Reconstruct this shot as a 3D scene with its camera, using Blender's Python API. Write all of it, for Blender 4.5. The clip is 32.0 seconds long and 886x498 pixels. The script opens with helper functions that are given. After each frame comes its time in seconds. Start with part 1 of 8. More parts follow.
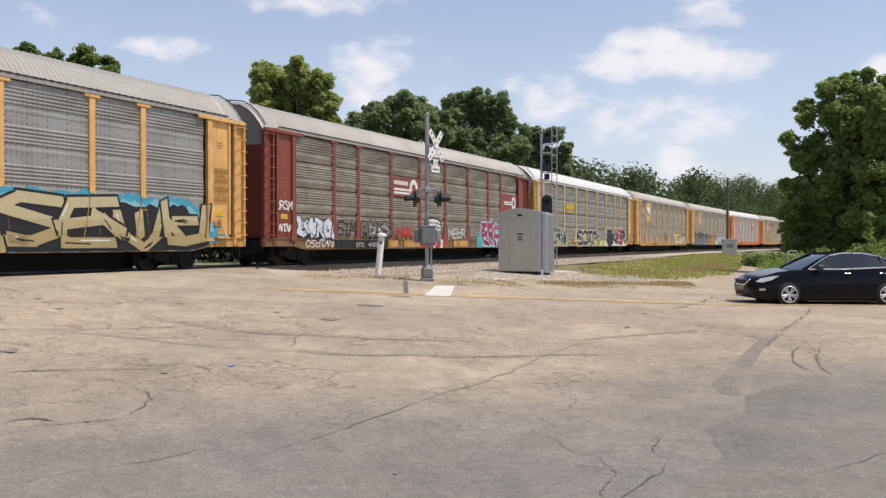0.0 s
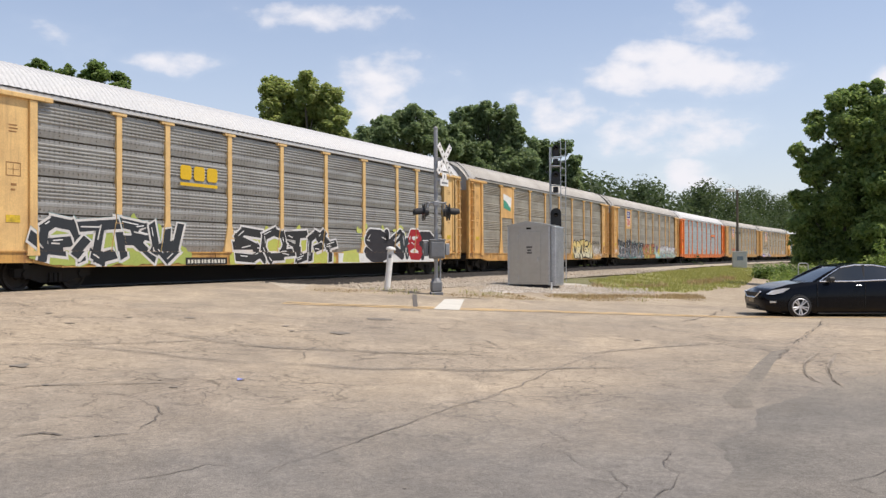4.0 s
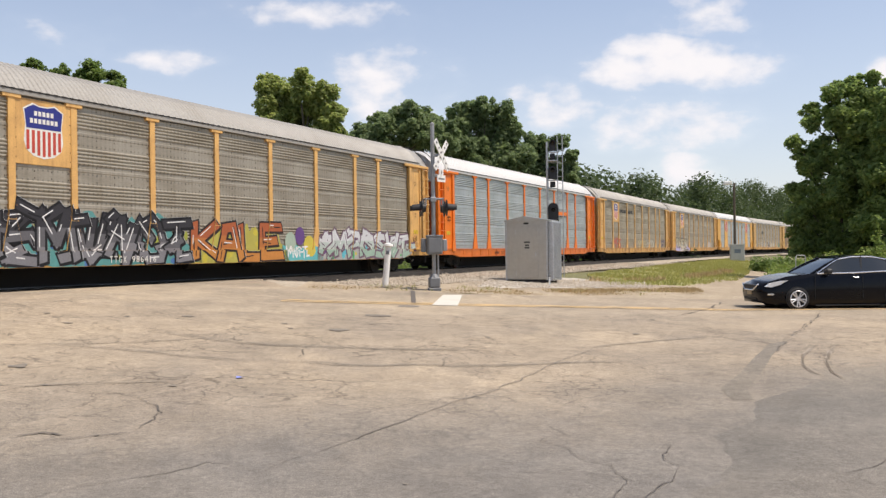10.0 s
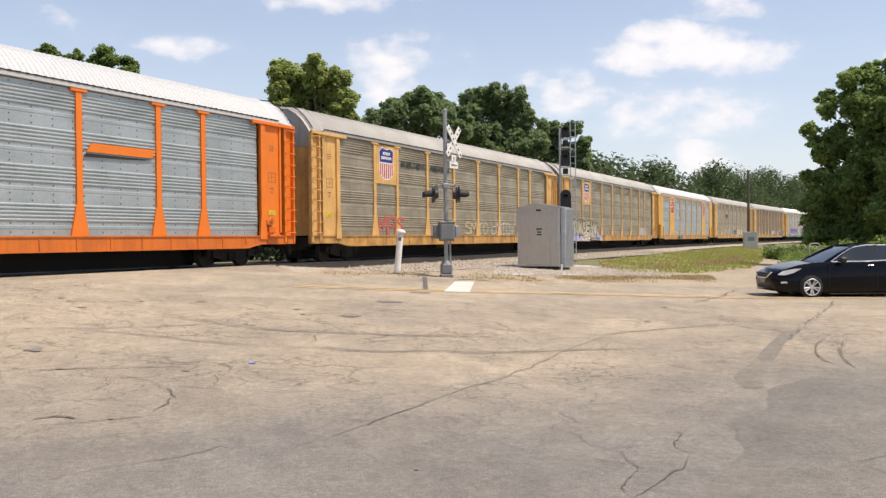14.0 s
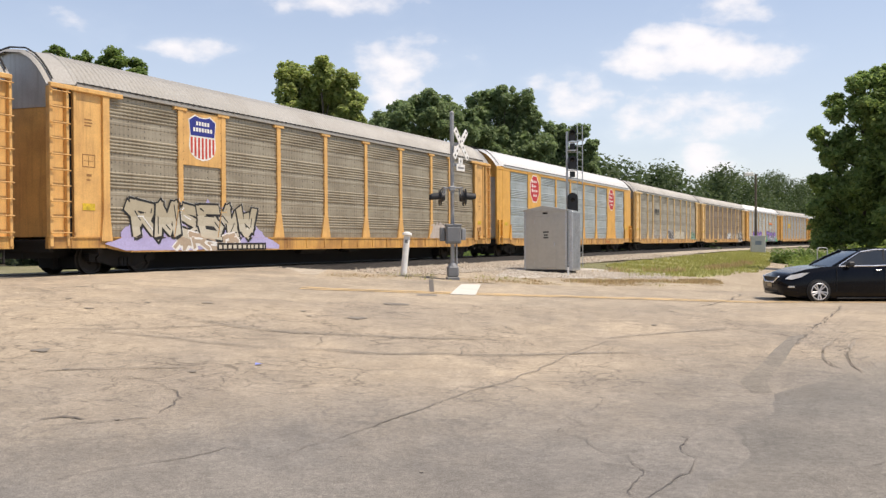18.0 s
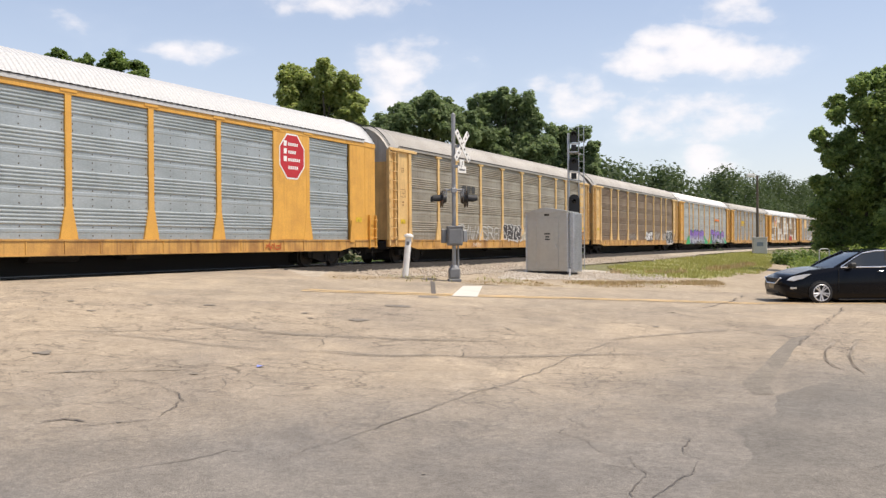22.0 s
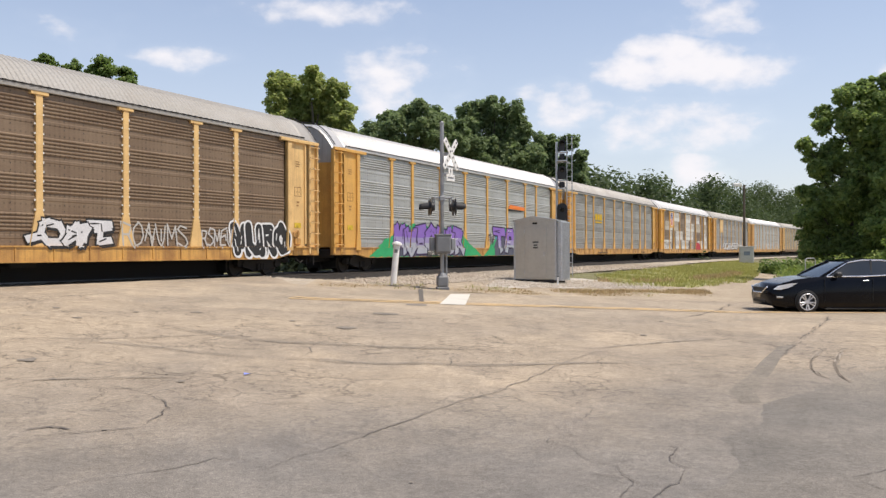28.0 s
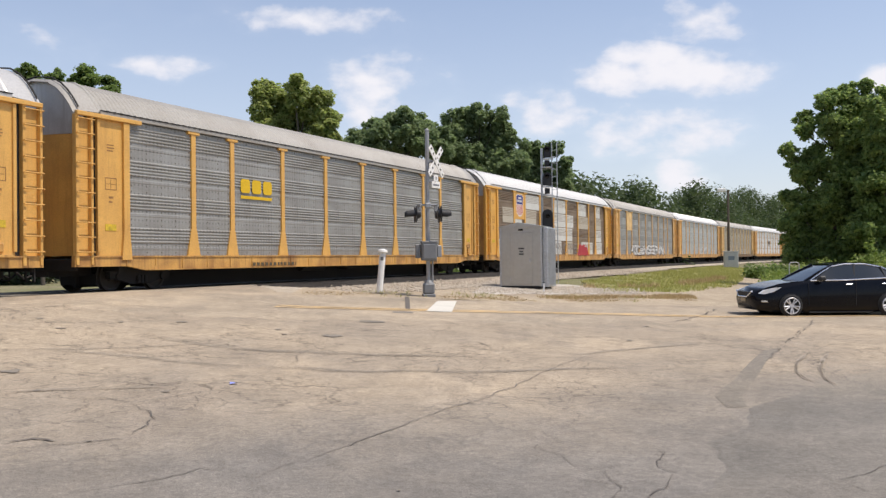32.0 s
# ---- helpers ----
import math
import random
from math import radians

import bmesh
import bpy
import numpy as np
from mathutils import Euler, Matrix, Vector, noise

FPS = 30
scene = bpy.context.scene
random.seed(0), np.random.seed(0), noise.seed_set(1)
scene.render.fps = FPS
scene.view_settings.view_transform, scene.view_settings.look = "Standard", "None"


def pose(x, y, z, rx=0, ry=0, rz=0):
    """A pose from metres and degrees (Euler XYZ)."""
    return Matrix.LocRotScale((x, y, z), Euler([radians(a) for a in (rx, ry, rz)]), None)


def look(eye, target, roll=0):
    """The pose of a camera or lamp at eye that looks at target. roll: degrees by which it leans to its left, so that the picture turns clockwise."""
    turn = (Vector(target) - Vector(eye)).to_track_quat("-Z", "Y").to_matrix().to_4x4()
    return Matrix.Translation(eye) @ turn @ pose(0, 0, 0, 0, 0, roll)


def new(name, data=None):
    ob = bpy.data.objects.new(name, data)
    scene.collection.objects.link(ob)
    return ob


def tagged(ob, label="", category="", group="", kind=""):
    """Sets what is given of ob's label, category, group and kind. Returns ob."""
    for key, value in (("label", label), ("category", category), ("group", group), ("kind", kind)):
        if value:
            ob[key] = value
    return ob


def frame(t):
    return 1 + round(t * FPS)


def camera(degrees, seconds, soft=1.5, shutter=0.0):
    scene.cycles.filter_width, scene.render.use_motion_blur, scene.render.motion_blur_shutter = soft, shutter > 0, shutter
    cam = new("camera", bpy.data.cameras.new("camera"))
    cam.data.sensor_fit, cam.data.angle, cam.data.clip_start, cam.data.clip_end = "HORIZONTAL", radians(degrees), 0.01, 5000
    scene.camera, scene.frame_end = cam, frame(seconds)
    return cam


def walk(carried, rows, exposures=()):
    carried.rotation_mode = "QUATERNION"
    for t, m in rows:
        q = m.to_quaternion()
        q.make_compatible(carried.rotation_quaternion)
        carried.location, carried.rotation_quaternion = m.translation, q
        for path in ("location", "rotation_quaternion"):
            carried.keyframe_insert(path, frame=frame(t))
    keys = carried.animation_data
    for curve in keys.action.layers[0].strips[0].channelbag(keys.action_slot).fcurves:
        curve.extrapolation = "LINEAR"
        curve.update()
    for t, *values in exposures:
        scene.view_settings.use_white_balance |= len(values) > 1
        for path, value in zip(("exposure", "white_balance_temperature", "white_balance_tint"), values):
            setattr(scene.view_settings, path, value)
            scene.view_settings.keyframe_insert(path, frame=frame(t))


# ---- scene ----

# One grade crossing with a passing train of auto carriers. Metres; z = 0 is the top of the rail.
# The camera stands in the lot at the origin and is held by hand: it only turns.
EYE = (0.0, 0.0, 0.84)
TURNS = [
    (0, 0.00, -0.38, 0.00), (0.5, -0.07, -0.30, -0.03), (1, 0.03, -0.14, -0.00), (1.5, 0.09, -0.29, 0.07), (2, 0.13, -0.36, 0.11),
    (2.5, 0.05, -0.12, -0.10), (3, 0.08, 0.19, 0.06), (3.5, 0.61, 0.49, 0.23), (5.5, 0.22, 0.30, 0.37), (6, 0.06, -0.78, 0.64),
    (6.5, 0.21, -0.65, 0.01), (7, 0.64, -0.79, 0.01), (7.5, 0.38, -1.09, 0.14), (8, 0.40, -0.93, 0.21), (8.5, 0.38, -0.26, 0.59),
    (9, 0.29, -0.19, 0.53), (9.5, 0.37, -0.07, 0.78), (10, 0.44, 0.22, 0.80), (10.5, 0.73, 0.39, 1.03), (11, 1.02, 0.48, 1.13),
    (11.5, 1.16, 0.38, 1.24), (12, 1.01, -0.11, 1.21), (12.5, 0.88, -0.53, 1.03), (13, 1.03, -0.52, 1.05), (13.5, 1.24, -0.52, 0.96),
    (14, 1.22, -0.64, 0.57), (14.5, 1.12, -0.67, 0.44), (16.5, 1.72, -0.62, 0.03), (17, 1.64, -0.64, 0.01), (17.5, 1.65, -0.46, 0.06),
    (18, 1.64, -0.47, 0.31), (18.5, 1.75, -0.28, 0.48), (19, 1.86, 0.04, 0.59), (19.5, 1.90, 0.01, 0.81), (20, 2.25, 0.09, 0.96),
    (20.5, 2.45, 0.14, 0.90), (21, 2.04, 0.00, 0.68), (21.5, 1.88, -0.25, 0.56), (22, 1.74, -0.35, 0.41), (22.5, 1.59, -0.25, 0.52),
    (23, 1.06, -0.24, 0.48), (23.5, 0.77, -0.37, 0.46), (24, 0.71, -0.37, 0.54), (24.5, 0.70, -0.05, 0.59), (25, 0.76, -0.14, 0.69),
    (25.5, 0.83, -0.30, 0.57), (27.5, 0.99, -0.08, 0.28), (28, 0.98, 0.16, 0.19), (28.5, 0.85, 0.35, 0.18), (29, 0.71, 0.62, 0.16),
    (29.5, 0.46, 0.64, 0.19), (30, 0.27, 0.53, 0.32), (30.5, 0.15, 0.67, 0.36), (31, 0.11, 0.68, 0.39), (31.5, 0.09, 0.67, 0.52),
    (32, 0.08, 0.61, 0.65),
]
EXPOSURE = [(0, -0.05, 6590), (3, -0.03, 6560), (6, 0.0, 6720), (9, 0.04, 6820), (11, 0.06, 6850), (14, 0.12, 6850), (17, 0.13, 6850), (20, 0.14, 6850), (23, 0.12, 6820), (28, 0.04, 6700), (32, -0.01, 6580)]
cam = camera(52.97, 32.0, 1.4)
walk(cam, [(t, pose(*EYE, 90 + p, r, y)) for t, y, p, r in TURNS], [(t, e, k, 13.5) for t, e, k in EXPOSURE])

# ---- light ----
CLOUD_WHITE = (6.1, 6.2, 6.5, 1)
CLOUDS = [
    (0.262, 0.206, 0.094, 0.024, 1.0), (0.235, 0.222, 0.05, 0.016, 1.0), (0.108, 0.166, 0.040, 0.022, 1.0), (0.125, 0.155, 0.05, 0.018, 0.9), (0.24, 0.140, 0.10, 0.030, 0.72),
    (0.26, 0.088, 0.036, 0.017, 1.0), (0.30, 0.140, 0.06, 0.024, 0.55), (0.29, 0.264, 0.062, 0.024, 0.75), (-0.085, 0.195, 0.065, 0.045, 0.66), (-0.12, 0.268, 0.15, 0.022, 0.48),
    (-0.31, 0.220, 0.07, 0.018, 0.33), (-0.45, 0.25, 0.08, 0.03, 0.30), (0.50, 0.196, 0.026, 0.018, 1.0), (-0.02, 0.17, 0.05, 0.05, 0.4)]
SUN_TO = Vector((0.93, -0.22, 2.0)).normalized()
world = bpy.data.worlds.new("sky")
scene.world = world
world.use_nodes = True
wn, wl = world.node_tree.nodes, world.node_tree.links
wn.clear()
w_out = wn.new("ShaderNodeOutputWorld")
w_bg = wn.new("ShaderNodeBackground")
w_bg.inputs["Strength"].default_value = 0.147
w_sky = wn.new("ShaderNodeTexSky")
w_sky.sky_type, w_sky.sun_disc = "NISHITA", False
w_sky.sun_elevation = math.asin(SUN_TO.z)
w_sky.sun_rotation = math.atan2(SUN_TO.x, SUN_TO.y)
w_sky.dust_density, w_sky.ozone_density, w_sky.air_density = 0.6, 2.2, 1.0
w_co = wn.new("ShaderNodeTexCoord")


def wmath(op, a, b=None, c=None):
    nd = wn.new("ShaderNodeMath")
    nd.operation = op
    for i, v in enumerate((a, b, c)):
        if v is None:
            continue
        if isinstance(v, (int, float)):
            nd.inputs[i].default_value = v
        else:
            wl.new(v, nd.inputs[i])
    return nd.outputs[0]


# cumulus banks: direction as slope x/y and z/y, half width, half height, weight
w_sep = wn.new("ShaderNodeSeparateXYZ")
wl.new(w_co.outputs["Generated"], w_sep.inputs[0])
w_n1 = wn.new("ShaderNodeTexNoise")
w_n1.inputs["Scale"].default_value, w_n1.inputs["Detail"].default_value = 19.0, 9.0
w_n1.inputs["Roughness"].default_value = 0.52
w_map = wn.new("ShaderNodeMapping")
w_map.inputs["Scale"].default_value = (1.0, 1.0, 1.7)
wl.new(w_co.outputs["Generated"], w_map.inputs[0])
wl.new(w_map.outputs[0], w_n1.inputs[0])
w_n2 = wn.new("ShaderNodeTexNoise")
w_n2.inputs["Scale"].default_value, w_n2.inputs["Detail"].default_value = 2.2, 5.0
wl.new(w_map.outputs[0], w_n2.inputs[0])
w_y = wmath("MAXIMUM", w_sep.outputs[1], 0.05)
w_u, w_v = wmath("DIVIDE", w_sep.outputs[0], w_y), wmath("DIVIDE", w_sep.outputs[2], w_y)
w_sum = None
for cu, cv, hu, hv, wt in CLOUDS:
    du = wmath("DIVIDE", wmath("SUBTRACT", w_u, cu), hu * 1.12)
    dv = wmath("DIVIDE", wmath("SUBTRACT", w_v, cv), hv * 1.2)
    e = wmath("SUBTRACT", 1.0, wmath("ADD", wmath("MULTIPLY", du, du), wmath("MULTIPLY", dv, dv)))
    e = wmath("SUBTRACT", wmath("MAXIMUM", e, -1.4), (1 - wt) * 1.4)
    w_sum = e if w_sum is None else wmath("MAXIMUM", w_sum, e)
w_soft = wmath("ADD", w_sum, wmath("MULTIPLY", wmath("SUBTRACT", w_n1.outputs[0], 0.5), 3.3))
w_mask = wn.new("ShaderNodeMapRange")
w_mask.interpolation_type = "SMOOTHSTEP"
w_mask.inputs[1].default_value, w_mask.inputs[2].default_value = -0.75, 1.0
wl.new(w_soft, w_mask.inputs[0])
w_veil = wn.new("ShaderNodeMapRange")
w_veil.inputs[1].default_value, w_veil.inputs[2].default_value = 0.35, 0.75
w_veil.inputs[3].default_value, w_veil.inputs[4].default_value = 0.06, 0.40
wl.new(w_n2.outputs[0], w_veil.inputs[0])
w_haze = wn.new("ShaderNodeMapRange")
w_haze.inputs[1].default_value, w_haze.inputs[2].default_value = 0.0, 0.46
w_haze.inputs[3].default_value, w_haze.inputs[4].default_value = 0.62, 0.0
wl.new(w_sep.outputs[2], w_haze.inputs[0])
w_all = wmath("MAXIMUM", w_mask.outputs[0], wmath("MAXIMUM", w_veil.outputs[0], w_haze.outputs[0]))
w_mix = wn.new("ShaderNodeMix")
w_mix.data_type = "RGBA"
w_tone = wn.new("ShaderNodeMix")
w_tone.data_type = "RGBA"
w_tone.inputs["A"].default_value, w_tone.inputs["B"].default_value = (4.9, 5.15, 5.75, 1), CLOUD_WHITE
wl.new(w_mask.outputs[0], w_tone.inputs["Factor"])
wl.new(w_tone.outputs["Result"], w_mix.inputs["B"])
wl.new(w_all, w_mix.inputs["Factor"])
wl.new(w_sky.outputs[0], w_mix.inputs["A"])
wl.new(w_mix.outputs["Result"], w_bg.inputs["Color"])
wl.new(w_bg.outputs[0], w_out.inputs[0])

sun = new("sun", bpy.data.lights.new("sun", "SUN"))
sun.data.energy, sun.data.angle, sun.data.color = 4.25, radians(0.6), (1.0, 0.94, 0.84)
sun.matrix_basis = look(SUN_TO * 300, (0, 0, 0))

# ---- track and ground lines ----
HEAD = radians(25.09)                      # the straight track's heading, clockwise from ahead
ALONG, ACROSS = Vector((math.sin(HEAD), math.cos(HEAD))), Vector((-math.cos(HEAD), math.sin(HEAD)))
TRACK_OFF, CURVE_AT, CURVE_R = 20.5, 84.9, 1096.0
CURVE_C = ACROSS * (TRACK_OFF - CURVE_R) + ALONG * CURVE_AT


def track(s, q=0.0):
    """The point s metres along the track and q metres beyond it, and the track's heading in degrees from +x."""
    if s <= CURVE_AT:
        p = ACROSS * (TRACK_OFF + q) + ALONG * s
        return p.x, p.y, 90 - math.degrees(HEAD)
    a = (s - CURVE_AT) / CURVE_R
    p = CURVE_C + (ACROSS * math.cos(a) + ALONG * math.sin(a)) * (CURVE_R + q)
    return p.x, p.y, 90 - math.degrees(HEAD + a)


def beside(x, y):
    """How far along the track and how far beyond it a point lies."""
    p = Vector((x, y))
    s, q = p.dot(ALONG), p.dot(ACROSS) - TRACK_OFF
    if s > CURVE_AT:
        v = p - CURVE_C
        s, q = CURVE_AT + CURVE_R * math.atan2(v.dot(ALONG), v.dot(ACROSS)), v.length - CURVE_R
    return s, q


PROFILE = ((-400, -1.3), (-80, -1.0), (-22, -0.90), (-17, -0.85), (-12, -0.62), (-7.9, -0.36), (-4.2, -0.03), (-1.7, 0.03), (-0.9, -0.03), (2.6, -0.03),
           (3.6, -0.1), (6, -0.5), (10, -0.6), (60, -0.6), (400, -0.4))
PQ, PZ = [a for a, b in PROFILE], [b for a, b in PROFILE]


def ground_z(x, y):
    s, q = beside(x, y)
    # past the crossing the stone lies lower than the rail
    low = 0.28 * min(1, max(0, (s - 24.3) / 2.5)) * min(1, max(0, (q + 7) / 2.5)) * min(1, max(0, (-1.35 - q) / 0.3))
    return float(np.interp(q, PQ, PZ)) - low


# ---- meshes ----
class Geo:
    """Gathers vertices and faces of one mesh."""

    def __init__(self):
        self.v, self.f, self.m = [], [], []

    def add(self, vs, fs, mi=0):
        o = len(self.v)
        self.v += [tuple(p) for p in vs]
        self.f += [tuple(o + i for i in q) for q in fs]
        self.m += [mi] * len(fs)
        return self

    def box(self, x0, x1, y0, y1, z0, z1, c=0.0, mi=0):
        """A box, its edges chamfered by c."""
        if c <= 0:
            vs = [(x, y, z) for x in (x0, x1) for y in (y0, y1) for z in (z0, z1)]
            return self.add(vs, [(0, 1, 3, 2), (4, 6, 7, 5), (0, 4, 5, 1), (2, 3, 7, 6), (0, 2, 6, 4), (1, 5, 7, 3)], mi)
        bm = bmesh.new()
        bmesh.ops.create_cube(bm, size=1)
        for v in bm.verts:
            v.co = ((x0 + x1) / 2 + v.co.x * (x1 - x0), (y0 + y1) / 2 + v.co.y * (y1 - y0), (z0 + z1) / 2 + v.co.z * (z1 - z0))
        bmesh.ops.bevel(bm, geom=bm.edges[:], offset=c, segments=1, affect="EDGES")
        bm.verts.index_update()
        self.add([v.co[:] for v in bm.verts], [[v.index for v in f.verts] for f in bm.faces], mi)
        bm.free()
        return self

    def tube(self, p0, p1, r0, r1=None, n=10, mi=0, cap=True):
        p0, p1 = Vector(p0), Vector(p1)
        r1 = r0 if r1 is None else r1
        q = (p1 - p0).to_track_quat("Z", "Y")
        vs = []
        for p, r in ((p0, r0), (p1, r1)):
            vs += [p + q @ Vector((r * math.cos(2 * math.pi * i / n), r * math.sin(2 * math.pi * i / n), 0)) for i in range(n)]
        fs = [(i, (i + 1) % n, n + (i + 1) % n, n + i) for i in range(n)]
        if cap:
            fs += [tuple(range(n - 1, -1, -1)), tuple(range(n, 2 * n))]
        return self.add(vs, fs, mi)

    def lathe(self, prof, n=16, axis="z", at=(0, 0, 0), mi=0, cap=True):
        """Turns (radius, height) pairs round an axis."""
        vs = []
        for r, h in prof:
            for i in range(n):
                a = 2 * math.pi * i / n
                c, s = r * math.cos(a), r * math.sin(a)
                p = {"z": (c, s, h), "y": (c, h, s), "x": (h, c, s)}[axis]
                vs.append((p[0] + at[0], p[1] + at[1], p[2] + at[2]))
        fs = [(j * n + i, j * n + (i + 1) % n, (j + 1) * n + (i + 1) % n, (j + 1) * n + i) for j in range(len(prof) - 1) for i in range(n)]
        if cap:
            fs += [tuple(range(n - 1, -1, -1)), tuple(range((len(prof) - 1) * n, len(prof) * n))]
        return self.add(vs, fs, mi)

    def prism(self, poly, a0, a1, plane="xz", mi=0):
        """A polygon in a plane, pushed from a0 to a1 across it."""
        n = len(poly)
        put = {"xz": lambda p, a: (p[0], a, p[1]), "yz": lambda p, a: (a, p[0], p[1]), "xy": lambda p, a: (p[0], p[1], a)}[plane]
        vs = [put(p, a0) for p in poly] + [put(p, a1) for p in poly]
        fs = [tuple(range(n - 1, -1, -1)), tuple(range(n, 2 * n))] + [(i, (i + 1) % n, n + (i + 1) % n, n + i) for i in range(n)]
        return self.add(vs, fs, mi)

    def flat(self, poly, a, plane="xz", mi=0):
        put = {"xz": lambda p: (p[0], a, p[1]), "yz": lambda p: (a, p[0], p[1]), "xy": lambda p: (p[0], p[1], a)}[plane]
        return self.add([put(p) for p in poly], [tuple(range(len(poly)))], mi)

    def mesh(self, name, smooth=False, fix=True):
        me = bpy.data.meshes.new(name)
        me.from_pydata(self.v, [], self.f)
        me.polygons.foreach_set("material_index", self.m)
        if fix:
            bm = bmesh.new()
            bm.from_mesh(me)
            bmesh.ops.recalc_face_normals(bm, faces=bm.faces[:])
            bm.to_mesh(me)
            bm.free()
        if smooth:
            me.polygons.foreach_set("use_smooth", [True] * len(me.polygons))
            me.set_sharp_from_angle(angle=radians(40))
        me.update()
        return me


def part(name, geo, material, parent=None, label="", m=None, smooth=False, fix=True):
    """Links a mesh as one object, under a thing or a part. material: one, or a list of slots."""
    me = geo.mesh(name, smooth, fix) if isinstance(geo, Geo) else geo
    ob = new(name, me)
    mats = material if isinstance(material, (list, tuple)) else [material]
    while len(me.materials) < len(mats):
        me.materials.append(None)
    for slot, mt in zip(ob.material_slots, mats):
        slot.link = "OBJECT"
        slot.material = mt
    if parent is not None:
        ob.parent = parent
    if m is not None:
        ob.matrix_basis = m
    if label:
        ob["label"] = label
    return ob


def thing(name, m, label, category, group="", kind=""):
    return tagged(put_at(new(name), m), label, category, group, kind)


def put_at(ob, m):
    ob.matrix_basis = m
    return ob


# ---- materials ----
def hexa(c):
    return (*c, 1.0) if len(c) == 3 else c


def surface(name, base, rough=0.6, metal=0.0, dirt=None, dirt_amount=0.4, scale=3.0, grain=60.0, bump=0.15, stretch=(1, 1, 1), vary=0.12,
            streak=0.0, spec=0.5, coat=0.0, seams=0.0):
    """A paint, metal, wood or stone: base colour, two scales of variation, dirt, fine relief. In the object's own space."""
    mt = bpy.data.materials.new(name)
    mt.use_nodes = True
    n, l = mt.node_tree.nodes, mt.node_tree.links
    bs = n["Principled BSDF"]
    co = n.new("ShaderNodeTexCoord")
    mp = n.new("ShaderNodeMapping")
    mp.inputs["Scale"].default_value = stretch
    l.new(co.outputs["Object"], mp.inputs[0])
    big = n.new("ShaderNodeTexNoise")
    big.inputs["Scale"].default_value, big.inputs["Detail"].default_value = scale, 6.0
    l.new(mp.outputs[0], big.inputs[0])
    fine = n.new("ShaderNodeTexNoise")
    fine.inputs["Scale"].default_value, fine.inputs["Detail"].default_value = grain, 4.0
    l.new(mp.outputs[0], fine.inputs[0])
    mr = n.new("ShaderNodeMapRange")
    mr.inputs[1].default_value, mr.inputs[2].default_value = 0.42, 0.75
    l.new(big.outputs[0], mr.inputs[0])
    mul = n.new("ShaderNodeMath")
    mul.operation = "MULTIPLY"
    mul.inputs[1].default_value = dirt_amount
    l.new(mr.outputs[0], mul.inputs[0])
    mx = n.new("ShaderNodeMix")
    mx.data_type = "RGBA"
    mx.inputs["A"].default_value = hexa(base)
    mx.inputs["B"].default_value = hexa(dirt or tuple(v * 0.45 for v in base[:3]))
    l.new(mul.outputs[0], mx.inputs["Factor"])
    out = mx.outputs["Result"]
    if streak > 0:
        sm = n.new("ShaderNodeMapping")
        sm.inputs["Scale"].default_value = (5.0, 5.0, 0.25)
        l.new(co.outputs["Object"], sm.inputs[0])
        sn = n.new("ShaderNodeTexNoise")
        sn.inputs["Scale"].default_value, sn.inputs["Detail"].default_value = 2.2, 5.0
        l.new(sm.outputs[0], sn.inputs[0])
        sr = n.new("ShaderNodeMapRange")
        sr.inputs[1].default_value, sr.inputs[2].default_value, sr.inputs[4].default_value = 0.5, 0.78, streak
        l.new(sn.outputs[0], sr.inputs[0])
        sx = n.new("ShaderNodeMix")
        sx.data_type = "RGBA"
        sx.inputs["B"].default_value = hexa(dirt or tuple(v * 0.4 for v in base[:3]))
        l.new(out, sx.inputs["A"])
        l.new(sr.outputs[0], sx.inputs["Factor"])
        out = sx.outputs["Result"]
    if seams > 0:
        # upright sheet laps, grimy and uneven
        sx_ = n.new("ShaderNodeSeparateXYZ")
        l.new(co.outputs["Object"], sx_.inputs[0])
        m1 = n.new("ShaderNodeMath")
        m1.operation = "MULTIPLY"
        m1.inputs[1].default_value = 6.5
        l.new(sx_.outputs[0], m1.inputs[0])
        m2 = n.new("ShaderNodeMath")
        m2.operation = "PINGPONG"
        m2.inputs[1].default_value = 0.5
        l.new(m1.outputs[0], m2.inputs[0])
        m3 = n.new("ShaderNodeMapRange")
        m3.inputs[1].default_value, m3.inputs[2].default_value, m3.inputs[3].default_value, m3.inputs[4].default_value = 0.0, 0.26, seams, 0.0
        l.new(m2.outputs[0], m3.inputs[0])
        z1_ = n.new("ShaderNodeMath")
        z1_.operation = "MULTIPLY"
        z1_.inputs[1].default_value = 3.9
        l.new(sx_.outputs[2], z1_.inputs[0])
        z2_ = n.new("ShaderNodeMath")
        z2_.operation = "PINGPONG"
        z2_.inputs[1].default_value = 0.5
        l.new(z1_.outputs[0], z2_.inputs[0])
        z3_ = n.new("ShaderNodeMapRange")
        z3_.inputs[1].default_value, z3_.inputs[2].default_value, z3_.inputs[3].default_value, z3_.inputs[4].default_value = 0.05, 0.13, 2.2, 0.30
        l.new(z2_.outputs[0], z3_.inputs[0])
        m5 = n.new("ShaderNodeMath")
        m5.operation = "MULTIPLY"
        l.new(m3.outputs[0], m5.inputs[0])
        l.new(z3_.outputs[0], m5.inputs[1])
        m4 = n.new("ShaderNodeMath")
        m4.operation = "MULTIPLY"
        l.new(m5.outputs[0], m4.inputs[0])
        l.new(big.outputs[0], m4.inputs[1])
        sm_ = n.new("ShaderNodeMix")
        sm_.data_type = "RGBA"
        sm_.inputs["B"].default_value = hexa(tuple(v * 0.3 for v in base[:3]))
        l.new(out, sm_.inputs["A"])
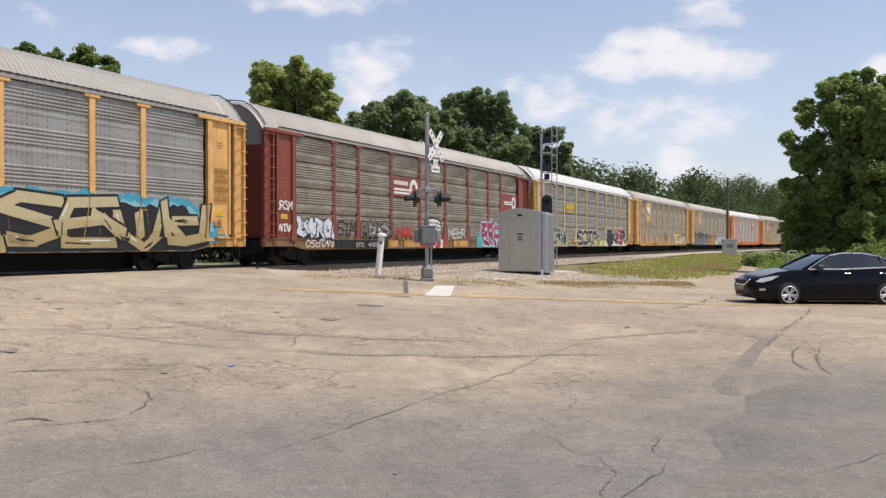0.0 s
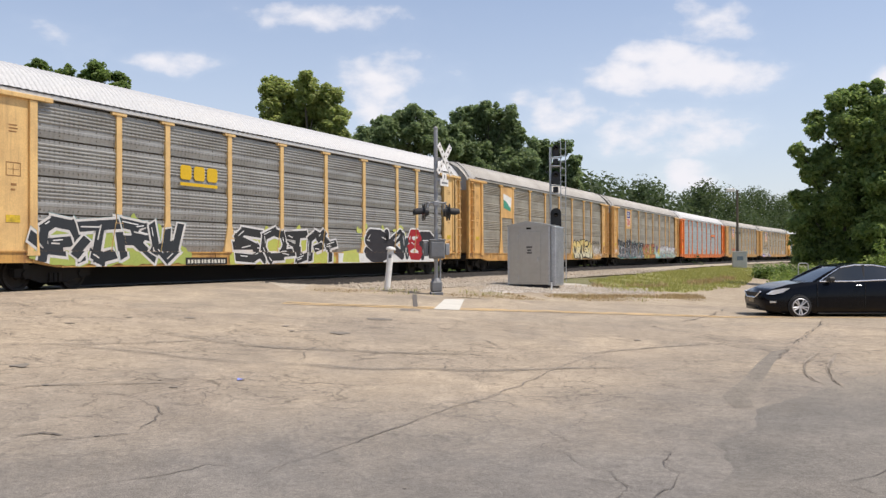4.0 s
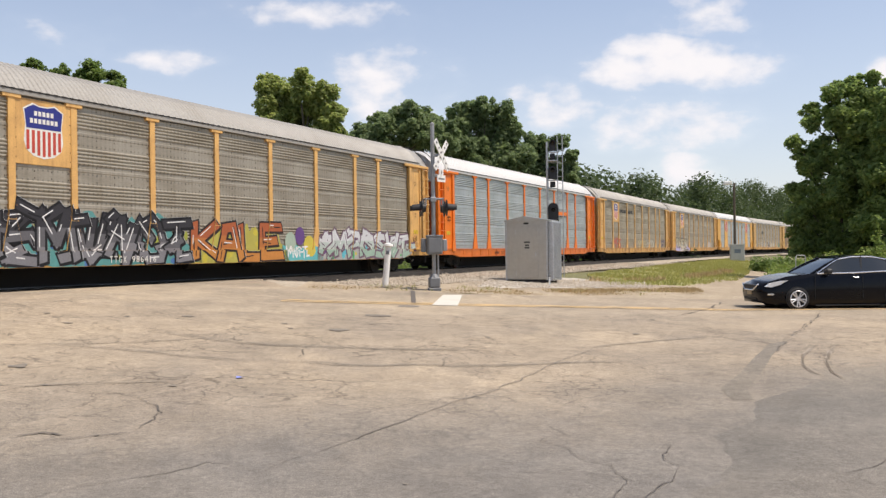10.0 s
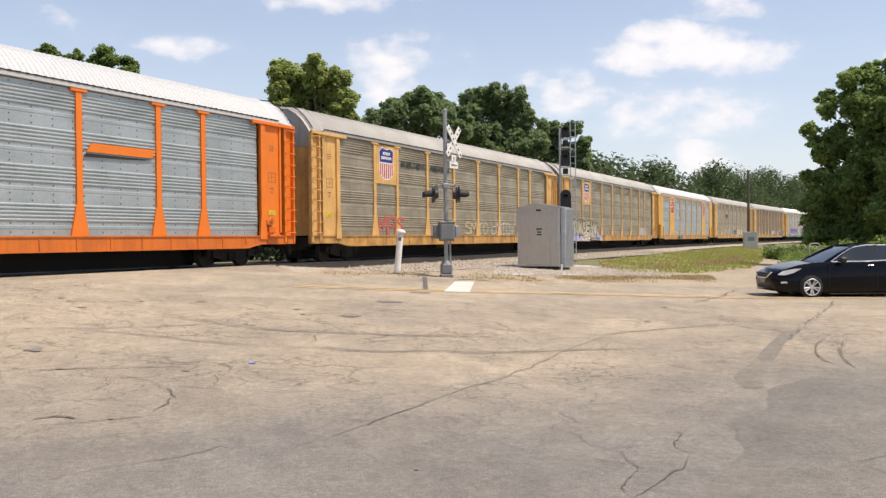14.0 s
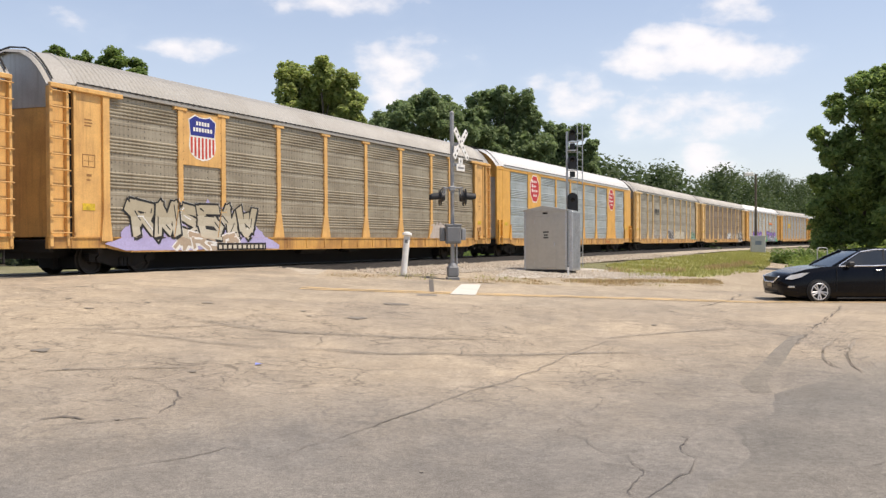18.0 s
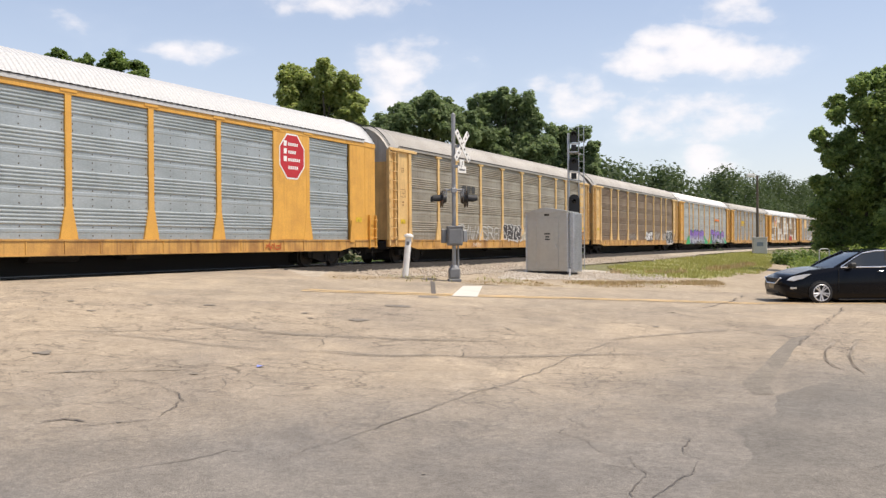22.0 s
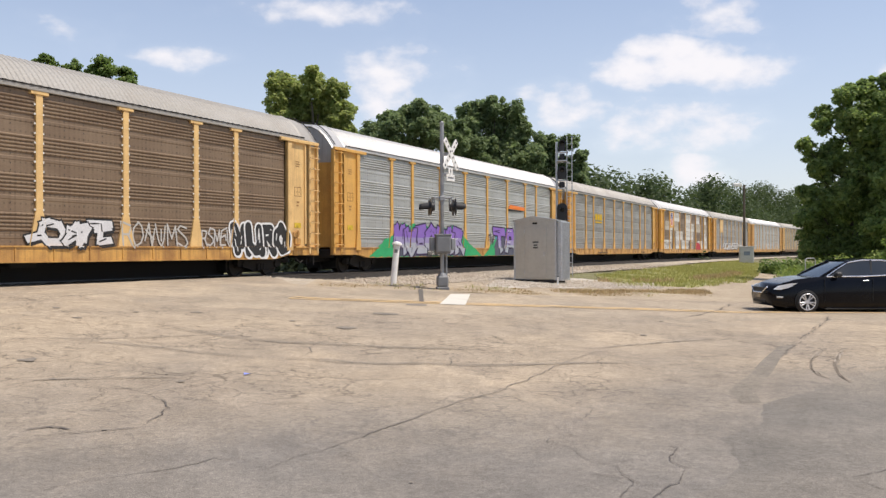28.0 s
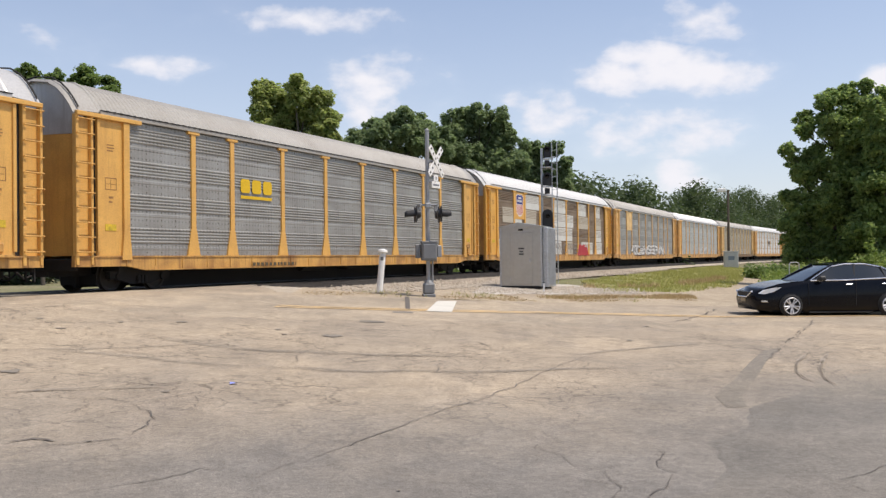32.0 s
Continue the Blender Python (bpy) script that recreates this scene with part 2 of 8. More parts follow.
        l.new(m4.outputs[0], sm_.inputs["Factor"])
        out = sm_.outputs["Result"]
    hs = n.new("ShaderNodeHueSaturation")
    vr = n.new("ShaderNodeMapRange")
    vr.inputs[1].default_value, vr.inputs[2].default_value = 0.3, 0.7
    vr.inputs[3].default_value, vr.inputs[4].default_value = 1 - vary, 1 + vary
    l.new(fine.outputs[0], vr.inputs[0])
    l.new(vr.outputs[0], hs.inputs["Value"])
    l.new(out, hs.inputs["Color"])
    l.new(hs.outputs[0], bs.inputs["Base Color"])
    rr = n.new("ShaderNodeMapRange")
    rr.inputs[3].default_value, rr.inputs[4].default_value = max(rough - 0.1, 0.02), min(rough + 0.15, 1)
    l.new(big.outputs[0], rr.inputs[0])
    l.new(rr.outputs[0], bs.inputs["Roughness"])
    bs.inputs["Metallic"].default_value = metal
    bs.inputs["Specular IOR Level"].default_value = spec
    bs.inputs["Coat Weight"].default_value = coat
    if bump > 0:
        bp = n.new("ShaderNodeBump")
        bp.inputs["Strength"].default_value, bp.inputs["Distance"].default_value = bump, 0.01
        l.new(fine.outputs[0], bp.inputs["Height"])
        l.new(bp.outputs[0], bs.inputs["Normal"])
    return mt


def leaf_material(name, a, b, trans=0.35):
    """Foliage: two greens mixed leaf by leaf, with some light passing through."""
    mt = bpy.data.materials.new(name)
    mt.use_nodes = True
    n, l = mt.node_tree.nodes, mt.node_tree.links
    bs = n["Principled BSDF"]
    ge = n.new("ShaderNodeNewGeometry")
    mx = n.new("ShaderNodeMix")
    mx.data_type = "RGBA"
    mx.inputs["A"].default_value, mx.inputs["B"].default_value = hexa(a), hexa(b)
    l.new(ge.outputs["Random Per Island"], mx.inputs["Factor"])
    l.new(mx.outputs["Result"], bs.inputs["Base Color"])
    bs.inputs["Roughness"].default_value = 0.6
    bs.inputs["Specular IOR Level"].default_value = 0.25
    tr = n.new("ShaderNodeBsdfTranslucent")
    hs = n.new("ShaderNodeHueSaturation")
    hs.inputs["Value"].default_value, hs.inputs["Saturation"].default_value = 1.3, 1.1
    l.new(mx.outputs["Result"], hs.inputs["Color"])
    l.new(hs.outputs[0], tr.inputs[0])
    ms = n.new("ShaderNodeMixShader")
    ms.inputs[0].default_value = trans
    l.new(bs.outputs[0], ms.inputs[1])
    l.new(tr.outputs[0], ms.inputs[2])
    l.new(ms.outputs[0], n["Material Output"].inputs[0])
    return mt


def ground_material(name, cols, scales, bump=0.4, cracks=0.0, rough=0.9, speck=0.25, dust=None):
    """Paving or soil in world space: three colours over two noises, fine aggregate, hairline cracks."""
    mt = bpy.data.materials.new(name)
    mt.use_nodes = True
    n, l = mt.node_tree.nodes, mt.node_tree.links
    bs = n["Principled BSDF"]
    co = n.new("ShaderNodeNewGeometry")

    def noise_of(scale, detail=6.0, rough_=0.6, stretch=(1, 1, 1)):
        mp = n.new("ShaderNodeMapping")
        mp.inputs["Scale"].default_value = stretch
        l.new(co.outputs["Position"], mp.inputs[0])
        t = n.new("ShaderNodeTexNoise")
        t.inputs["Scale"].default_value, t.inputs["Detail"].default_value, t.inputs["Roughness"].default_value = scale, detail, rough_
        l.new(mp.outputs[0], t.inputs[0])
        return t.outputs[0]

    def ramp(v, a, b, c=0.0, d=1.0):
        r = n.new("ShaderNodeMapRange")
        for i, k in enumerate((a, b, c, d)):
            r.inputs[i + 1].default_value = k
        l.new(v, r.inputs[0])
        return r.outputs[0]

    def mix(f, a, b, mode="MIX"):
        m = n.new("ShaderNodeMix")
        m.data_type, m.blend_type = "RGBA", mode
        for k, v in (("A", a), ("B", b)):
            if isinstance(v, tuple):
                m.inputs[k].default_value = hexa(v)
            else:
                l.new(v, m.inputs[k])
        if isinstance(f, float):
            m.inputs["Factor"].default_value = f
        else:
            l.new(f, m.inputs["Factor"])
        return m.outputs["Result"]

    c = mix(ramp(noise_of(scales[0]), 0.4, 0.62), cols[0], cols[1])
    c = mix(ramp(noise_of(scales[1], 8.0, 0.7, (1.0, 0.55, 1)), 0.47, 0.72, 0.0, 0.8), c, cols[2])
    grit = noise_of(55.0, 3.0, 0.7)
    c = mix(ramp(grit, 0.35, 0.65, 0.0, speck), c, mix(ramp(noise_of(90.0, 2.0), 0.45, 0.55), tuple(v * 0.45 for v in cols[0]), tuple(min(1, v * 1.5) for v in cols[1])))
    height = grit
    if cracks > 0:
        for sc, wd in ((0.32, 0.009), (0.8, 0.014), (1.9, 0.02)):
            vo = n.new("ShaderNodeTexVoronoi")
            vo.feature = "DISTANCE_TO_EDGE"
            vo.inputs["Scale"].default_value = sc
            wob = n.new("ShaderNodeVectorMath")
            wob.operation = "ADD"
            tn = n.new("ShaderNodeTexNoise")
            tn.inputs["Scale"].default_value, tn.inputs["Detail"].default_value = 1.3, 5.0
            l.new(co.outputs["Position"], tn.inputs[0])
            sc_ = n.new("ShaderNodeVectorMath")
            sc_.operation = "SCALE"
            sc_.inputs["Scale"].default_value = 1.4
            l.new(tn.outputs["Color"], sc_.inputs[0])
            l.new(co.outputs["Position"], wob.inputs[0])
            l.new(sc_.outputs[0], wob.inputs[1])
            l.new(wob.outputs[0], vo.inputs["Vector"])
            here = ramp(noise_of(0.25, 3.0), 0.38, 0.50)
            line = ramp(vo.outputs[0], 0.0, wd, 1.0, 0.0)
            mu = n.new("ShaderNodeMath")
            mu.operation = "MULTIPLY"
            l.new(here, mu.inputs[0])
            l.new(line, mu.inputs[1])
            m2 = n.new("ShaderNodeMath")
            m2.operation = "MULTIPLY"
            m2.inputs[1].default_value = cracks
            l.new(mu.outputs[0], m2.inputs[0])
            c = mix(m2.outputs[0], c, tuple(v * 0.3 for v in cols[0]))
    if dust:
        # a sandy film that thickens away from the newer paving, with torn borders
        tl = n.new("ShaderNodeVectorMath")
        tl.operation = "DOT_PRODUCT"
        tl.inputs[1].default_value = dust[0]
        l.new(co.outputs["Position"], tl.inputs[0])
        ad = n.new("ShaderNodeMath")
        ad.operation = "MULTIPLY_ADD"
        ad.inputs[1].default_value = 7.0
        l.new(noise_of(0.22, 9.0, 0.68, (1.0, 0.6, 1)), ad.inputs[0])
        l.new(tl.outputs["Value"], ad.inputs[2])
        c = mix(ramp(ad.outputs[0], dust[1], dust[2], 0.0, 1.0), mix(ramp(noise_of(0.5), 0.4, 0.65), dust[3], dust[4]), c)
    for sc, dt, lo, hi in ((0.9, 6.0, 0.88, 1.12), (3.5, 6.0, 0.86, 1.14), (18.0, 5.0, 0.78, 1.22), (110.0, 2.0, 0.55, 1.45)):
        hv = n.new("ShaderNodeHueSaturation")
        l.new(ramp(noise_of(sc, dt, 0.72), 0.3, 0.7, lo, hi), hv.inputs["Value"])
        l.new(c, hv.inputs["Color"])
        c = hv.outputs[0]
    l.new(c, bs.inputs["Base Color"])
    bs.inputs["Roughness"].default_value = rough
    bs.inputs["Specular IOR Level"].default_value = 0.25
    bp = n.new("ShaderNodeBump")
    bp.inputs["Strength"].default_value, bp.inputs["Distance"].default_value = bump, 0.012
    l.new(height, bp.inputs["Height"])
    l.new(bp.outputs[0], bs.inputs["Normal"])
    return mt


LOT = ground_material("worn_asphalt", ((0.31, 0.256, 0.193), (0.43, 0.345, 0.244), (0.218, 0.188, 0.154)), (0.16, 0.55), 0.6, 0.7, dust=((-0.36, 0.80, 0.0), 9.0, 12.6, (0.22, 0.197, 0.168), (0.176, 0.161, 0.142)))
LOT_GREY = ground_material("grey_asphalt", ((0.32, 0.268, 0.205), (0.40, 0.33, 0.24), (0.26, 0.226, 0.18)), (0.35, 1.1), 0.5, 0.5, dust=((-0.05, 0.80, 0.0), 10.6, 15.2, (0.17, 0.155, 0.133), (0.21, 0.188, 0.159)))
ROAD = ground_material("road_asphalt", ((0.33, 0.273, 0.204), (0.43, 0.348, 0.247), (0.25, 0.214, 0.168)), (0.3, 0.9), 0.4, 0.35)
SAND = ground_material("sandy_dirt", ((0.36, 0.29, 0.205), (0.42, 0.345, 0.245), (0.27, 0.21, 0.145)), (0.4, 1.5), 0.6)
FIELD = ground_material("rough_ground", ((0.22, 0.19, 0.11), (0.15, 0.155, 0.06), (0.30, 0.25, 0.16)), (0.12, 0.6), 0.6)
BALLAST = ground_material("crushed_stone", ((0.37, 0.315, 0.24), (0.47, 0.41, 0.325), (0.24, 0.20, 0.15)), (0.8, 3.0), 0.6, 0.0, 0.95, 0.6)
PAD = ground_material("crumbled_concrete", ((0.45, 0.40, 0.335), (0.53, 0.48, 0.41), (0.33, 0.285, 0.225)), (0.6, 2.0), 0.8)
# oil-dark stone, blackened further to carry the shade under the train
BED = ground_material("oily_shaded_stone", ((0.03, 0.026, 0.023), (0.045, 0.04, 0.035), (0.018, 0.016, 0.015)), (0.8, 3.0), 1.0, 0.0, 0.95, 0.5)
GRAVEL_BIT = surface("gravel_chip", (0.48, 0.41, 0.325), 0.9, dirt=(0.18, 0.145, 0.11), scale=2.0, grain=30, vary=0.3)
CONCRETE = surface("pale_concrete", (0.50, 0.46, 0.39), 0.9, dirt=(0.3, 0.25, 0.19), dirt_amount=0.6, scale=1.2, grain=40)
GALV = surface("galvanised_steel", (0.52, 0.53, 0.54), 0.42, 0.75, dirt=(0.32, 0.32, 0.32), scale=1.6, grain=14, bump=0.03)
GALV_DULL = surface("dull_aluminium", (0.50, 0.495, 0.465), 0.36, 0.9, dirt=(0.40, 0.36, 0.32), dirt_amount=0.5, scale=0.8, grain=8, bump=0.0, vary=0.04, streak=0.25)
STEEL_DARK = surface("dark_sooty_steel", (0.016, 0.014, 0.013), 0.85, dirt=(0.035, 0.026, 0.02), scale=3, grain=25)
RAIL_STEEL = surface("worn_rail_steel", (0.16, 0.13, 0.11), 0.45, 0.7, dirt=(0.12, 0.07, 0.04), scale=2)
BLACK = surface("matt_black_paint", (0.014, 0.014, 0.015), 0.55, vary=0.2, bump=0.05)
WHITE = surface("weathered_white_paint", (0.78, 0.77, 0.74), 0.6, dirt=(0.5, 0.46, 0.4), dirt_amount=0.4, scale=4)
ROADWHITE = surface("white_road_paint", (0.62, 0.59, 0.51), 0.8, dirt=(0.4, 0.37, 0.32), dirt_amount=0.3, scale=2)
ROADYELLOW = surface("faded_yellow_road_paint", (0.57, 0.39, 0.19), 0.85, dirt=(0.36, 0.285, 0.20), dirt_amount=1.0, scale=2.5, vary=0.25)
TAR = surface("black_tar", (0.115, 0.10, 0.084), 0.85, scale=3, dirt=(0.12, 0.1, 0.085))
OLDTAR = surface("weathered_tar", (0.185, 0.16, 0.13), 0.9, scale=6, dirt=(0.27, 0.228, 0.178), dirt_amount=0.8)
TIE = surface("creosoted_tie_wood", (0.035, 0.028, 0.023), 0.9, dirt=(0.06, 0.05, 0.04), scale=3, stretch=(1, 6, 6))
BARK = surface("tree_bark", (0.10, 0.085, 0.065), 0.95, scale=3, grain=25, stretch=(1, 1, 0.25), bump=0.6)
POLEWOOD = surface("weathered_pole_wood", (0.12, 0.095, 0.07), 0.9, stretch=(4, 4, 0.3), scale=3)
LEAF_A = leaf_material("oak_leaves", (0.11, 0.17, 0.055), (0.22, 0.285, 0.09), 0.5)
LEAF_F = leaf_material("far_leaves", (0.05, 0.078, 0.032), (0.098, 0.13, 0.052), 0.4)
# near-black green: shade put into the leaf colour
LEAF_D = leaf_material("shade_toned_leaves", (0.022, 0.032, 0.015), (0.045, 0.058, 0.026), 0.2)
LEAF_B = leaf_material("light_leaves", (0.21, 0.275, 0.09), (0.43, 0.46, 0.18), 0.55)
LEAF_C = leaf_material("dark_leaves", (0.145, 0.205, 0.095), (0.27, 0.33, 0.16), 0.5)
LEAF_R = leaf_material("sunny_leaves", (0.14, 0.21, 0.075), (0.32, 0.39, 0.14), 0.55)
WEED = leaf_material("weed_leaves", (0.17, 0.25, 0.06), (0.34, 0.40, 0.13), 0.45)
GRASS = leaf_material("short_grass", (0.27, 0.285, 0.088), (0.44, 0.41, 0.155), 0.4)
DRY = leaf_material("dry_grass", (0.36, 0.255, 0.125), (0.54, 0.42, 0.235), 0.25)

# ---- ground, road, track ----
def rounded(line):
    """The same line with its corners cut twice."""
    for _ in range(2):
        cut = [line[0]]
        for (ax, ay), (bx, by) in zip(line, line[1:]):
            cut += [(ax * 0.75 + bx * 0.25, ay * 0.75 + by * 0.25), (ax * 0.25 + bx * 0.75, ay * 0.25 + by * 0.75)]
        line = cut + [line[-1]]
    return line


def resample(line, n):
    pts = [Vector(p) for p in line]
    d = [0.0]
    for a, b in zip(pts, pts[1:]):
        d.append(d[-1] + (b - a).length)
    xs = np.interp(np.linspace(0, d[-1], n), d, [p.x for p in pts])
    ys = np.interp(np.linspace(0, d[-1], n), d, [p.y for p in pts])
    return list(zip(xs, ys))


def drape(near, far, n, m, dz, rag=0.0, seed=0, tuck=0.0, far_rag=1.0):
    """A sheet laid on the ground between two lines; rag: how uneven its borders are."""
    g = Geo()
    a, b = resample(near, n), resample(far, n)
    for i in range(n):
        pa, pb = Vector(a[i]), Vector(b[i])
        if rag:
            w = (pb - pa).normalized()
            pa = pa + w * rag * noise.noise((pa.x * 0.9, pa.y * 0.9, seed)) + w * rag * 0.5 * noise.noise((pa.x * 3, pa.y * 3, seed))
            pb = pb + w * rag * far_rag * noise.noise((pb.x * 0.9, pb.y * 0.9, seed + 9)) + w * rag * far_rag * 0.5 * noise.noise((pb.x * 3, pb.y * 3, seed + 5))
        for j in range(m):
            p = pa.lerp(pb, j / (m - 1))
            g.v.append((p.x, p.y, ground_z(p.x, p.y) + dz - (abs(tuck) if j == (0 if tuck > 0 else m - 1) else 0.0)))
    for i in range(n - 1):
        for j in range(m - 1):
            g.f.append((i * m + j, (i + 1) * m + j, (i + 1) * m + j + 1, i * m + j + 1))
            g.m.append(0)
    me = g.mesh("sheet", fix=False)
    bm = bmesh.new()
    bm.from_mesh(me)
    up = sum(f.normal.z for f in bm.faces)
    if up < 0:
        bmesh.ops.reverse_faces(bm, faces=bm.faces[:])
    bm.to_mesh(me)
    bm.free()
    return me


def spread(lo, hi, fine_lo, fine_hi, step, grow=1.25):
    xs, x, s = list(np.arange(fine_lo, fine_hi + step, step)), fine_lo, step
    while x > lo:
        s *= grow
        x -= s
        xs.insert(0, x)
    x, s = fine_hi, step
    while x < hi:
        s *= grow
        x += s
        xs.append(x)
    return xs


gx, gy = spread(-1500, 1800, -30, 45, 2.0), spread(-900, 2500, -8, 110, 2.0)
g = Geo()
g.v = [(x, y, ground_z(x, y) - 0.07 - (0.4 if beside(x, y)[0] > 18 and -5 < beside(x, y)[1] < 1.5 else 0.0)) for x in gx for y in gy]
ny = len(gy)
g.f = [(i * ny + j, (i + 1) * ny + j, (i + 1) * ny + j + 1, i * ny + j + 1) for i in range(len(gx) - 1) for j in range(ny - 1)]
g.m = [0] * len(g.f)
tagged(part("ground", g, FIELD, fix=False), "rough grassy earth reaching the far woods", "ground", kind="structure")

track_edge = [track(s, -1.75)[:2] for s in (-60, -20, 0, 12, 20, 24.3)]
far_edge = track_edge + [(-5.7, 28.4), (-4.9, 25.8), (-3.0, 26.4), (-0.8, 27.4), (2.0, 27.7), (8.5, 29.0), (14, 30.2), (45, 33.0)]
near_edge = [(-46, -18), (-20, -18), (0, -18), (45, -18)]
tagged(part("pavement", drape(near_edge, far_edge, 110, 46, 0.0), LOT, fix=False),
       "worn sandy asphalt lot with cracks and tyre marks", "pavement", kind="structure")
ROAD_MID = [(-16.0, 20.4), (-9.0, 21.4), (-4.2, 22.2), (1.8, 23.75), (6.0, 24.25), (12.2, 24.75), (45, 26.5)]
tagged(part("road", drape([(x, y - 3.6 + max(0, -x) * 0.05) for x, y in ROAD_MID[1:]], [(-9, 25.6), (-4.9, 25.3), (-3.0, 26.3), (-0.8, 27.2), (2.0, 27.5), (8.5, 28.4), (14, 29.4), (45, 31)], 150, 20, 0.006, 1.3, 3, 0.05),
            ROAD, fix=False), "worn pale asphalt road up to the crossing", "road", kind="structure")
for off in (-0.17, 0.17):
    tagged(part("road_line", drape([(x, y + off - 0.14) for x, y in ROAD_MID[2:]], [(x, y + off + 0.14) for x, y in ROAD_MID[2:]], 300, 3, 0.016, 0.10, int(off * 50)), ROADYELLOW, fix=False),
           "faded yellow centre line on the road", "road marking", "centre lines", "structure")
tagged(part("stop_line", drape([(-0.48, 22.75), (0.18, 22.9)], [(-0.22, 26.4), (0.36, 26.7)], 7, 24, 0.017, 0.03, 4), ROADWHITE, fix=False),
       "bright white stop line before the crossing", "road marking", kind="structure")
tagged(part("asphalt_patch", drape([(-1.02, 23.2), (-0.90, 23.2)], [(-1.24, 27.6), (-1.10, 27.6)], 4, 24, 0.017, 0.03, 8), TAR, fix=False),
       "dark tar strip across the lane", "tar patch", kind="structure")
tagged(part("asphalt_patch", drape([(-1.3, 21.9), (-0.8, 22.0)], [(-1.3, 22.4), (-0.8, 22.5)], 8, 8, 0.010, 0.12, 12), OLDTAR, fix=False),
       "dark tar spot on the road", "tar patch", kind="structure")
tagged(part("asphalt_patch", drape([(-1.85, 19.4), (-1.3, 19.5)], [(-1.9, 19.75), (-1.35, 19.8)], 14, 4, 0.010, 0.25, 12), OLDTAR, fix=False),
       "grey tar spot on the lot", "tar patch", kind="structure")
# the greyer, newer asphalt in front, with an uneven border, and a dark strip that runs on from it
tagged(part("grey_asphalt", drape([(0.3, 3.0), (1.08, 5.72), (1.34, 6.26), (1.62, 6.49), (1.89, 7.05), (2.16, 8.16), (2.53, 8.64), (2.85, 9.36), (3.22, 10.1), (3.5, 10.46), (4.6, 11.6), (6.4, 13.4)], [(16, 3.0), (16, 10.0), (16, 13.6)], 260, 40, 0.004, 0.16, 21, 0.02), LOT_GREY, fix=False),
       "greyer resurfaced asphalt with an uneven border", "pavement", kind="structure")
tagged(part("grey_asphalt", drape([(3.16, 10.0), (3.27, 10.86), (3.91, 12.13), (4.78, 14.03), (5.66, 15.86)], [(3.40, 10.05), (3.58, 10.78), (4.26, 12.26), (5.11, 14.2), (6.1, 16.27)], 120, 6, 0.0032, 0.025, 23), ground_material("dark_strip_asphalt", ((0.215, 0.188, 0.152), (0.26, 0.224, 0.176), (0.185, 0.163, 0.135)), (0.35, 1.1), 0.5, 0.3), fix=False),
       "narrow darker strip of patched asphalt", "pavement", kind="structure")


def crack(line, width, seed, n=150, rag=0.09, mat=None):
    """A crack along a few corners, wandering between them."""
    pts = resample(line, n)
    g = Geo()
    for i, (x, y) in enumerate(pts):
        wx = rag * (noise.noise((x * 2.5, y * 2.5, seed)) + 0.6 * noise.noise((x * 9, y * 9, seed)))
        wy = rag * (noise.noise((x * 2.5, y * 2.5, seed + 40)) + 0.6 * noise.noise((x * 9, y * 9, seed + 40)))
        q = Vector(pts[min(i + 1, n - 1)]) - Vector(pts[max(i - 1, 0)])
        q = Vector((-q.y, q.x)).normalized()
        w = width * max(0.35, 0.55 + 0.6 * noise.noise((x * 2.2, y * 2.2, seed + 7))) * min(1, 6 * i / n + 0.1, 6 * (n - 1 - i) / n + 0.1)
        for sgn in (-1, 1):
            px, py = x + wx + q.x * w * sgn, y + wy + q.y * w * sgn
            g.v.append((px, py, ground_z(px, py) + (0.0165 if py > 19 else 0.0105)))
    for i in range(n - 1):
        g.f.append((2 * i, 2 * i + 1, 2 * i + 3, 2 * i + 2))
        g.m.append(0)
    ob = part("asphalt_crack", g, mat or TAR, fix=False)
    bm = bmesh.new()
    bm.from_mesh(ob.data)
    if sum(f.normal.z for f in bm.faces) < 0:
        bmesh.ops.reverse_faces(bm, faces=bm.faces[:])
    bm.to_mesh(ob.data)
    bm.free()
    return tagged(ob, "dark crack in the worn asphalt", "crack", "cracks in the asphalt", "structure")


STAIN = surface("old_oil_stain", (0.20, 0.173, 0.14), 0.85, scale=9, dirt=(0.30, 0.252, 0.195), dirt_amount=0.9)
SCUFF = surface("faint_rubber_scuff", (0.32, 0.27, 0.21), 0.9, scale=7, dirt=(0.38, 0.315, 0.238), dirt_amount=1.0)
SEAM = surface("dirt_filled_seam", (0.19, 0.165, 0.134), 0.9, scale=3, dirt=(0.10, 0.088, 0.074), dirt_amount=0.9)
SKID = surface("rubber_mark", (0.255, 0.217, 0.17), 0.85, scale=5, dirt=(0.32, 0.268, 0.205), dirt_amount=0.9, stretch=(1, 3, 1))
crack([(-1.51, 6.69), (-1.33, 7.1), (-1.12, 7.46), (-0.75, 8.21), (-0.47, 8.77), (-0.19, 9.43), (0.1, 9.95), (0.44, 10.49), (0.89, 11.5), (1.45, 12.95), (2.03, 14.15), (2.55, 15.38)], 0.011, 87, 260, 0.05, SEAM)
crack([(-2.93, 5.88), (-2.8, 6.08), (-2.56, 6.34), (-2.3, 6.53), (-2.09, 6.79), (-1.94, 7.0), (-1.51, 6.9)], 0.007, 31, 200, 0.05, SEAM)
crack([(-3.82, 7.66), (-3.65, 7.81), (-3.36, 7.72)], 0.022, 32, 90, 0.05)
crack([(-3.61, 7.42), (-3.33, 7.64), (-3.12, 7.79), (-2.81, 7.97)], 0.010, 33, 120, 0.04)
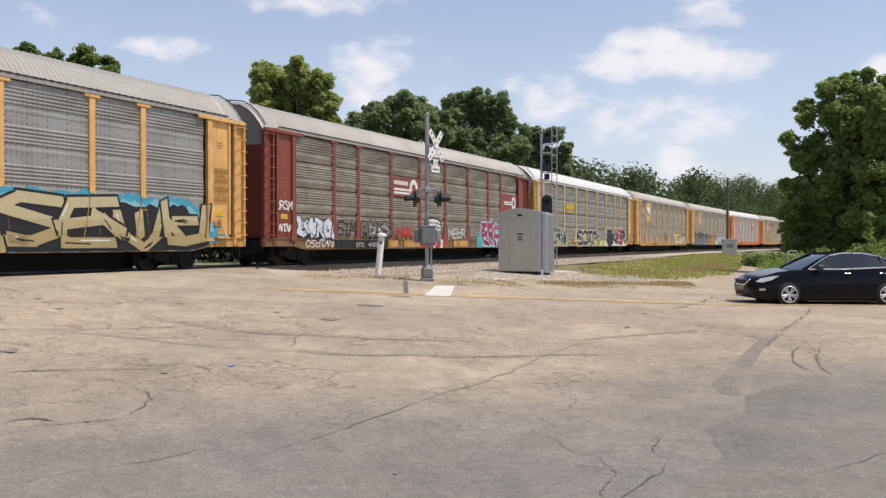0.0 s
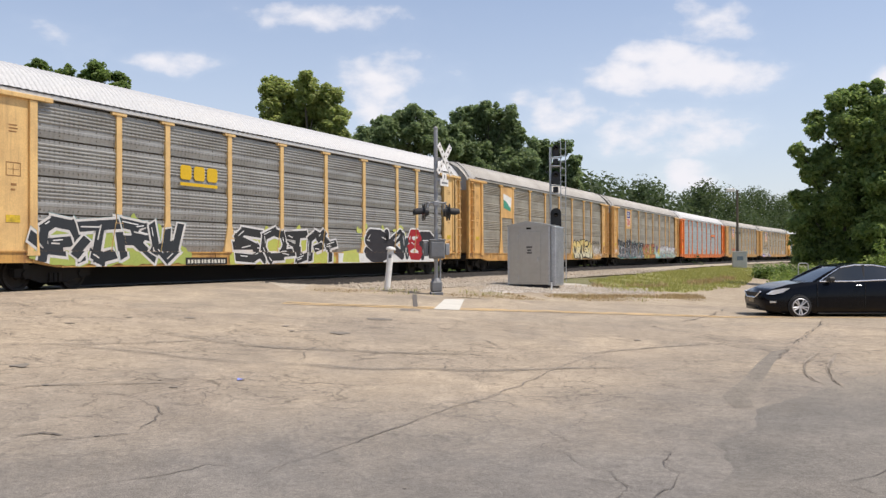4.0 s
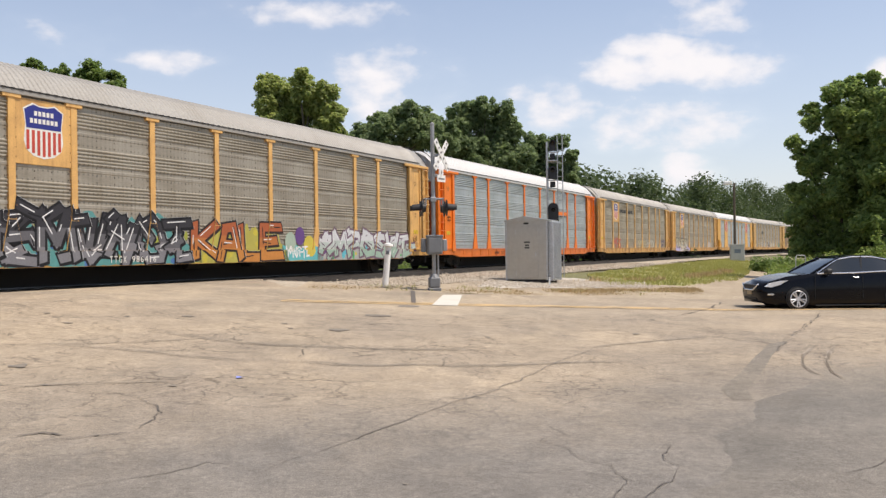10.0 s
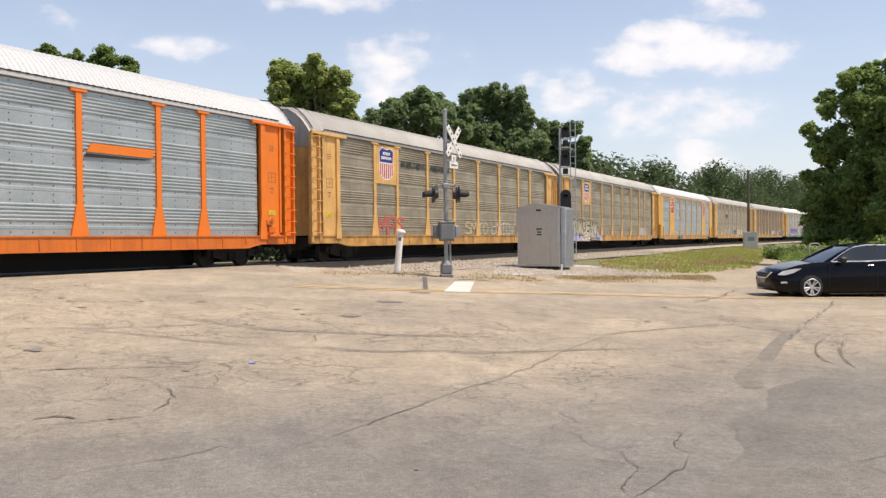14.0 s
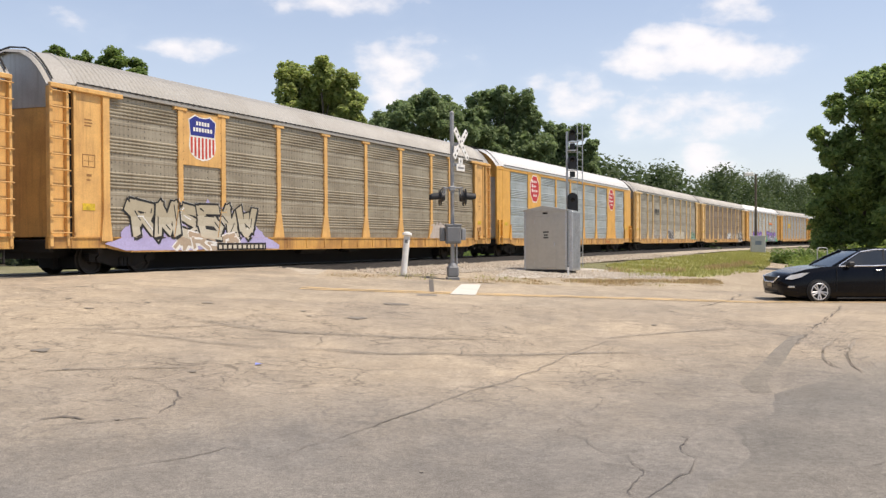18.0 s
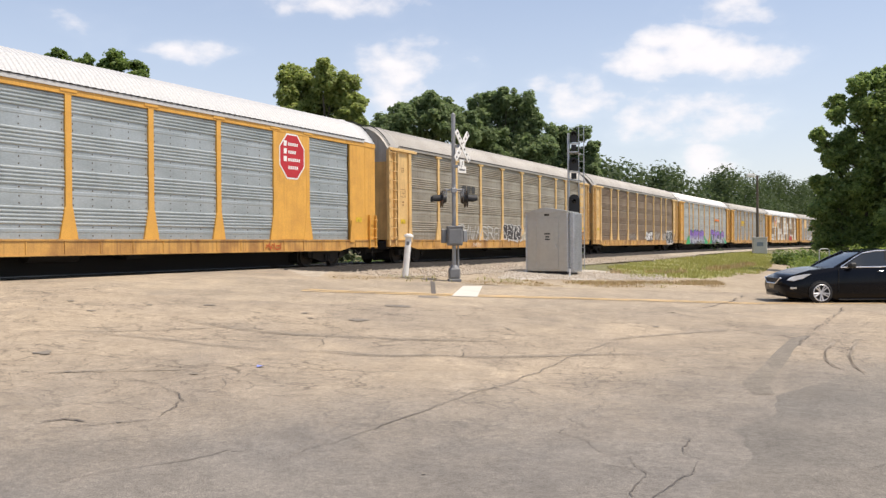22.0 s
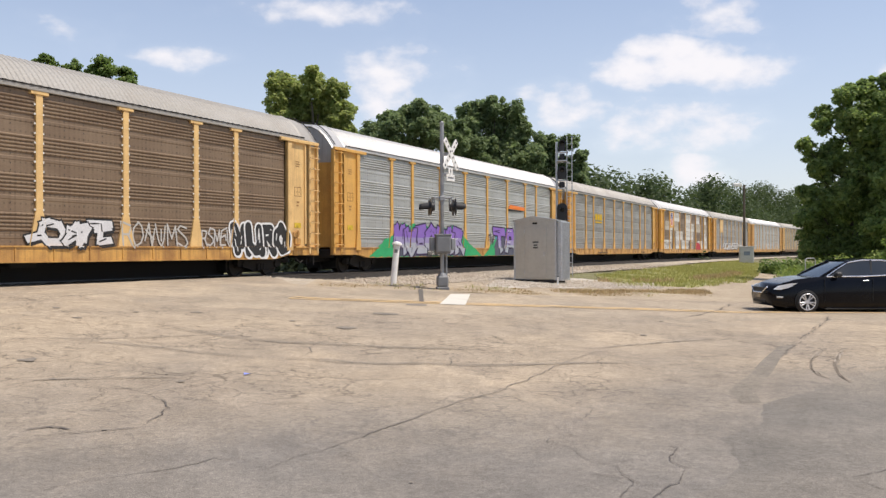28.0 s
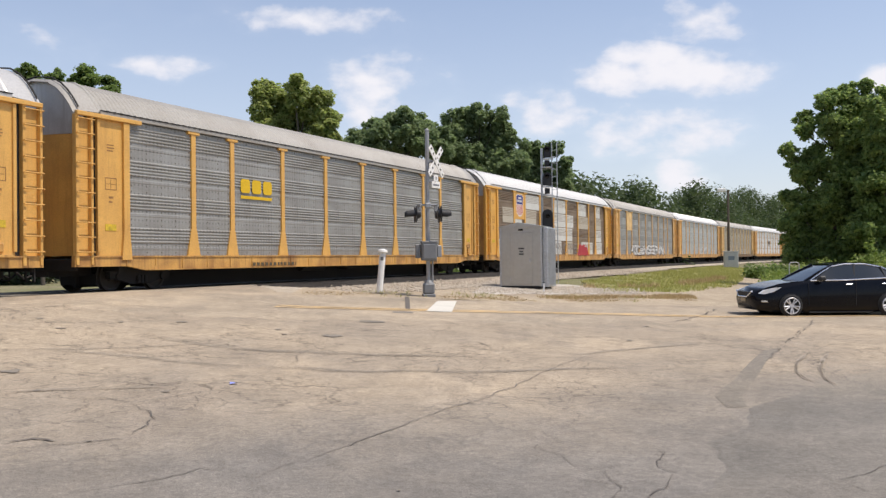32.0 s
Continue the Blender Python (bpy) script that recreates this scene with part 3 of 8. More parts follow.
crack([(-4.03, 9.98), (-3.7, 9.8), (-3.41, 9.59), (-3.21, 9.81), (-2.95, 10.21), (-2.76, 10.49), (-2.46, 10.9)], 0.011, 39, 200, 0.06)
crack([(-3.41, 9.59), (-3.03, 9.12), (-2.9, 8.83), (-2.88, 8.55), (-2.85, 8.25), (-2.84, 8.05)], 0.010, 40, 150, 0.05)
crack([(-3.11, 9.33), (-2.68, 9.3), (-2.32, 9.25), (-1.96, 9.24), (-1.72, 9.54)], 0.008, 41, 150, 0.05)
crack([(-2.87, 10.15), (-2.68, 9.76), (-2.64, 9.43)], 0.007, 42, 90, 0.05)
crack([(0.99, 8.18), (0.83, 8.1), (0.79, 7.93), (0.86, 7.87), (0.98, 7.65), (1.05, 7.3), (1.1, 7.19), (1.24, 7.06), (1.48, 7.13)], 0.006, 5, 200, 0.03)
crack([(1.85, 7.95), (1.88, 7.69), (1.74, 7.37), (1.72, 7.21), (1.77, 7.03), (1.9, 7.09)], 0.0075, 6, 160, 0.03)
crack([(1.76, 6.99), (1.63, 6.57), (1.5, 6.44), (1.2, 5.95), (1.09, 5.78)], 0.009, 7, 160, 0.03)
crack([(1.5, 6.44), (1.35, 6.51), (1.27, 6.64), (1.14, 6.75), (0.95, 6.88), (0.74, 6.96)], 0.006, 8, 130, 0.03)
crack([(1.27, 7.16), (1.25, 6.85), (1.27, 6.6), (1.19, 6.32), (1.09, 6.08), (1.09, 5.85)], 0.006, 9, 140, 0.03)
crack([(0.12, 7.12), (0.29, 6.94), (0.5, 6.83), (0.77, 6.83), (0.95, 6.91)], 0.004, 10, 120, 0.03, SEAM)
crack([(0.92, 8.67), (1.02, 8.41), (1.05, 8.18)], 0.006, 11, 60, 0.03)
crack([(1.05, 8.68), (1.29, 9.03), (1.42, 9.48), (1.36, 9.89)], 0.005, 12, 90, 0.04)
crack([(2.9, 6.74), (3.13, 6.87), (3.39, 7.05), (3.65, 7.34)], 0.006, 13, 90, 0.03)
crack([(2.98, 6.73), (3.02, 6.58), (3.05, 6.43)], 0.005, 14, 50, 0.02)
crack([(-2.64, 18.54), (-1.67, 18.28), (-0.9, 16.77), (-0.25, 16.53), (0.58, 16.37), (0.85, 15.6), (0.71, 14.78)], 0.012, 15, 260, 0.14, SEAM)
crack([(5.61, 21.99), (6.37, 23.26), (7.36, 25.12), (8.6, 28.0)], 0.03, 64, 150, 0.12)
crack([(6.45, 16.88), (7.36, 18.65), (9.04, 22.01), (9.7, 23.4)], 0.02, 74, 180, 0.12)
crack([(5.1, 14.3), (6.0, 16.0), (6.45, 16.88)], 0.016, 75, 90, 0.08, SEAM)
crack([(-2.27, 12.78), (-2.17, 13.18), (-2.31, 13.79), (-2.21, 14.55), (-1.66, 14.21)], 0.012, 83, 140, 0.07)
crack([(-0.19, 12.33), (-0.07, 12.63), (-0.12, 13.19), (0.05, 13.74)], 0.010, 84, 90, 0.06)
crack([(-8.95, 17.13), (-8.79, 18.19), (-7.84, 19.95), (-5.38, 20.35)], 0.02, 76)
crack([(3.7, 10.3), (4.6, 10.4), (5.6, 10.2)], 0.006, 77, 90, 0.05, SEAM)


def skid(line, width, seed, n=5, mat=None):
    """A tyre mark: a few thin broken streaks side by side."""
    for i in range(n):
        off = (i / (n - 1) - 0.5) * width
        ob = crack([(x + off * 0.35, y + off) for x, y in rounded(line)], width / n * 0.36, seed + i * 3, 160, 0.025, mat or SKID)
        tagged(ob, "dark tyre mark across the worn asphalt", "tyre mark", "tyre marks on the asphalt")
        ob.name = "tyre_mark"


skid([(-5.96, 13.31), (-5.32, 13.2), (-4.59, 13.01), (-4.03, 12.82), (-3.49, 12.64), (-2.81, 12.5)], 0.16, 200, 4)
skid([(-5.27, 15.53), (-4.41, 14.94), (-3.72, 14.49), (-3.04, 14.29), (-2.38, 14.19), (-1.66, 14.21), (-1.21, 14.15), (-0.31, 14.23), (0.7, 14.48)], 0.22, 220)
skid([(-3.3, 14.40), (-2.9, 14.32), (-2.45, 14.24)], 0.26, 240, 5)
skid([(-2.66, 12.54), (-1.87, 12.55), (-1.6, 12.35), (-1.05, 12.35), (-0.51, 12.61), (0.13, 12.57), (0.94, 12.8), (1.82, 13.28), (2.9, 13.56)], 0.2, 260)
skid([(-6.48, 13.0), (-6.1, 13.25), (-5.46, 13.54), (-4.41, 14.32), (-3.69, 15.13)], 0.10, 280, 3)
skid([(2.26, 15.06), (3.2, 15.91), (4.2, 16.69), (5.09, 17.18)], 0.16, 300, 3)
skid([(-4.95, 9.92), (-4.52, 10.25), (-3.88, 10.45), (-3.28, 10.65)], 0.12, 320, 3)
skid([(6.63, 15.41), (6.03, 14.27), (5.52, 13.16), (5.21, 12.21), (5.1, 11.6)], 0.26, 340, 4, SCUFF)
skid([(6.27, 15.39), (5.62, 14.24), (5.15, 13.13), (4.98, 12.42), (5.0, 11.99)], 0.26, 360, 4, SCUFF)
# oil drops and torn bits of rubber on the lot
for i, (x, y, q) in enumerate([(-7.71, 16.94, 0.09), (-6.85, 15.83, 0.10), (-6.28, 17.22, 0.07), (-5.28, 17.81, 0.14), (-3.24, 17.31, 0.11), (-2.99, 16.54, 0.08), (-5.53, 11.31, 0.14), (-3.25, 10.33, 0.06),
                                (-4.66, 10.13, 0.05), (-3.12, 7.79, 0.03), (-2.1, 16.62, 0.21), (-1.01, 10.01, 0.025), (-3.56, 10.79, 0.03), (4.7, 20.75, 0.08), (3.62, 17.48, 0.09), (-0.35, 6.5, 0.02), (-1.0, 6.9, 0.015)]):
    g = Geo()
    ring = [(x + 0.8 * q * (1 + 0.9 * noise.noise((k * 0.9, i, 0.5))) * math.cos(k * 0.524), y + 0.9 * q * (1 + 0.9 * noise.noise((k * 0.9, i, 3.5))) * math.sin(k * 0.524)) for k in range(12)]
    g.add([(a, b, ground_z(a, b) + 0.012) for a, b in ring], [tuple(range(12))])
    tagged(part("oil_spot", g, STAIN, fix=False), "small dark oil spot on the asphalt", "oil spot", "oil spots on the asphalt", "structure")

# track: ballast, ties, rails
side_n = [track(s, -6.2 - 0.9 * math.sin(s * 0.13))[:2] for s in np.arange(19, 60, 2.5)] + [track(s, -4.6)[:2] for s in range(62, 420, 12)]
side_f = [track(s, -1.62)[:2] for s in np.arange(19, 60, 2.5)] + [track(s, -1.62)[:2] for s in range(62, 420, 12)]
tagged(part("ballast", drape(side_n, side_f, 240, 12, -0.012, 0.7, 30, 0.0, 0.0), BALLAST, fix=False), "pale crushed stone ballast beside the track", "ballast", kind="structure")
b2n = [track(s, -4.0)[:2] for s in range(-60, 20, 8)]
b2f = [track(s, 4.0)[:2] for s in range(-60, 20, 8)]
tagged(part("ballast", drape(b2n, b2f, 40, 8, -0.03), BALLAST, fix=False), "crushed stone under the crossing", "ballast", kind="structure")
SAND_POLY = ([(4.0, 29.0), (7.5, 34.0), (11.5, 41.0), (16.5, 53.0), (18.8, 62.0)], [(15.5, 28.6), (16.0, 36.0), (17.0, 44.0), (19.6, 52.0), (21.5, 62.0)])
tagged(part("dirt_drive", drape(SAND_POLY[0], SAND_POLY[1], 40, 14, -0.028, 0.9, 50), SAND, fix=False), "sandy dirt drive off the road", "dirt", kind="structure")
tagged(part("dirt_verge", drape([(-4.5, 25.7), (-0.8, 27.3), (2.0, 27.6), (9.0, 29.0)], [(-4.6, 30.0), (-0.5, 33.4), (3.0, 36.0), (9.5, 37.5)], 40, 10, -0.008, 0.6, 55), SAND, fix=False),
       "sandy verge with dry grass along the road", "dirt", kind="structure")
tagged(part("concrete_pad", drape([(0.9, 30.9), (4.2, 32.8), (7.6, 35.4)], [(1.9, 37.8), (5.2, 40.2), (8.4, 38.2)], 60, 16, 0.004, 1.1, 60), PAD, fix=False),
       "pale concrete pad under the signal cabinet", "concrete pad", kind="structure")

# runs far past the rails, so painted shade covers ground the sun reaches
tagged(part("oily_shaded_bed", drape([track(s, -1.35)[:2] for s in list(range(-60, 84, 6)) + list(range(84, 420, 12))], [track(s, 7.0)[:2] for s in list(range(-60, 84, 6)) + list(range(84, 420, 12))], 160, 9, 0.012, 0.25, 70), BED, fix=False),
       "oily stones, darkened to stand for the shade under the train", "ballast", kind="structure")
tagged(part("oily_shaded_bed", drape([track(s, -1.72)[:2] for s in list(range(20, 84, 4)) + list(range(84, 420, 12))], [track(s, -1.30)[:2] for s in list(range(20, 84, 4)) + list(range(84, 420, 12))], 260, 4, 0.008, 0.12, 74), BED, fix=False),
       "oily track bank, darkened to stand for shade below the rail", "ballast", kind="structure")
RAIL_S = list(np.arange(-60, 84, 6)) + list(np.arange(84, 460, 8))
track_thing = thing("railway_track", pose(0, 0, 0), "single railway track of steel rails on wooden ties", "railway track", kind="structure")
rail_prof = ((-0.035, 0), (0.035, 0), (0.036, -0.03), (0.012, -0.05), (0.012, -0.13), (0.07, -0.16), (-0.07, -0.16), (-0.012, -0.13), (-0.012, -0.05), (-0.036, -0.03))
for q0 in (-0.7525, 0.7525):
    g = Geo()
    k = len(rail_prof)
    for s in RAIL_S:
        for a, z in rail_prof:
            x, y, _ = track(s, q0 + a)
            g.v.append((x, y, z))
    for i in range(len(RAIL_S) - 1):
        for j in range(k):
            g.f.append((i * k + j, i * k + (j + 1) % k, (i + 1) * k + (j + 1) % k, (i + 1) * k + j))
            g.m.append(0)
    part("rail", g, RAIL_STEEL, track_thing)
tie_me = Geo().box(-0.115, 0.115, -1.3, 1.3, -0.33, -0.015, 0.012).mesh("tie")
for i in range(190):
    x, y, h = track(20 + i * 0.56)
    part("tie", tie_me, TIE, track_thing, m=pose(x, y, -0.0, 0, 0, h))
g = Geo()
for i in range(560):
    x, y, h = track(20 + (190 + i) * 0.56)
    r = Matrix.Rotation(radians(h), 2)
    vs = [(x + (r @ Vector(p)).x, y + (r @ Vector(p)).y) for p in ((-0.115, -1.3), (0.115, -1.3), (0.115, 1.3), (-0.115, 1.3))]
    g.add([(*v, -0.3) for v in vs] + [(*v, -0.015) for v in vs], [(4, 5, 6, 7), (0, 1, 5, 4), (1, 2, 6, 5), (2, 3, 7, 6), (3, 0, 4, 7)])
tagged(part("tie", g, TIE, track_thing), kind="stuff")
SLAB = ground_material("grey_slab", ((0.185, 0.165, 0.138), (0.238, 0.208, 0.168), (0.145, 0.131, 0.113)), (0.35, 1.1), 0.5, 0.5)
slab = Geo().box(-1.2, 1.2, -0.62, 0.62, -0.3, -0.004, 0.02).mesh("crossing_slab")
slab_o = Geo().box(-1.2, 1.2, -0.45, 0.45, -0.3, -0.004, 0.02).mesh("crossing_slab")
for i in range(9):
    for q0, me in ((0.0, slab), (-1.32, slab_o), (1.32, slab_o)):
        x, y, h = track(-2.3 + i * 2.44, q0)
        part("crossing_slab", me, SLAB, track_thing, m=pose(x, y, 0, 0, 0, h))

# loose stones on the ballast shoulder
rng = np.random.default_rng(5)
g = Geo()
for i in range(9000):
    s = rng.uniform(19, 75) if i % 3 else rng.uniform(19, 45)
    q = rng.uniform(-6.8, -1.5) if i % 4 else rng.uniform(-1.5, 2.6)
    x, y, _ = track(s, q)
    if q > -1.6:
        continue
    if q < -1.6 and s < 24.6 + 0.55 * (-q - 1.75):
        continue
    r = rng.uniform(0.025, 0.06)
    z = ground_z(x, y) + r * 0.25
    a = rng.uniform(0, 6.3)
    ca, sa = math.cos(a) * r, math.sin(a) * r
    g.add([(x + ca, y + sa, z), (x - sa, y + ca, z - 0.3 * r), (x - ca, y - sa, z), (x + sa, y - ca, z + 0.2 * r), (x + ca * 0.2, y + sa * 0.3, z + r * 0.8), (x, y, z - r)],
          [(0, 1, 4), (1, 2, 4), (2, 3, 4), (3, 0, 4), (1, 0, 5), (2, 1, 5), (3, 2, 5), (0, 3, 5)])
for i in range(3600):
    f, k = rng.random(), rng.random()
    x, y = 0.8 + 7.2 * f + rng.normal() * 0.3, 30.9 + 4.4 * f + (6.6 - 3.6 * f) * k + rng.normal() * 0.2
    r = rng.uniform(0.015, 0.045)
    z, a = ground_z(x, y) + 0.004 + r * 0.2, rng.uniform(0, 6.3)
    ca, sa = math.cos(a) * r, math.sin(a) * r
    g.add([(x + ca, y + sa, z), (x - sa, y + ca, z - 0.3 * r), (x - ca, y - sa, z), (x + sa, y - ca, z + 0.2 * r), (x + ca * 0.2, y + sa * 0.3, z + r * 0.8)], [(0, 1, 4), (1, 2, 4), (2, 3, 4), (3, 0, 4)])
tagged(part("loose_stones", g, GRAVEL_BIT, fix=False), "loose crushed stones on the ballast", "gravel", kind="stuff")

# ---- crossing and signal gear ----
LENS_RED = surface("red_signal_glass", (0.30, 0.012, 0.012), 0.15, scale=6, bump=0.0, vary=0.05)
LENS_DARK = surface("dark_signal_lens", (0.02, 0.02, 0.02), 0.15, bump=0.0)
MAST_GREY = surface("grey_mast_paint", (0.34, 0.345, 0.35), 0.5, 0.4, dirt=(0.2, 0.19, 0.18), scale=2.5, grain=20, bump=0.05, streak=0.3)
BOX_GREY = surface("grey_enamel", (0.20, 0.205, 0.21), 0.55, 0.2, dirt=(0.1, 0.1, 0.1), scale=3, bump=0.05)


PALE_STEEL = surface("pale_grey_steel", (0.50, 0.50, 0.49), 0.6, dirt=(0.36, 0.35, 0.33), scale=2.0)


def on_ground(x, y, rz=0.0, dz=0.0):
    return pose(x, y, ground_z(x, y) + dz, 0, 0, rz)


def crossing_signal():
    """A flashing light mast: base, pole, relay box, light arms with hooded lamps, cross boards and a track count board. Faces -x."""
    t = thing("crossing_signal", on_ground(-0.51, 28.45, 8), "grey crossing mast with white cross boards and dark hooded lamps", "crossing signal")
    part("base", Geo().box(-0.2, 0.2, -0.2, 0.2, -0.05, 0.08, 0.02).box(-0.18, 0.18, -0.18, 0.18, 0.08, 0.42, 0.04).lathe([(0.16, 0.42), (0.10, 0.52), (0.08, 0.52)], 12), BOX_GREY, t, "dark grey cast base")
    part("pole", Geo().tube((0, 0, 0.4), (0, 0, 5.30), 0.065, n=14).lathe([(0.07, 5.28), (0.075, 5.33), (0.02, 5.38)], 12), MAST_GREY, t, smooth=True)
    part("conduit", Geo().tube((0.13, -0.02, 0.3), (0.13, -0.02, 1.3), 0.03, n=8), MAST_GREY, t)
    bx = part("gear_box", Geo().box(-0.24, 0.24, -0.36, 0.02, 1.14, 1.74, 0.03).box(-0.26, 0.26, -0.38, 0.03, 1.70, 1.76, 0.015), BOX_GREY, t, "grey steel gear box")
    part("side_box", Geo().box(-0.42, -0.26, -0.2, 0.0, 1.22, 1.66, 0.02), BOX_GREY, bx)
    part("side_box", Geo().box(0.27, 0.41, -0.2, 0.0, 1.25, 1.62, 0.02), MAST_GREY, bx)
    part("cover", Geo().box(-0.2, 0.2, -0.40, -0.365, 1.2, 1.66, 0.01), BOX_GREY, bx)
    part("light_arm", Geo().tube((-0.30, 0, 2.92), (0.30, 0, 2.92), 0.03, n=8).tube((-0.29, -0.3, 2.92), (-0.29, 0.3, 2.92), 0.025, n=8).tube((0.29, -0.3, 2.92), (0.29, 0.3, 2.92), 0.025, n=8).box(-0.09, 0.09, -0.09, 0.09, 2.82, 2.98, 0.02), MAST_GREY, t)
    # two pairs of lamps, back to back, in line with the road
    for y in (-0.46, 0.46):
        for sg in (-1, 1):
            hd = part("lamp_head", Geo().lathe([(0.02, 0.0), (0.12, 0.0), (0.14, 0.10), (0.26, 0.11), (0.265, 0.13), (0.12, 0.135), (0.02, 0.135)], 22, "x"), BLACK, t, "black round lamp backing", m=pose(0.27 * sg, y * 0.6, 2.62, 0, 0, 0 if sg > 0 else 180), smooth=True)
            vs, fs, n = [], [], 12
            for i in range(n + 1):
                a = math.radians(-20 + 220 * i / n)
                for d, r in ((0.13, 0.13), (0.44, 0.12)):
                    vs.append((d, r * math.cos(a), r * math.sin(a) - (0.02 if d > 0.2 else 0)))
            fs = [(2 * i, 2 * i + 1, 2 * i + 3, 2 * i + 2) for i in range(n)]
            g = Geo().add(vs, fs)
            g.add([(x, yy * 1.05, z * 1.05) for x, yy, z in vs], [f[::-1] for f in fs])
            part("hood", g, BLACK, hd, fix=False)
            part("lens", Geo().lathe([(0.01, 0.14), (0.09, 0.138), (0.105, 0.134)], 16, "x"), LENS_RED, hd, "dark red lens")
            part("hanger", Geo().tube((0, 0, 0.05), (0, 0, 0.30), 0.025, n=6), MAST_GREY, hd)
    # cross boards on the side that faces the road
    ang = 48
    for k, r in enumerate((ang, -ang)):
        part("cross_board", Geo().box(-0.012, 0.012, -0.61, 0.61, -0.10, 0.10, 0.004), WHITE, t, "white reflective cross board", m=pose(0.27 + 0.03 * k, 0.0, 4.32, r, 0, -38))
        g = Geo()
        for i in range(6):
            a = -0.5 + i * 0.2 + (0.0 if i < 3 else 0.04)
            for xx in (-0.016, 0.016):
                g.box(xx - 0.002, xx + 0.002, a - 0.035, a + 0.025, -0.03, 0.03)
        tagged(part("lettering", g, BLACK, t, m=pose(0.27 + 0.03 * k, 0.0, 4.32, r, 0, -38)), kind="stuff")
    for z in (4.27, 3.62):
        part("bracket", Geo().box(-0.02, 0.26, -0.05, 0.05, z, z + 0.1, 0.01), MAST_GREY, t)
    part("count_board", Geo().box(-0.012, 0.012, -0.25, 0.25, -0.16, 0.06, 0.004).box(-0.012, 0.012, -0.13, 0.13, 0.064, 0.26, 0.004), WHITE, t, "white track count board", m=pose(0.27, 0.0, 3.62, 0, 0, -38))
    part("lettering", Geo().box(0.012, 0.016, -0.03, 0.03, 0.10, 0.21).box(0.012, 0.016, -0.18, 0.18, -0.085, -0.03).box(-0.016, -0.012, -0.03, 0.03, 0.10, 0.21).box(-0.016, -0.012, -0.18, 0.18, -0.085, -0.03), BOX_GREY, t, m=pose(0.27, 0, 3.62, 0, 0, -38))
    return t


def marker_post():
    t = thing("marker_post", on_ground(-2.2, 30.0), "white round plastic cable marker post leaning slightly", "marker post")
    part("post", Geo().lathe([(0.105, -0.1), (0.105, 1.36), (0.10, 1.38)], 16), WHITE, t, m=pose(0, 0, 0, 0, 5.5, 0), smooth=True)
    part("cap", Geo().lathe([(0.15, 1.34), (0.17, 1.37), (0.15, 1.43), (0.04, 1.47)], 16), WHITE, t, "domed white cap", m=pose(0, 0, 0, 0, 5.5, 0), smooth=True)
    part("label_strip", Geo().box(-0.05, 0.05, -0.112, -0.106, 1.08, 1.2), BOX_GREY, t, "small grey sticker", m=pose(0, 0, 0, 0, 5.5, 0))


def signal_cabinet():
    """A walk-in aluminium signal hut with one door, on short legs."""
    t = thing("signal_cabinet", on_ground(3.30, 35.9, -22, 0.03), "brushed aluminium railway signal hut with a closed door", "signal cabinet")
    w, d, h = 0.84, 0.70, 2.42
    part("body", Geo().box(-w, w, -d, d, 0.06, h, 0.02), GALV_DULL, t)
    part("roof", Geo().prism([(-w - 0.06, h - 0.04), (w + 0.06, h - 0.04), (w + 0.06, h), (-0.1, h + 0.17), (-w - 0.06, h)], -d - 0.06, d + 0.06), GALV_DULL, t, "shallow aluminium roof")
    part("skid", Geo().box(-w, w, -d - 0.01, -d + 0.1, -0.08, 0.06), STEEL_DARK, t)
    part("skid", Geo().box(-w, w, d - 0.1, d + 0.01, -0.08, 0.06), STEEL_DARK, t)
    dr = part("door", Geo().box(-0.42, 0.48, -d - 0.025, -d - 0.003, 0.14, 2.18, 0.01), GALV_DULL, t, "flush aluminium door")
    for z in (0.35, 1.15, 1.95):
        part("hinge", Geo().tube((-0.43, -d - 0.03, z - 0.08), (-0.43, -d - 0.03, z + 0.08), 0.015, n=6), GALV, dr)
    part("handle", Geo().box(0.36, 0.40, -d - 0.07, -d - 0.02, 1.0, 1.16, 0.008), GALV, dr, "small steel handle")
    g = Geo()
    for z, a in ((1.52, 0.12), (1.40, 0.08), (1.30, 0.10)):
        g.box(-a + 0.03, a + 0.03, -d - 0.029, -d - 0.025, z, z + 0.06)
    part("lettering", g, surface("stencil_black", (0.06, 0.06, 0.06), 0.7), dr, "stencilled black marks")
    part("vent", Geo().box(-0.1, 0.1, -d - 0.03, -d, 2.26, 2.33, 0.01), STEEL_DARK, t)
    for sx in (-w, w):
        for sy in (-d, d):
            part("corner_trim", Geo().box(sx - 0.03, sx + 0.03, sy - 0.03, sy + 0.03, 0.05, h), GALV, t, "galvanised corner trim")
    # a bright tin side annexe with fluted sheet
    a = part("side_annexe", Geo().box(w + 0.004, w + 0.22, -d + 0.15, d - 0.05, 0.02, h - 0.05, 0.02), GALV, t, "shiny galvanised side annexe")
    for i in range(7):
        y = -d + 0.22 + i * 0.17
        part("rib", Geo().box(w + 0.22, w + 0.24, y - 0.02, y + 0.02, 0.1, h - 0.1), GALV, a)
    return t


def ground_stake(x, y):
    t = thing("ground_stake", on_ground(x, y), "small white plastic stake beside the pad", "stake")
    part("stake", Geo().box(-0.03, 0.03, -0.02, 0.02, -0.05, 0.34, 0.006), WHITE, t)
    part("tip", Geo().box(-0.035, 0.035, -0.025, 0.025, 0.34, 0.37, 0.006), BLACK, t)


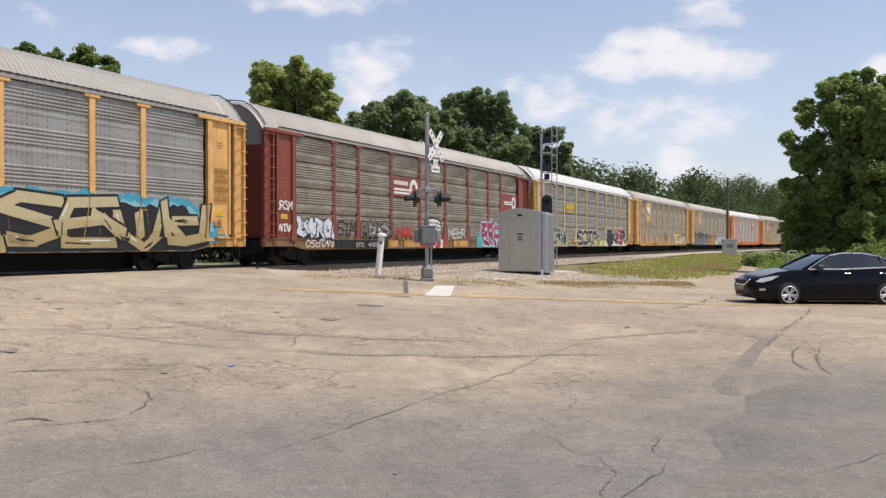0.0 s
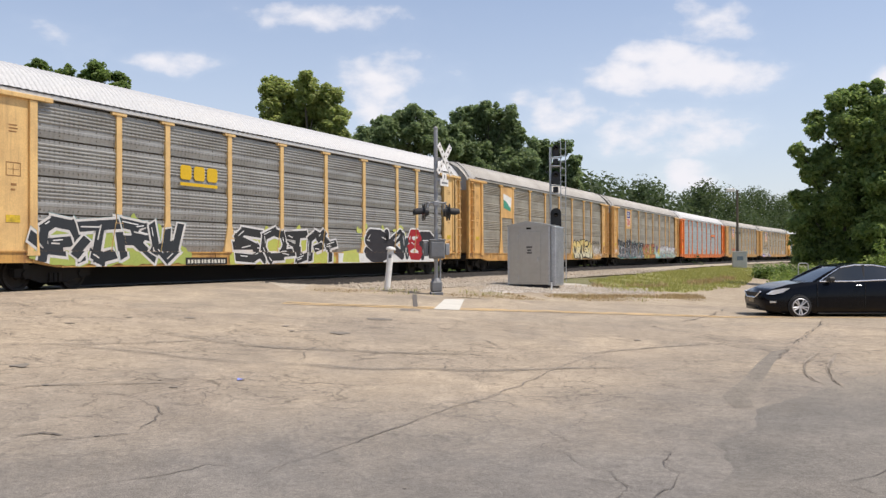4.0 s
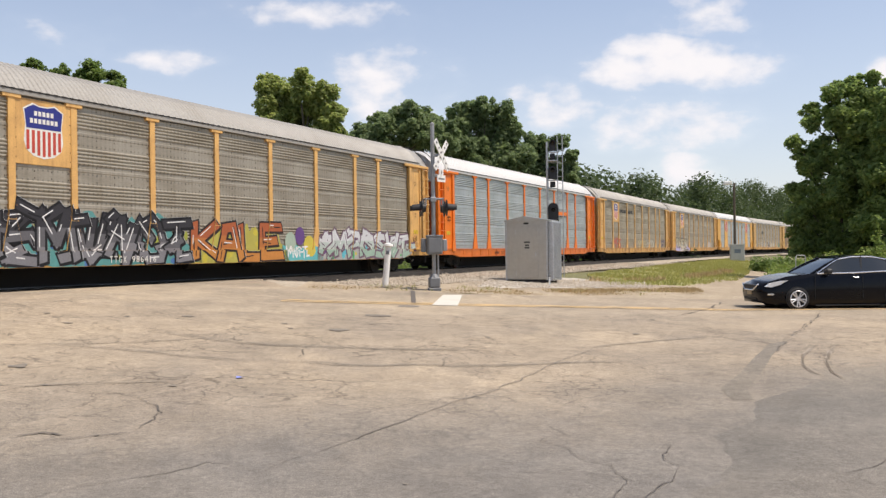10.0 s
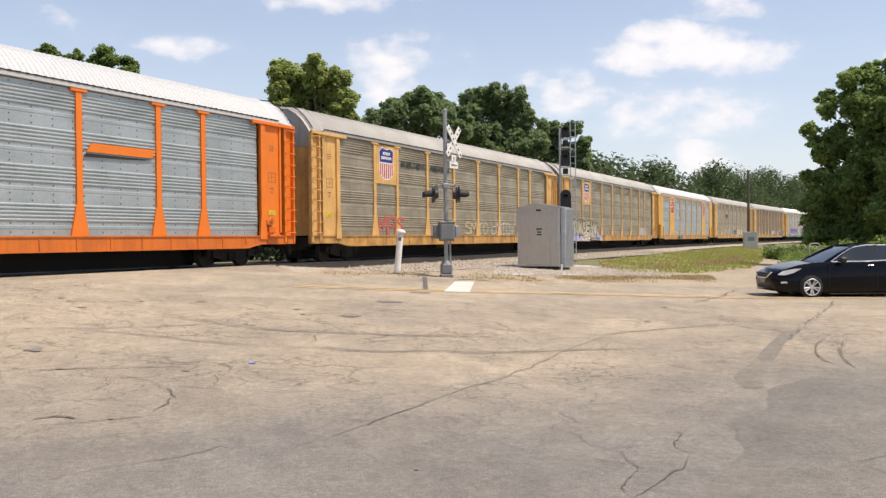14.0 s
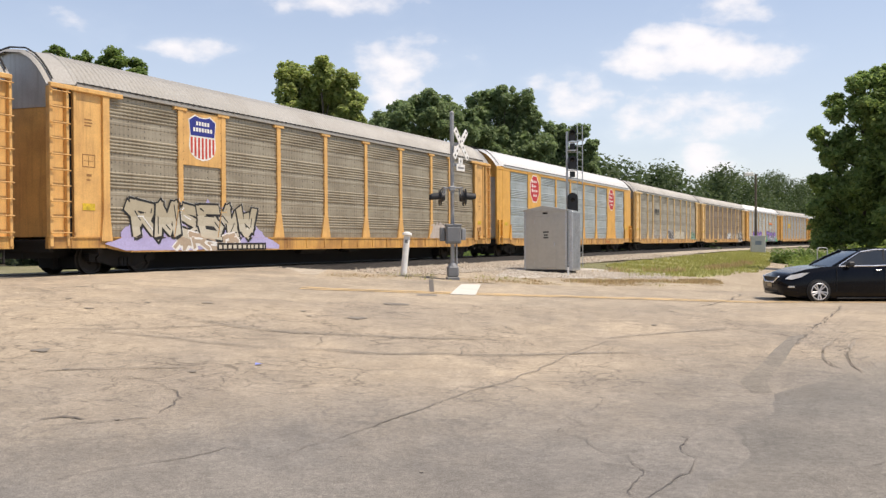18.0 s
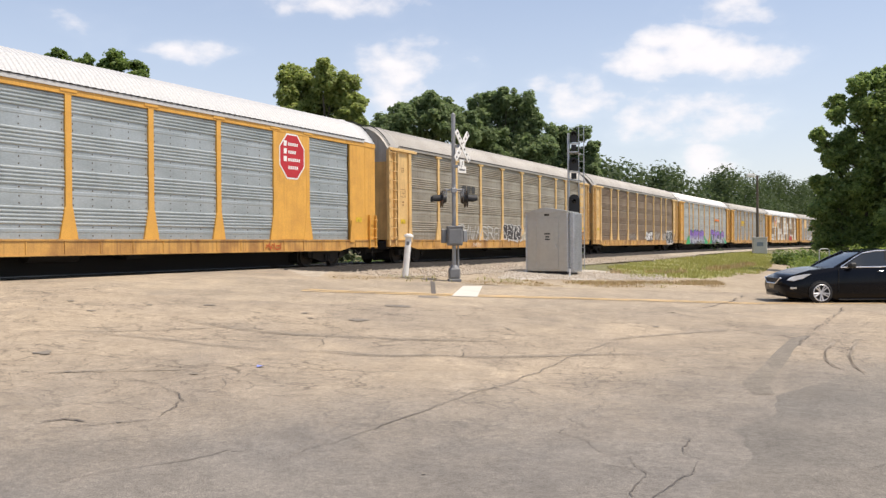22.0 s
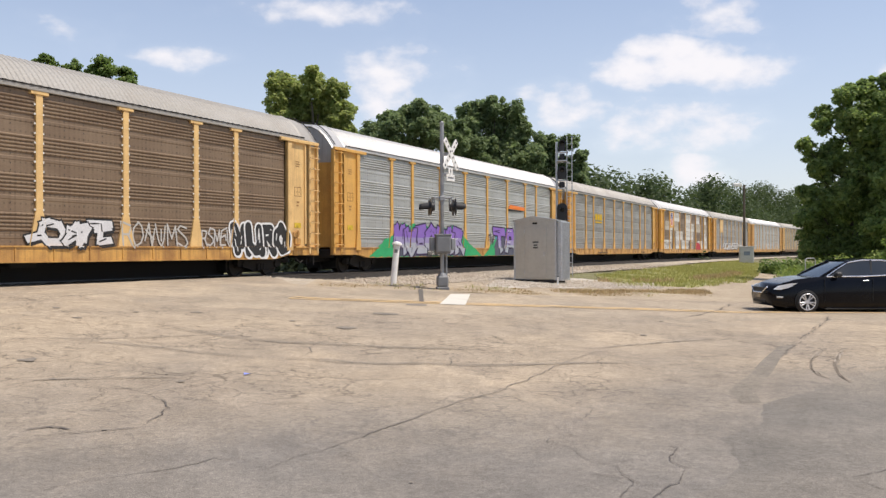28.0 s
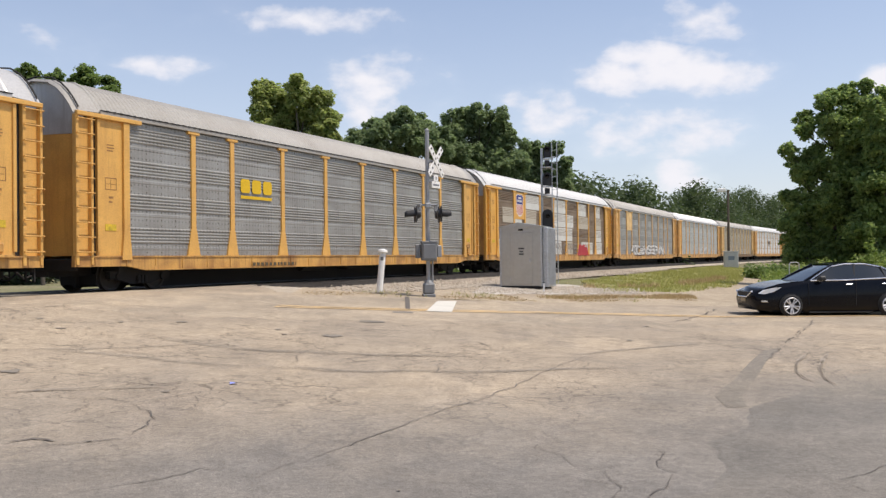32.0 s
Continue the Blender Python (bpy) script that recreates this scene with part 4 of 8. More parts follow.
def block_signal():
    """A searchlight style block signal: round post, ladder beside it, two hooded heads and a side shed sheet."""
    x, y = 4.74, 40.6
    t = thing("block_signal", on_ground(x, y, -6), "galvanised railway signal mast with ladder and black hooded heads", "railway signal")
    top = 6.25
    part("mast", Geo().tube((-0.24, 0, -0.1), (-0.24, 0, top - 0.1), 0.052, n=12), GALV, t, smooth=True)
    part("foot", Geo().box(-0.5, 0.3, -0.25, 0.25, -0.1, 0.15, 0.03), CONCRETE, t)
    ld = part("ladder", Geo().tube((0.22, -0.12, 0), (0.22, -0.12, top + 0.15), 0.022, n=6).tube((0.45, -0.12, 0), (0.45, -0.12, top + 0.15), 0.022, n=6), GALV, t, "galvanised ladder")
    rung = Geo().tube((0.22, 0, 0), (0.45, 0, 0), 0.012, n=5).mesh("rung")
    for i in range(20):
        part("rung", rung, GALV, ld, m=pose(0, -0.12, 0.35 + i * 0.3))
    for z in (5.2, 3.9, 2.6):
        part("stay", Geo().tube((-0.24, 0, z), (0.34, -0.12, z), 0.02, n=6), GALV, t)
    for z, hw, hh in ((5.95, 0.15, 0.26), (4.72, 0.20, 0.30), (2.85, 0.24, 0.50)):
        hd = part("signal_head", Geo().box(-hw * 0.8, hw * 0.8, -0.30, -0.04, z - hh * 0.9, z + hh * 0.8, 0.03), BLACK, t, "black signal head")
        arch = [(-hw, z - hh), (hw, z - hh)] + [(hw * math.cos(a), z + hh - hw + hw * math.sin(a)) for a in np.linspace(0, math.pi, 11)]
        part("backboard", Geo().prism(arch, -0.33, -0.305), BLACK, hd, "black round-topped backboard")
        zz = z + hh * 0.35
        part("lens", Geo().lathe([(0.01, -0.36), (0.08, -0.345), (0.09, -0.33)], 14, "y", (0, 0, zz)), LENS_DARK, hd)
        vs, n = [], 10
        for i in range(n + 1):
            a = math.radians(-10 + 200 * i / n)
            for dd in (-0.33, -0.56):
                vs.append((0.11 * math.cos(a), dd, zz + 0.11 * math.sin(a)))
        part("hood", Geo().add(vs, [(2 * i, 2 * i + 1, 2 * i + 3, 2 * i + 2) for i in range(n)]), BLACK, hd, fix=False)
        fr = part("guard_frame", Geo().box(-0.24, -0.205, -0.30, 0.0, z - hh - 0.42, z - hh - 0.02).box(0.205, 0.24, -0.30, 0.0, z - hh - 0.42, z - hh - 0.02).box(-0.24, 0.24, -0.30, 0.0, z - hh - 0.06, z - hh - 0.02).box(-0.24, 0.24, -0.30, 0.0, z - hh - 0.44, z - hh - 0.40), GALV, t, "galvanised step frame")
        part("lamp_case", Geo().box(-0.12, 0.12, -0.28, -0.06, z - hh - 0.36, z - hh - 0.10, 0.03), BLACK, fr)
    return t


def street_lamp(x, y):
    t = thing("street_lamp", on_ground(x, y), "dark wooden lamp pole with a white arm lamp", "street lamp")
    part("pole", Geo().tube((0, 0, -0.3), (0, 0, 8.0), 0.16, 0.11, n=10), POLEWOOD, t, smooth=True)
    part("arm", Geo().tube((0, 0, 7.7), (-0.5, -0.1, 7.95), 0.035, n=6), GALV, t)
    part("lamp_head", Geo().box(-1.15, -0.3, -0.35, -0.0, 7.82, 8.15, 0.06), WHITE, t, "white lamp head")


def utility_box(x, y):
    t = thing("utility_box", on_ground(x, y, -12), "plain light grey steel utility box", "utility box")
    part("body", Geo().box(-0.68, 0.68, -0.45, 0.45, -0.05, 1.55, 0.03), PALE_STEEL, t)
    part("lid", Geo().box(-0.74, 0.74, -0.5, 0.5, 1.55, 1.66, 0.02), PALE_STEEL, t)
    part("door", Geo().box(-0.6, 0.6, -0.475, -0.452, 0.15, 1.45, 0.01), PALE_STEEL, t)
    part("notice", Geo().box(-0.3, 0.3, -0.482, -0.476, 0.75, 1.15), surface("blue_grey_label", (0.2, 0.24, 0.3), 0.6), t)


def pipe_hoop(x, y):
    t = thing("pipe_hoop", on_ground(x, y, 15), "pale grey steel pipe hoop standing in the weeds", "pipe barrier")
    top = 1.3
    for sx in (-0.28, 0.28):
        part("leg", Geo().tube((sx, 0, -0.1), (sx, 0, top - 0.08), 0.024, n=8), PALE_STEEL, t)
    part("crossbar", Geo().tube((-0.28, 0, top - 0.08), (-0.2, 0, top), 0.024, n=8).tube((-0.2, 0, top), (0.2, 0, top), 0.024, n=8).tube((0.2, 0, top), (0.28, 0, top - 0.08), 0.024, n=8), PALE_STEEL, t)


crossing_signal()
marker_post()
pipe_hoop(17.3, 44.0)
signal_cabinet()
ground_stake(3.75, 33.6)
block_signal()
street_lamp(29.6, 92.5)
utility_box(29.0, 90.0)

# ---- the sedan ----
CAR_PAINT = surface("black_car_paint", (0.004, 0.0045, 0.007), 0.12, 0.0, dirt=(0.008, 0.008, 0.009), dirt_amount=0.3, scale=2, grain=30, bump=0.0, coat=0.05, spec=0.18)
CAR_GLASS = surface("tinted_glass", (0.012, 0.016, 0.018), 0.05, 0.0, bump=0.0, vary=0.02, spec=0.9)
CHROME = surface("chrome", (0.75, 0.76, 0.78), 0.2, 1.0, bump=0.0, vary=0.03)
TYRE = surface("tyre_rubber", (0.018, 0.018, 0.018), 0.85, grain=50)
ALLOY = surface("silver_alloy", (0.68, 0.68, 0.69), 0.4, 0.4, bump=0.0)
LAMPGLASS = surface("headlamp_glass", (0.78, 0.79, 0.80), 0.15, 0.1, bump=0.0)
PLASTIC = surface("black_plastic", (0.02, 0.02, 0.02), 0.6)


def sedan():
    """A mid-size sedan built from lofted sections; its nose points to -x of the thing."""
    t = thing("sedan_car", on_ground(10.97, 25.55, 182.5), "glossy black four-door sedan waiting on the road", "car")
    L = 4.86
    # stations: x from the nose, half width, sill z, belt z, top z, top half width
    st = [(0.00, 0.55, 0.36, 0.56, 0.60, 0.50), (0.10, 0.74, 0.18, 0.62, 0.70, 0.64), (0.35, 0.84, 0.15, 0.70, 0.80, 0.72), (0.72, 0.89, 0.10, 0.79, 0.91, 0.76), (1.15, 0.91, 0.10, 0.87, 0.965, 0.80), (1.45, 0.915, 0.10, 0.94, 0.985, 0.84),
          (2.6, 0.92, 0.10, 0.975, 0.995, 0.855), (3.6, 0.92, 0.10, 1.0, 1.03, 0.855), (4.0, 0.91, 0.12, 1.02, 1.06, 0.82), (4.45, 0.88, 0.24, 1.00, 1.09, 0.74), (4.74, 0.82, 0.30, 0.95, 1.06, 0.66), (4.86, 0.70, 0.42, 0.82, 0.92, 0.56)]
    g, k = Geo(), 12
    for x, w, z0, zb, zt, wt in st:
        half = [(w * 0.9, z0), (w * 0.985, z0 + 0.10), (w, (z0 + zb) / 2), (w * 0.985, zb - 0.05), (w * 0.95, zb), (wt, zt)]
        ring = [(a, z) for a, z in half] + [(-a, z) for a, z in half[::-1]]
        g.v += [(L / 2 - x, a, z) for a, z in ring]
    for i in range(len(st) - 1):
        for j in range(k):
            g.f.append((i * k + j, i * k + (j + 1) % k, (i + 1) * k + (j + 1) % k, (i + 1) * k + j))
    g.f += [tuple(range(k)), tuple(range((len(st) - 1) * k, len(st) * k))]
    g.m = [0] * len(g.f)
    body = part("body", g, CAR_PAINT, t, smooth=True)
    # cabin: glass house and roof skin
    cab = [(1.42, 0.76, 0.965, 0.975, 0.72), (1.86, 0.84, 0.98, 1.20, 0.68), (2.28, 0.86, 0.98, 1.395, 0.62), (2.65, 0.86, 0.98, 1.455, 0.62), (3.2, 0.86, 1.0, 1.45, 0.62), (3.7, 0.84, 1.02, 1.36, 0.60), (4.12, 0.77, 1.05, 1.20, 0.62), (4.45, 0.74, 1.07, 1.08, 0.68)]
    gl, rf = Geo(), Geo()
    for x, w, z0, zt, wt in cab:
        gl.v += [(L / 2 - x, w, z0), (L / 2 - x, wt, zt), (L / 2 - x, wt * 0.6, zt + 0.012), (L / 2 - x, -wt * 0.6, zt + 0.012), (L / 2 - x, -wt, zt), (L / 2 - x, -w, z0)]
    for i in range(len(cab) - 1):
        for j in range(5):
            gl.f.append((i * 6 + j, i * 6 + j + 1, (i + 1) * 6 + j + 1, (i + 1) * 6 + j))
    gl.m = [0] * len(gl.f)
    part("glass_house", gl, CAR_GLASS, t, "dark tinted windows", smooth=True)
    rc = cab[2:5] + [(3.62, 0.79, 1.0, 1.385, 0.60)]
    for x, w, z0, zt, wt in rc:
        rf.v += [(L / 2 - x, wt + 0.015, zt - 0.02), (L / 2 - x, wt, zt + 0.012), (L / 2 - x, wt * 0.6, zt + 0.026), (L / 2 - x, -wt * 0.6, zt + 0.026), (L / 2 - x, -wt, zt + 0.012), (L / 2 - x, -wt - 0.015, zt - 0.02)]
    for i in range(len(rc) - 1):
        for j in range(5):
            rf.f.append((i * 6 + j, i * 6 + j + 1, (i + 1) * 6 + j + 1, (i + 1) * 6 + j))
    rf.m = [0] * len(rf.f)
    part("roof", rf, CAR_PAINT, t, smooth=True)
    for sg in (-1, 1):
        def strip(pts, r, mat, name, label=""):
            gg = Geo()
            for p, q in zip(pts, pts[1:]):
                gg.tube(p, q, r, n=6)
            return part(name, gg, mat, t, label)
        X = lambda x: L / 2 - x
        strip([(X(1.44), sg * 0.755, 0.975), (X(1.87), sg * 0.69, 1.215), (X(2.29), sg * 0.615, 1.41)], 0.035, CAR_PAINT, "windscreen_pillar")
        strip([(X(2.24), sg * 0.64, 1.37), (X(2.65), sg * 0.63, 1.435), (X(3.2), sg * 0.63, 1.43), (X(3.7), sg * 0.63, 1.335), (X(4.05), sg * 0.70, 1.15)], 0.02, CHROME, "window_trim", "thin chrome window line")
        strip([(X(1.56), sg * 0.85, 0.985), (X(2.6), sg * 0.877, 0.995), (X(4.05), sg * 0.85, 1.05)], 0.019, CHROME, "window_trim", "thin chrome window line")
        strip([(X(1.58), sg * 0.82, 1.0), (X(1.95), sg * 0.725, 1.22), (X(2.24), sg * 0.64, 1.37)], 0.018, CHROME, "window_trim", "thin chrome window line")
        strip([(X(2.82), sg * 0.81, 1.0), (X(2.9), sg * 0.625, 1.43)], 0.035, PLASTIC, "door_pillar")
        strip([(X(3.72), sg * 0.80, 1.03), (X(3.66), sg * 0.63, 1.35)], 0.03, PLASTIC, "door_pillar")
        for x in (2.62, 3.62):
            part("door_handle", Geo().box(X(x) - 0.08, X(x) + 0.08, sg * 0.93 - 0.02, sg * 0.93 + 0.012, 0.875, 0.885, 0.003), CHROME, t, "chrome door handle")
        for x in (1.48, 2.82, 3.86):
            part("door_gap", Geo().box(X(x) - 0.004, X(x) + 0.004, sg * 0.905, sg * 0.925, 0.30, 0.93), PLASTIC, t)
        mi = part("mirror", Geo().box(X(1.80) - 0.10, X(1.80) + 0.09, sg * 1.02 - 0.10, sg * 1.02 + 0.10, 0.98, 1.12, 0.04), PLASTIC, t, "black door mirror")
        part("mirror_arm", Geo().tube((X(1.77), sg * 0.85, 1.0), (X(1.80), sg * 0.96, 1.02), 0.03, n=6), CAR_PAINT, mi)
        part("headlamp", Geo().prism([(X(0.10), 0.645), (X(0.26), 0.625), (X(0.52), 0.69), (X(0.74), 0.81), (X(0.56), 0.80), (X(0.24), 0.74)], sg * 0.80, sg * 0.872), LAMPGLASS, t, "clear wrap-round headlamp")
        part("fog_lamp", Geo().box(X(0.40), X(0.18), sg * 0.80 - 0.03, sg * 0.84, 0.40, 0.455, 0.01), CHROME, t)
        part("tail_lamp", Geo().box(X(4.80), X(4.5), sg * 0.80 - 0.03, sg * 0.865, 0.80, 0.97, 0.02), LENS_RED, t, "red tail lamp")
        part("sill_trim", Geo().box(X(3.3), X(1.5), sg * 0.875 - 0.02, sg * 0.875 + 0.02, 0.09, 0.13, 0.01), PLASTIC, t)
        for x in (0.98, 3.756):
            part("wheel_arch", Geo().lathe([(0.02, 0.0), (0.325, 0.0), (0.325, 0.02), (0.02, 0.02)], 28, "y", (X(x), sg * 0.912 - 0.01, 0.31)), PLASTIC, t, smooth=True)
            wh = part("wheel", Geo().lathe([(0.215, -0.10), (0.275, -0.10), (0.298, -0.07), (0.30, 0.0), (0.298, 0.07), (0.275, 0.10), (0.215, 0.10)], 30, "y", cap=False), TYRE, t, "black tyre", m=pose(X(x), sg * 0.875, 0.30, 0, 0, 0 if sg < 0 else 180), smooth=True)
            part("rim", Geo().lathe([(0.02, -0.055), (0.20, -0.055), (0.215, -0.10), (0.23, -0.105), (0.235, -0.09), (0.20, -0.05)], 30, "y"), PLASTIC, wh)
            for i in range(10):
                a = 2 * math.pi * i / 10 + (0.12 if i % 2 else -0.12)
                ca, sa = math.cos(a), math.sin(a)
                part("spoke", Geo().tube((0.05 * ca, -0.075, 0.05 * sa), (0.212 * ca, -0.10, 0.212 * sa), 0.021, n=5), ALLOY, wh)
            part("rim_ring", Geo().lathe([(0.208, -0.108), (0.222, -0.112), (0.232, -0.104), (0.21, -0.09)], 30, "y", cap=False), ALLOY, wh, smooth=True)
            part("hub", Geo().lathe([(0.01, -0.10), (0.055, -0.10), (0.06, -0.07)], 14, "y"), ALLOY, wh)
    part("grille", Geo().prism([(-0.42, 0.52), (0.42, 0.52), (0.5, 0.68), (-0.5, 0.68)], L / 2 - 0.06, L / 2 + 0.005, "yz"), PLASTIC, t)
    part("grille_trim", Geo().tube((L / 2 - 0.02, -0.56, 0.70), (L / 2 + 0.02, -0.3, 0.54), 0.022, n=6).tube((L / 2 + 0.02, -0.3, 0.54), (L / 2 + 0.02, 0.3, 0.54), 0.022, n=6).tube((L / 2 + 0.02, 0.3, 0.54), (L / 2 - 0.02, 0.56, 0.70), 0.022, n=6), CHROME, t, "chrome grille surround")
    part("plate", Geo().box(L / 2 - 0.03, L / 2 + 0.02, -0.16, 0.16, 0.40, 0.50, 0.005), surface("plate_blank", (0.4, 0.32, 0.2), 0.6), t, "blank licence plate")
    part("bumper_intake", Geo().box(L / 2 - 0.14, L / 2 - 0.01, -0.45, 0.45, 0.26, 0.37, 0.02), PLASTIC, t)
    return t


sedan()
scrap = thing("paper_scrap", on_ground(-2.62, 11.0, 20, 0.012), "crumpled blue paper scrap on the asphalt", "litter")
part("scrap", Geo().add([(-0.05, -0.03, 0), (0.045, -0.03, 0.015), (0.05, 0.03, 0), (-0.04, 0.04, 0.02)], [(0, 1, 2), (0, 2, 3)]), surface("blue_paper", (0.22, 0.26, 0.62), 0.7), scrap)
scrap = thing("paper_scrap", on_ground(-10.9, 19.6, 50, 0.012), "white paper scrap on the asphalt", "litter")
part("scrap", Geo().add([(-0.12, -0.06, 0), (0.1, -0.07, 0.05), (0.12, 0.06, 0), (-0.09, 0.09, 0.06)], [(0, 1, 2), (0, 2, 3)]), WHITE, scrap)

# ---- trees and plants ----
def leaves_mesh(name, blobs, count, size, seed, flat=0.55):
    """Many small folded leaf sprays on the skins of overlapping clumps. blobs: centre, radii."""
    r = np.random.default_rng(seed)
    w = np.array([b[3] * b[4] + b[3] * b[5] + b[4] * b[5] for b in blobs])
    pick = r.choice(len(blobs), count, p=w / w.sum())
    B = np.array(blobs)[pick]
    d = r.normal(size=(count, 3))
    d /= np.linalg.norm(d, axis=1, keepdims=True)
    rad = 1 - 0.45 * r.random(count) ** 2.4
    rad *= 1 + 0.17 * r.normal(size=count)
    pos = B[:, :3] + d * B[:, 3:6] * rad[:, None]
    nrm = d * 0.5 + np.array([0, 0, 0.8]) + r.normal(size=(count, 3)) * flat
    nrm /= np.linalg.norm(nrm, axis=1, keepdims=True)
    u = np.cross(nrm, r.normal(size=(count, 3)))
    u /= np.linalg.norm(u, axis=1, keepdims=True)
    v = np.cross(nrm, u)
    s = size * (0.5 + 0.9 * r.random(count))[:, None]
    V = np.stack([pos - u * s, pos + v * s * 0.6 + nrm * s * 0.15, pos + u * s, pos - v * s * 0.6 + nrm * s * 0.15], 1).reshape(-1, 3)
    return quads(name, V, count)


def quads(name, V, count, k=4):
    me = bpy.data.meshes.new(name)
    me.vertices.add(count * k)
    me.vertices.foreach_set("co", np.ascontiguousarray(V, dtype=np.float32).ravel())
    me.loops.add(count * k)
    me.loops.foreach_set("vertex_index", np.arange(count * k, dtype=np.int32))
    me.polygons.add(count)
    me.polygons.foreach_set("loop_start", np.arange(0, count * k, k, dtype=np.int32))
    me.update(calc_edges=True)
    return me


def tree(x, y, label, leaf, lobes, count, size, seed):
    """A tapered, forking trunk and a crown of lobes (sideways, height, radius), each a bunch of clumps, with gaps between them."""
    r = random.Random(seed)
    t = thing("tree", pose(x, y, ground_z(x, y) - 0.1), label, "tree")
    height = max(z + q for _, z, q in lobes)
    half = (max(a for a, _, _ in lobes) - min(a for a, _, _ in lobes)) / 2
    g, pts, n, top = Geo(), [(0, 0, 0)], 5, height * 0.82
    for i in range(1, n + 1):
        pts.append((r.uniform(-0.15, 0.15) * i * 0.4, r.uniform(-0.15, 0.15) * i * 0.4, top * i / n))
    rad = height * 0.010
    for i in range(n):
        g.tube(pts[i], pts[i + 1], rad * (1 - i / n * 0.8), rad * (1 - (i + 1) / n * 0.8), 9)
    blobs = []
    for a, z, q in lobes:
        b = r.uniform(-0.45, 0.45) * half * max(0.3, 1 - 0.5 * abs(a) / half)
        k = min(n - 1, max(1, int((z - 1.2 * abs(a) * 0.5) / top * n)))
        mid = Vector(pts[k]).lerp(Vector((a, b, z)), 0.55) + Vector((0, 0, -0.12 * abs(a)))
        g.tube(pts[k], mid, rad * 0.45, rad * 0.28, 6)
        g.tube(mid, (a, b, z), rad * 0.28, rad * 0.08, 6)
        blobs.append((a, b, z - 0.1 * q, q * 0.66, q * 0.66, q * 0.60))
        for i in range(9):
            v = Vector((r.gauss(0, 1), r.gauss(0, 1), r.gauss(0.35, 0.8))).normalized()
            c = q * r.uniform(0.22, 0.50)
            blobs.append((a + v.x * (q - c * 0.6), b + v.y * (q - c * 0.6), z + v.z * (q - c * 0.7), c, c, c * r.uniform(0.7, 0.95)))
    part("trunk", g, BARK, t, smooth=True)
    part("crown", leaves_mesh("crown", blobs, count, size, seed), leaf, t)
    return t


tree(-27.1, 60.0, "broad green tree behind the train", LEAF_A, [(-1.9, 14.7, 0.43), (-0.5, 14.3, 0.58), (0.9, 14.2, 0.54), (2.0, 13.9, 0.62), (3.3, 14.0, 0.93), (4.3, 13.6, 0.7), (0.1, 13.5, 0.86), (-1.2, 13.9, 0.7), (2.6, 12.9, 1.01), (1.0, 12.9, 1.01), (-2.0, 13.3, 0.93), (-3.5, 13.7, 1.01), (-4.5, 12.9, 1.17), (4.5, 12.5, 1.01), (-0.5, 12.1, 1.17), (3.0, 11.6, 1.32), (-2.8, 11.6, 1.17)], 26000, 0.135, 1)
tree(-9.6, 58.0, "bright green sycamore with an open crown", LEAF_B, [(-2.1, 12.6, 0.9), (-2.4, 11.4, 0.86), (-1.4, 11.8, 1.2), (-0.9, 10.6, 1.13), (0.1, 12.8, 0.75), (0.7, 12.2, 1.13), (1.7, 12.2, 0.68), (2.3, 11.0, 0.64), (1.3, 11.0, 0.98), (0.3, 10.8, 0.9), (2.0, 10.0, 0.83), (0.9, 9.8, 0.98), (-0.5, 9.6, 1.05), (-1.8, 10.1, 0.75), (0.1, 11.8, 0.68), (-2.3, 9.8, 0.83), (2.4, 9.4, 0.53), (-0.1, 8.3, 1.35), (1.3, 8.5, 1.05), (-1.6, 8.5, 1.05)], 34000, 0.135, 4)
tree(-3.9, 75.0, "dark green oak with a pointed crown", LEAF_C, [(0.3, 14.1, 0.63), (0.6, 13.3, 0.88), (-0.2, 12.8, 1.07), (1.9, 13.1, 0.97), (2.7, 12.4, 0.88), (-2.3, 12.2, 1.26), (-3.4, 11.7, 0.97), (-1.5, 12.6, 0.97), (-0.6, 11.6, 1.65), (2.0, 11.4, 1.65), (0.8, 12.1, 1.36), (-2.5, 10.9, 1.56), (4.0, 11.8, 0.97), (3.2, 10.8, 1.56), (0.1, 9.6, 1.94), (-3.0, 9.3, 1.65), (-4.0, 10.5, 1.17)], 40000, 0.15, 5)
tree(3.3, 80.0, "tall dark green oak behind the train", LEAF_C, [(-2.7, 14.0, 1.04), (-1.4, 14.6, 0.99), (0.1, 14.3, 1.14), (1.7, 14.0, 1.14), (2.5, 13.0, 0.83), (-2.3, 12.8, 1.35), (-0.5, 12.9, 1.76), (1.5, 12.5, 1.66), (2.7, 11.9, 0.93), (-1.6, 11.1, 2.07), (1.1, 10.6, 2.07), (-2.5, 9.9, 1.76), (2.6, 9.6, 1.76), (-0.2, 8.8, 2.07)], 40000, 0.155, 7)
tree(9.5, 86.0, "dark green pine behind the signal", LEAF_C, [(-1.4, 12.0, 0.95), (-2.0, 11.1, 1.11), (-0.2, 11.8, 0.95), (1.3, 11.8, 0.89), (2.4, 10.6, 0.72), (-2.4, 9.7, 1.56), (-0.2, 9.8, 1.78), (1.6, 9.5, 1.34), (2.3, 8.5, 1.0), (-1.6, 8.5, 1.67), (0.6, 8.0, 1.67)], 26000, 0.16, 8)
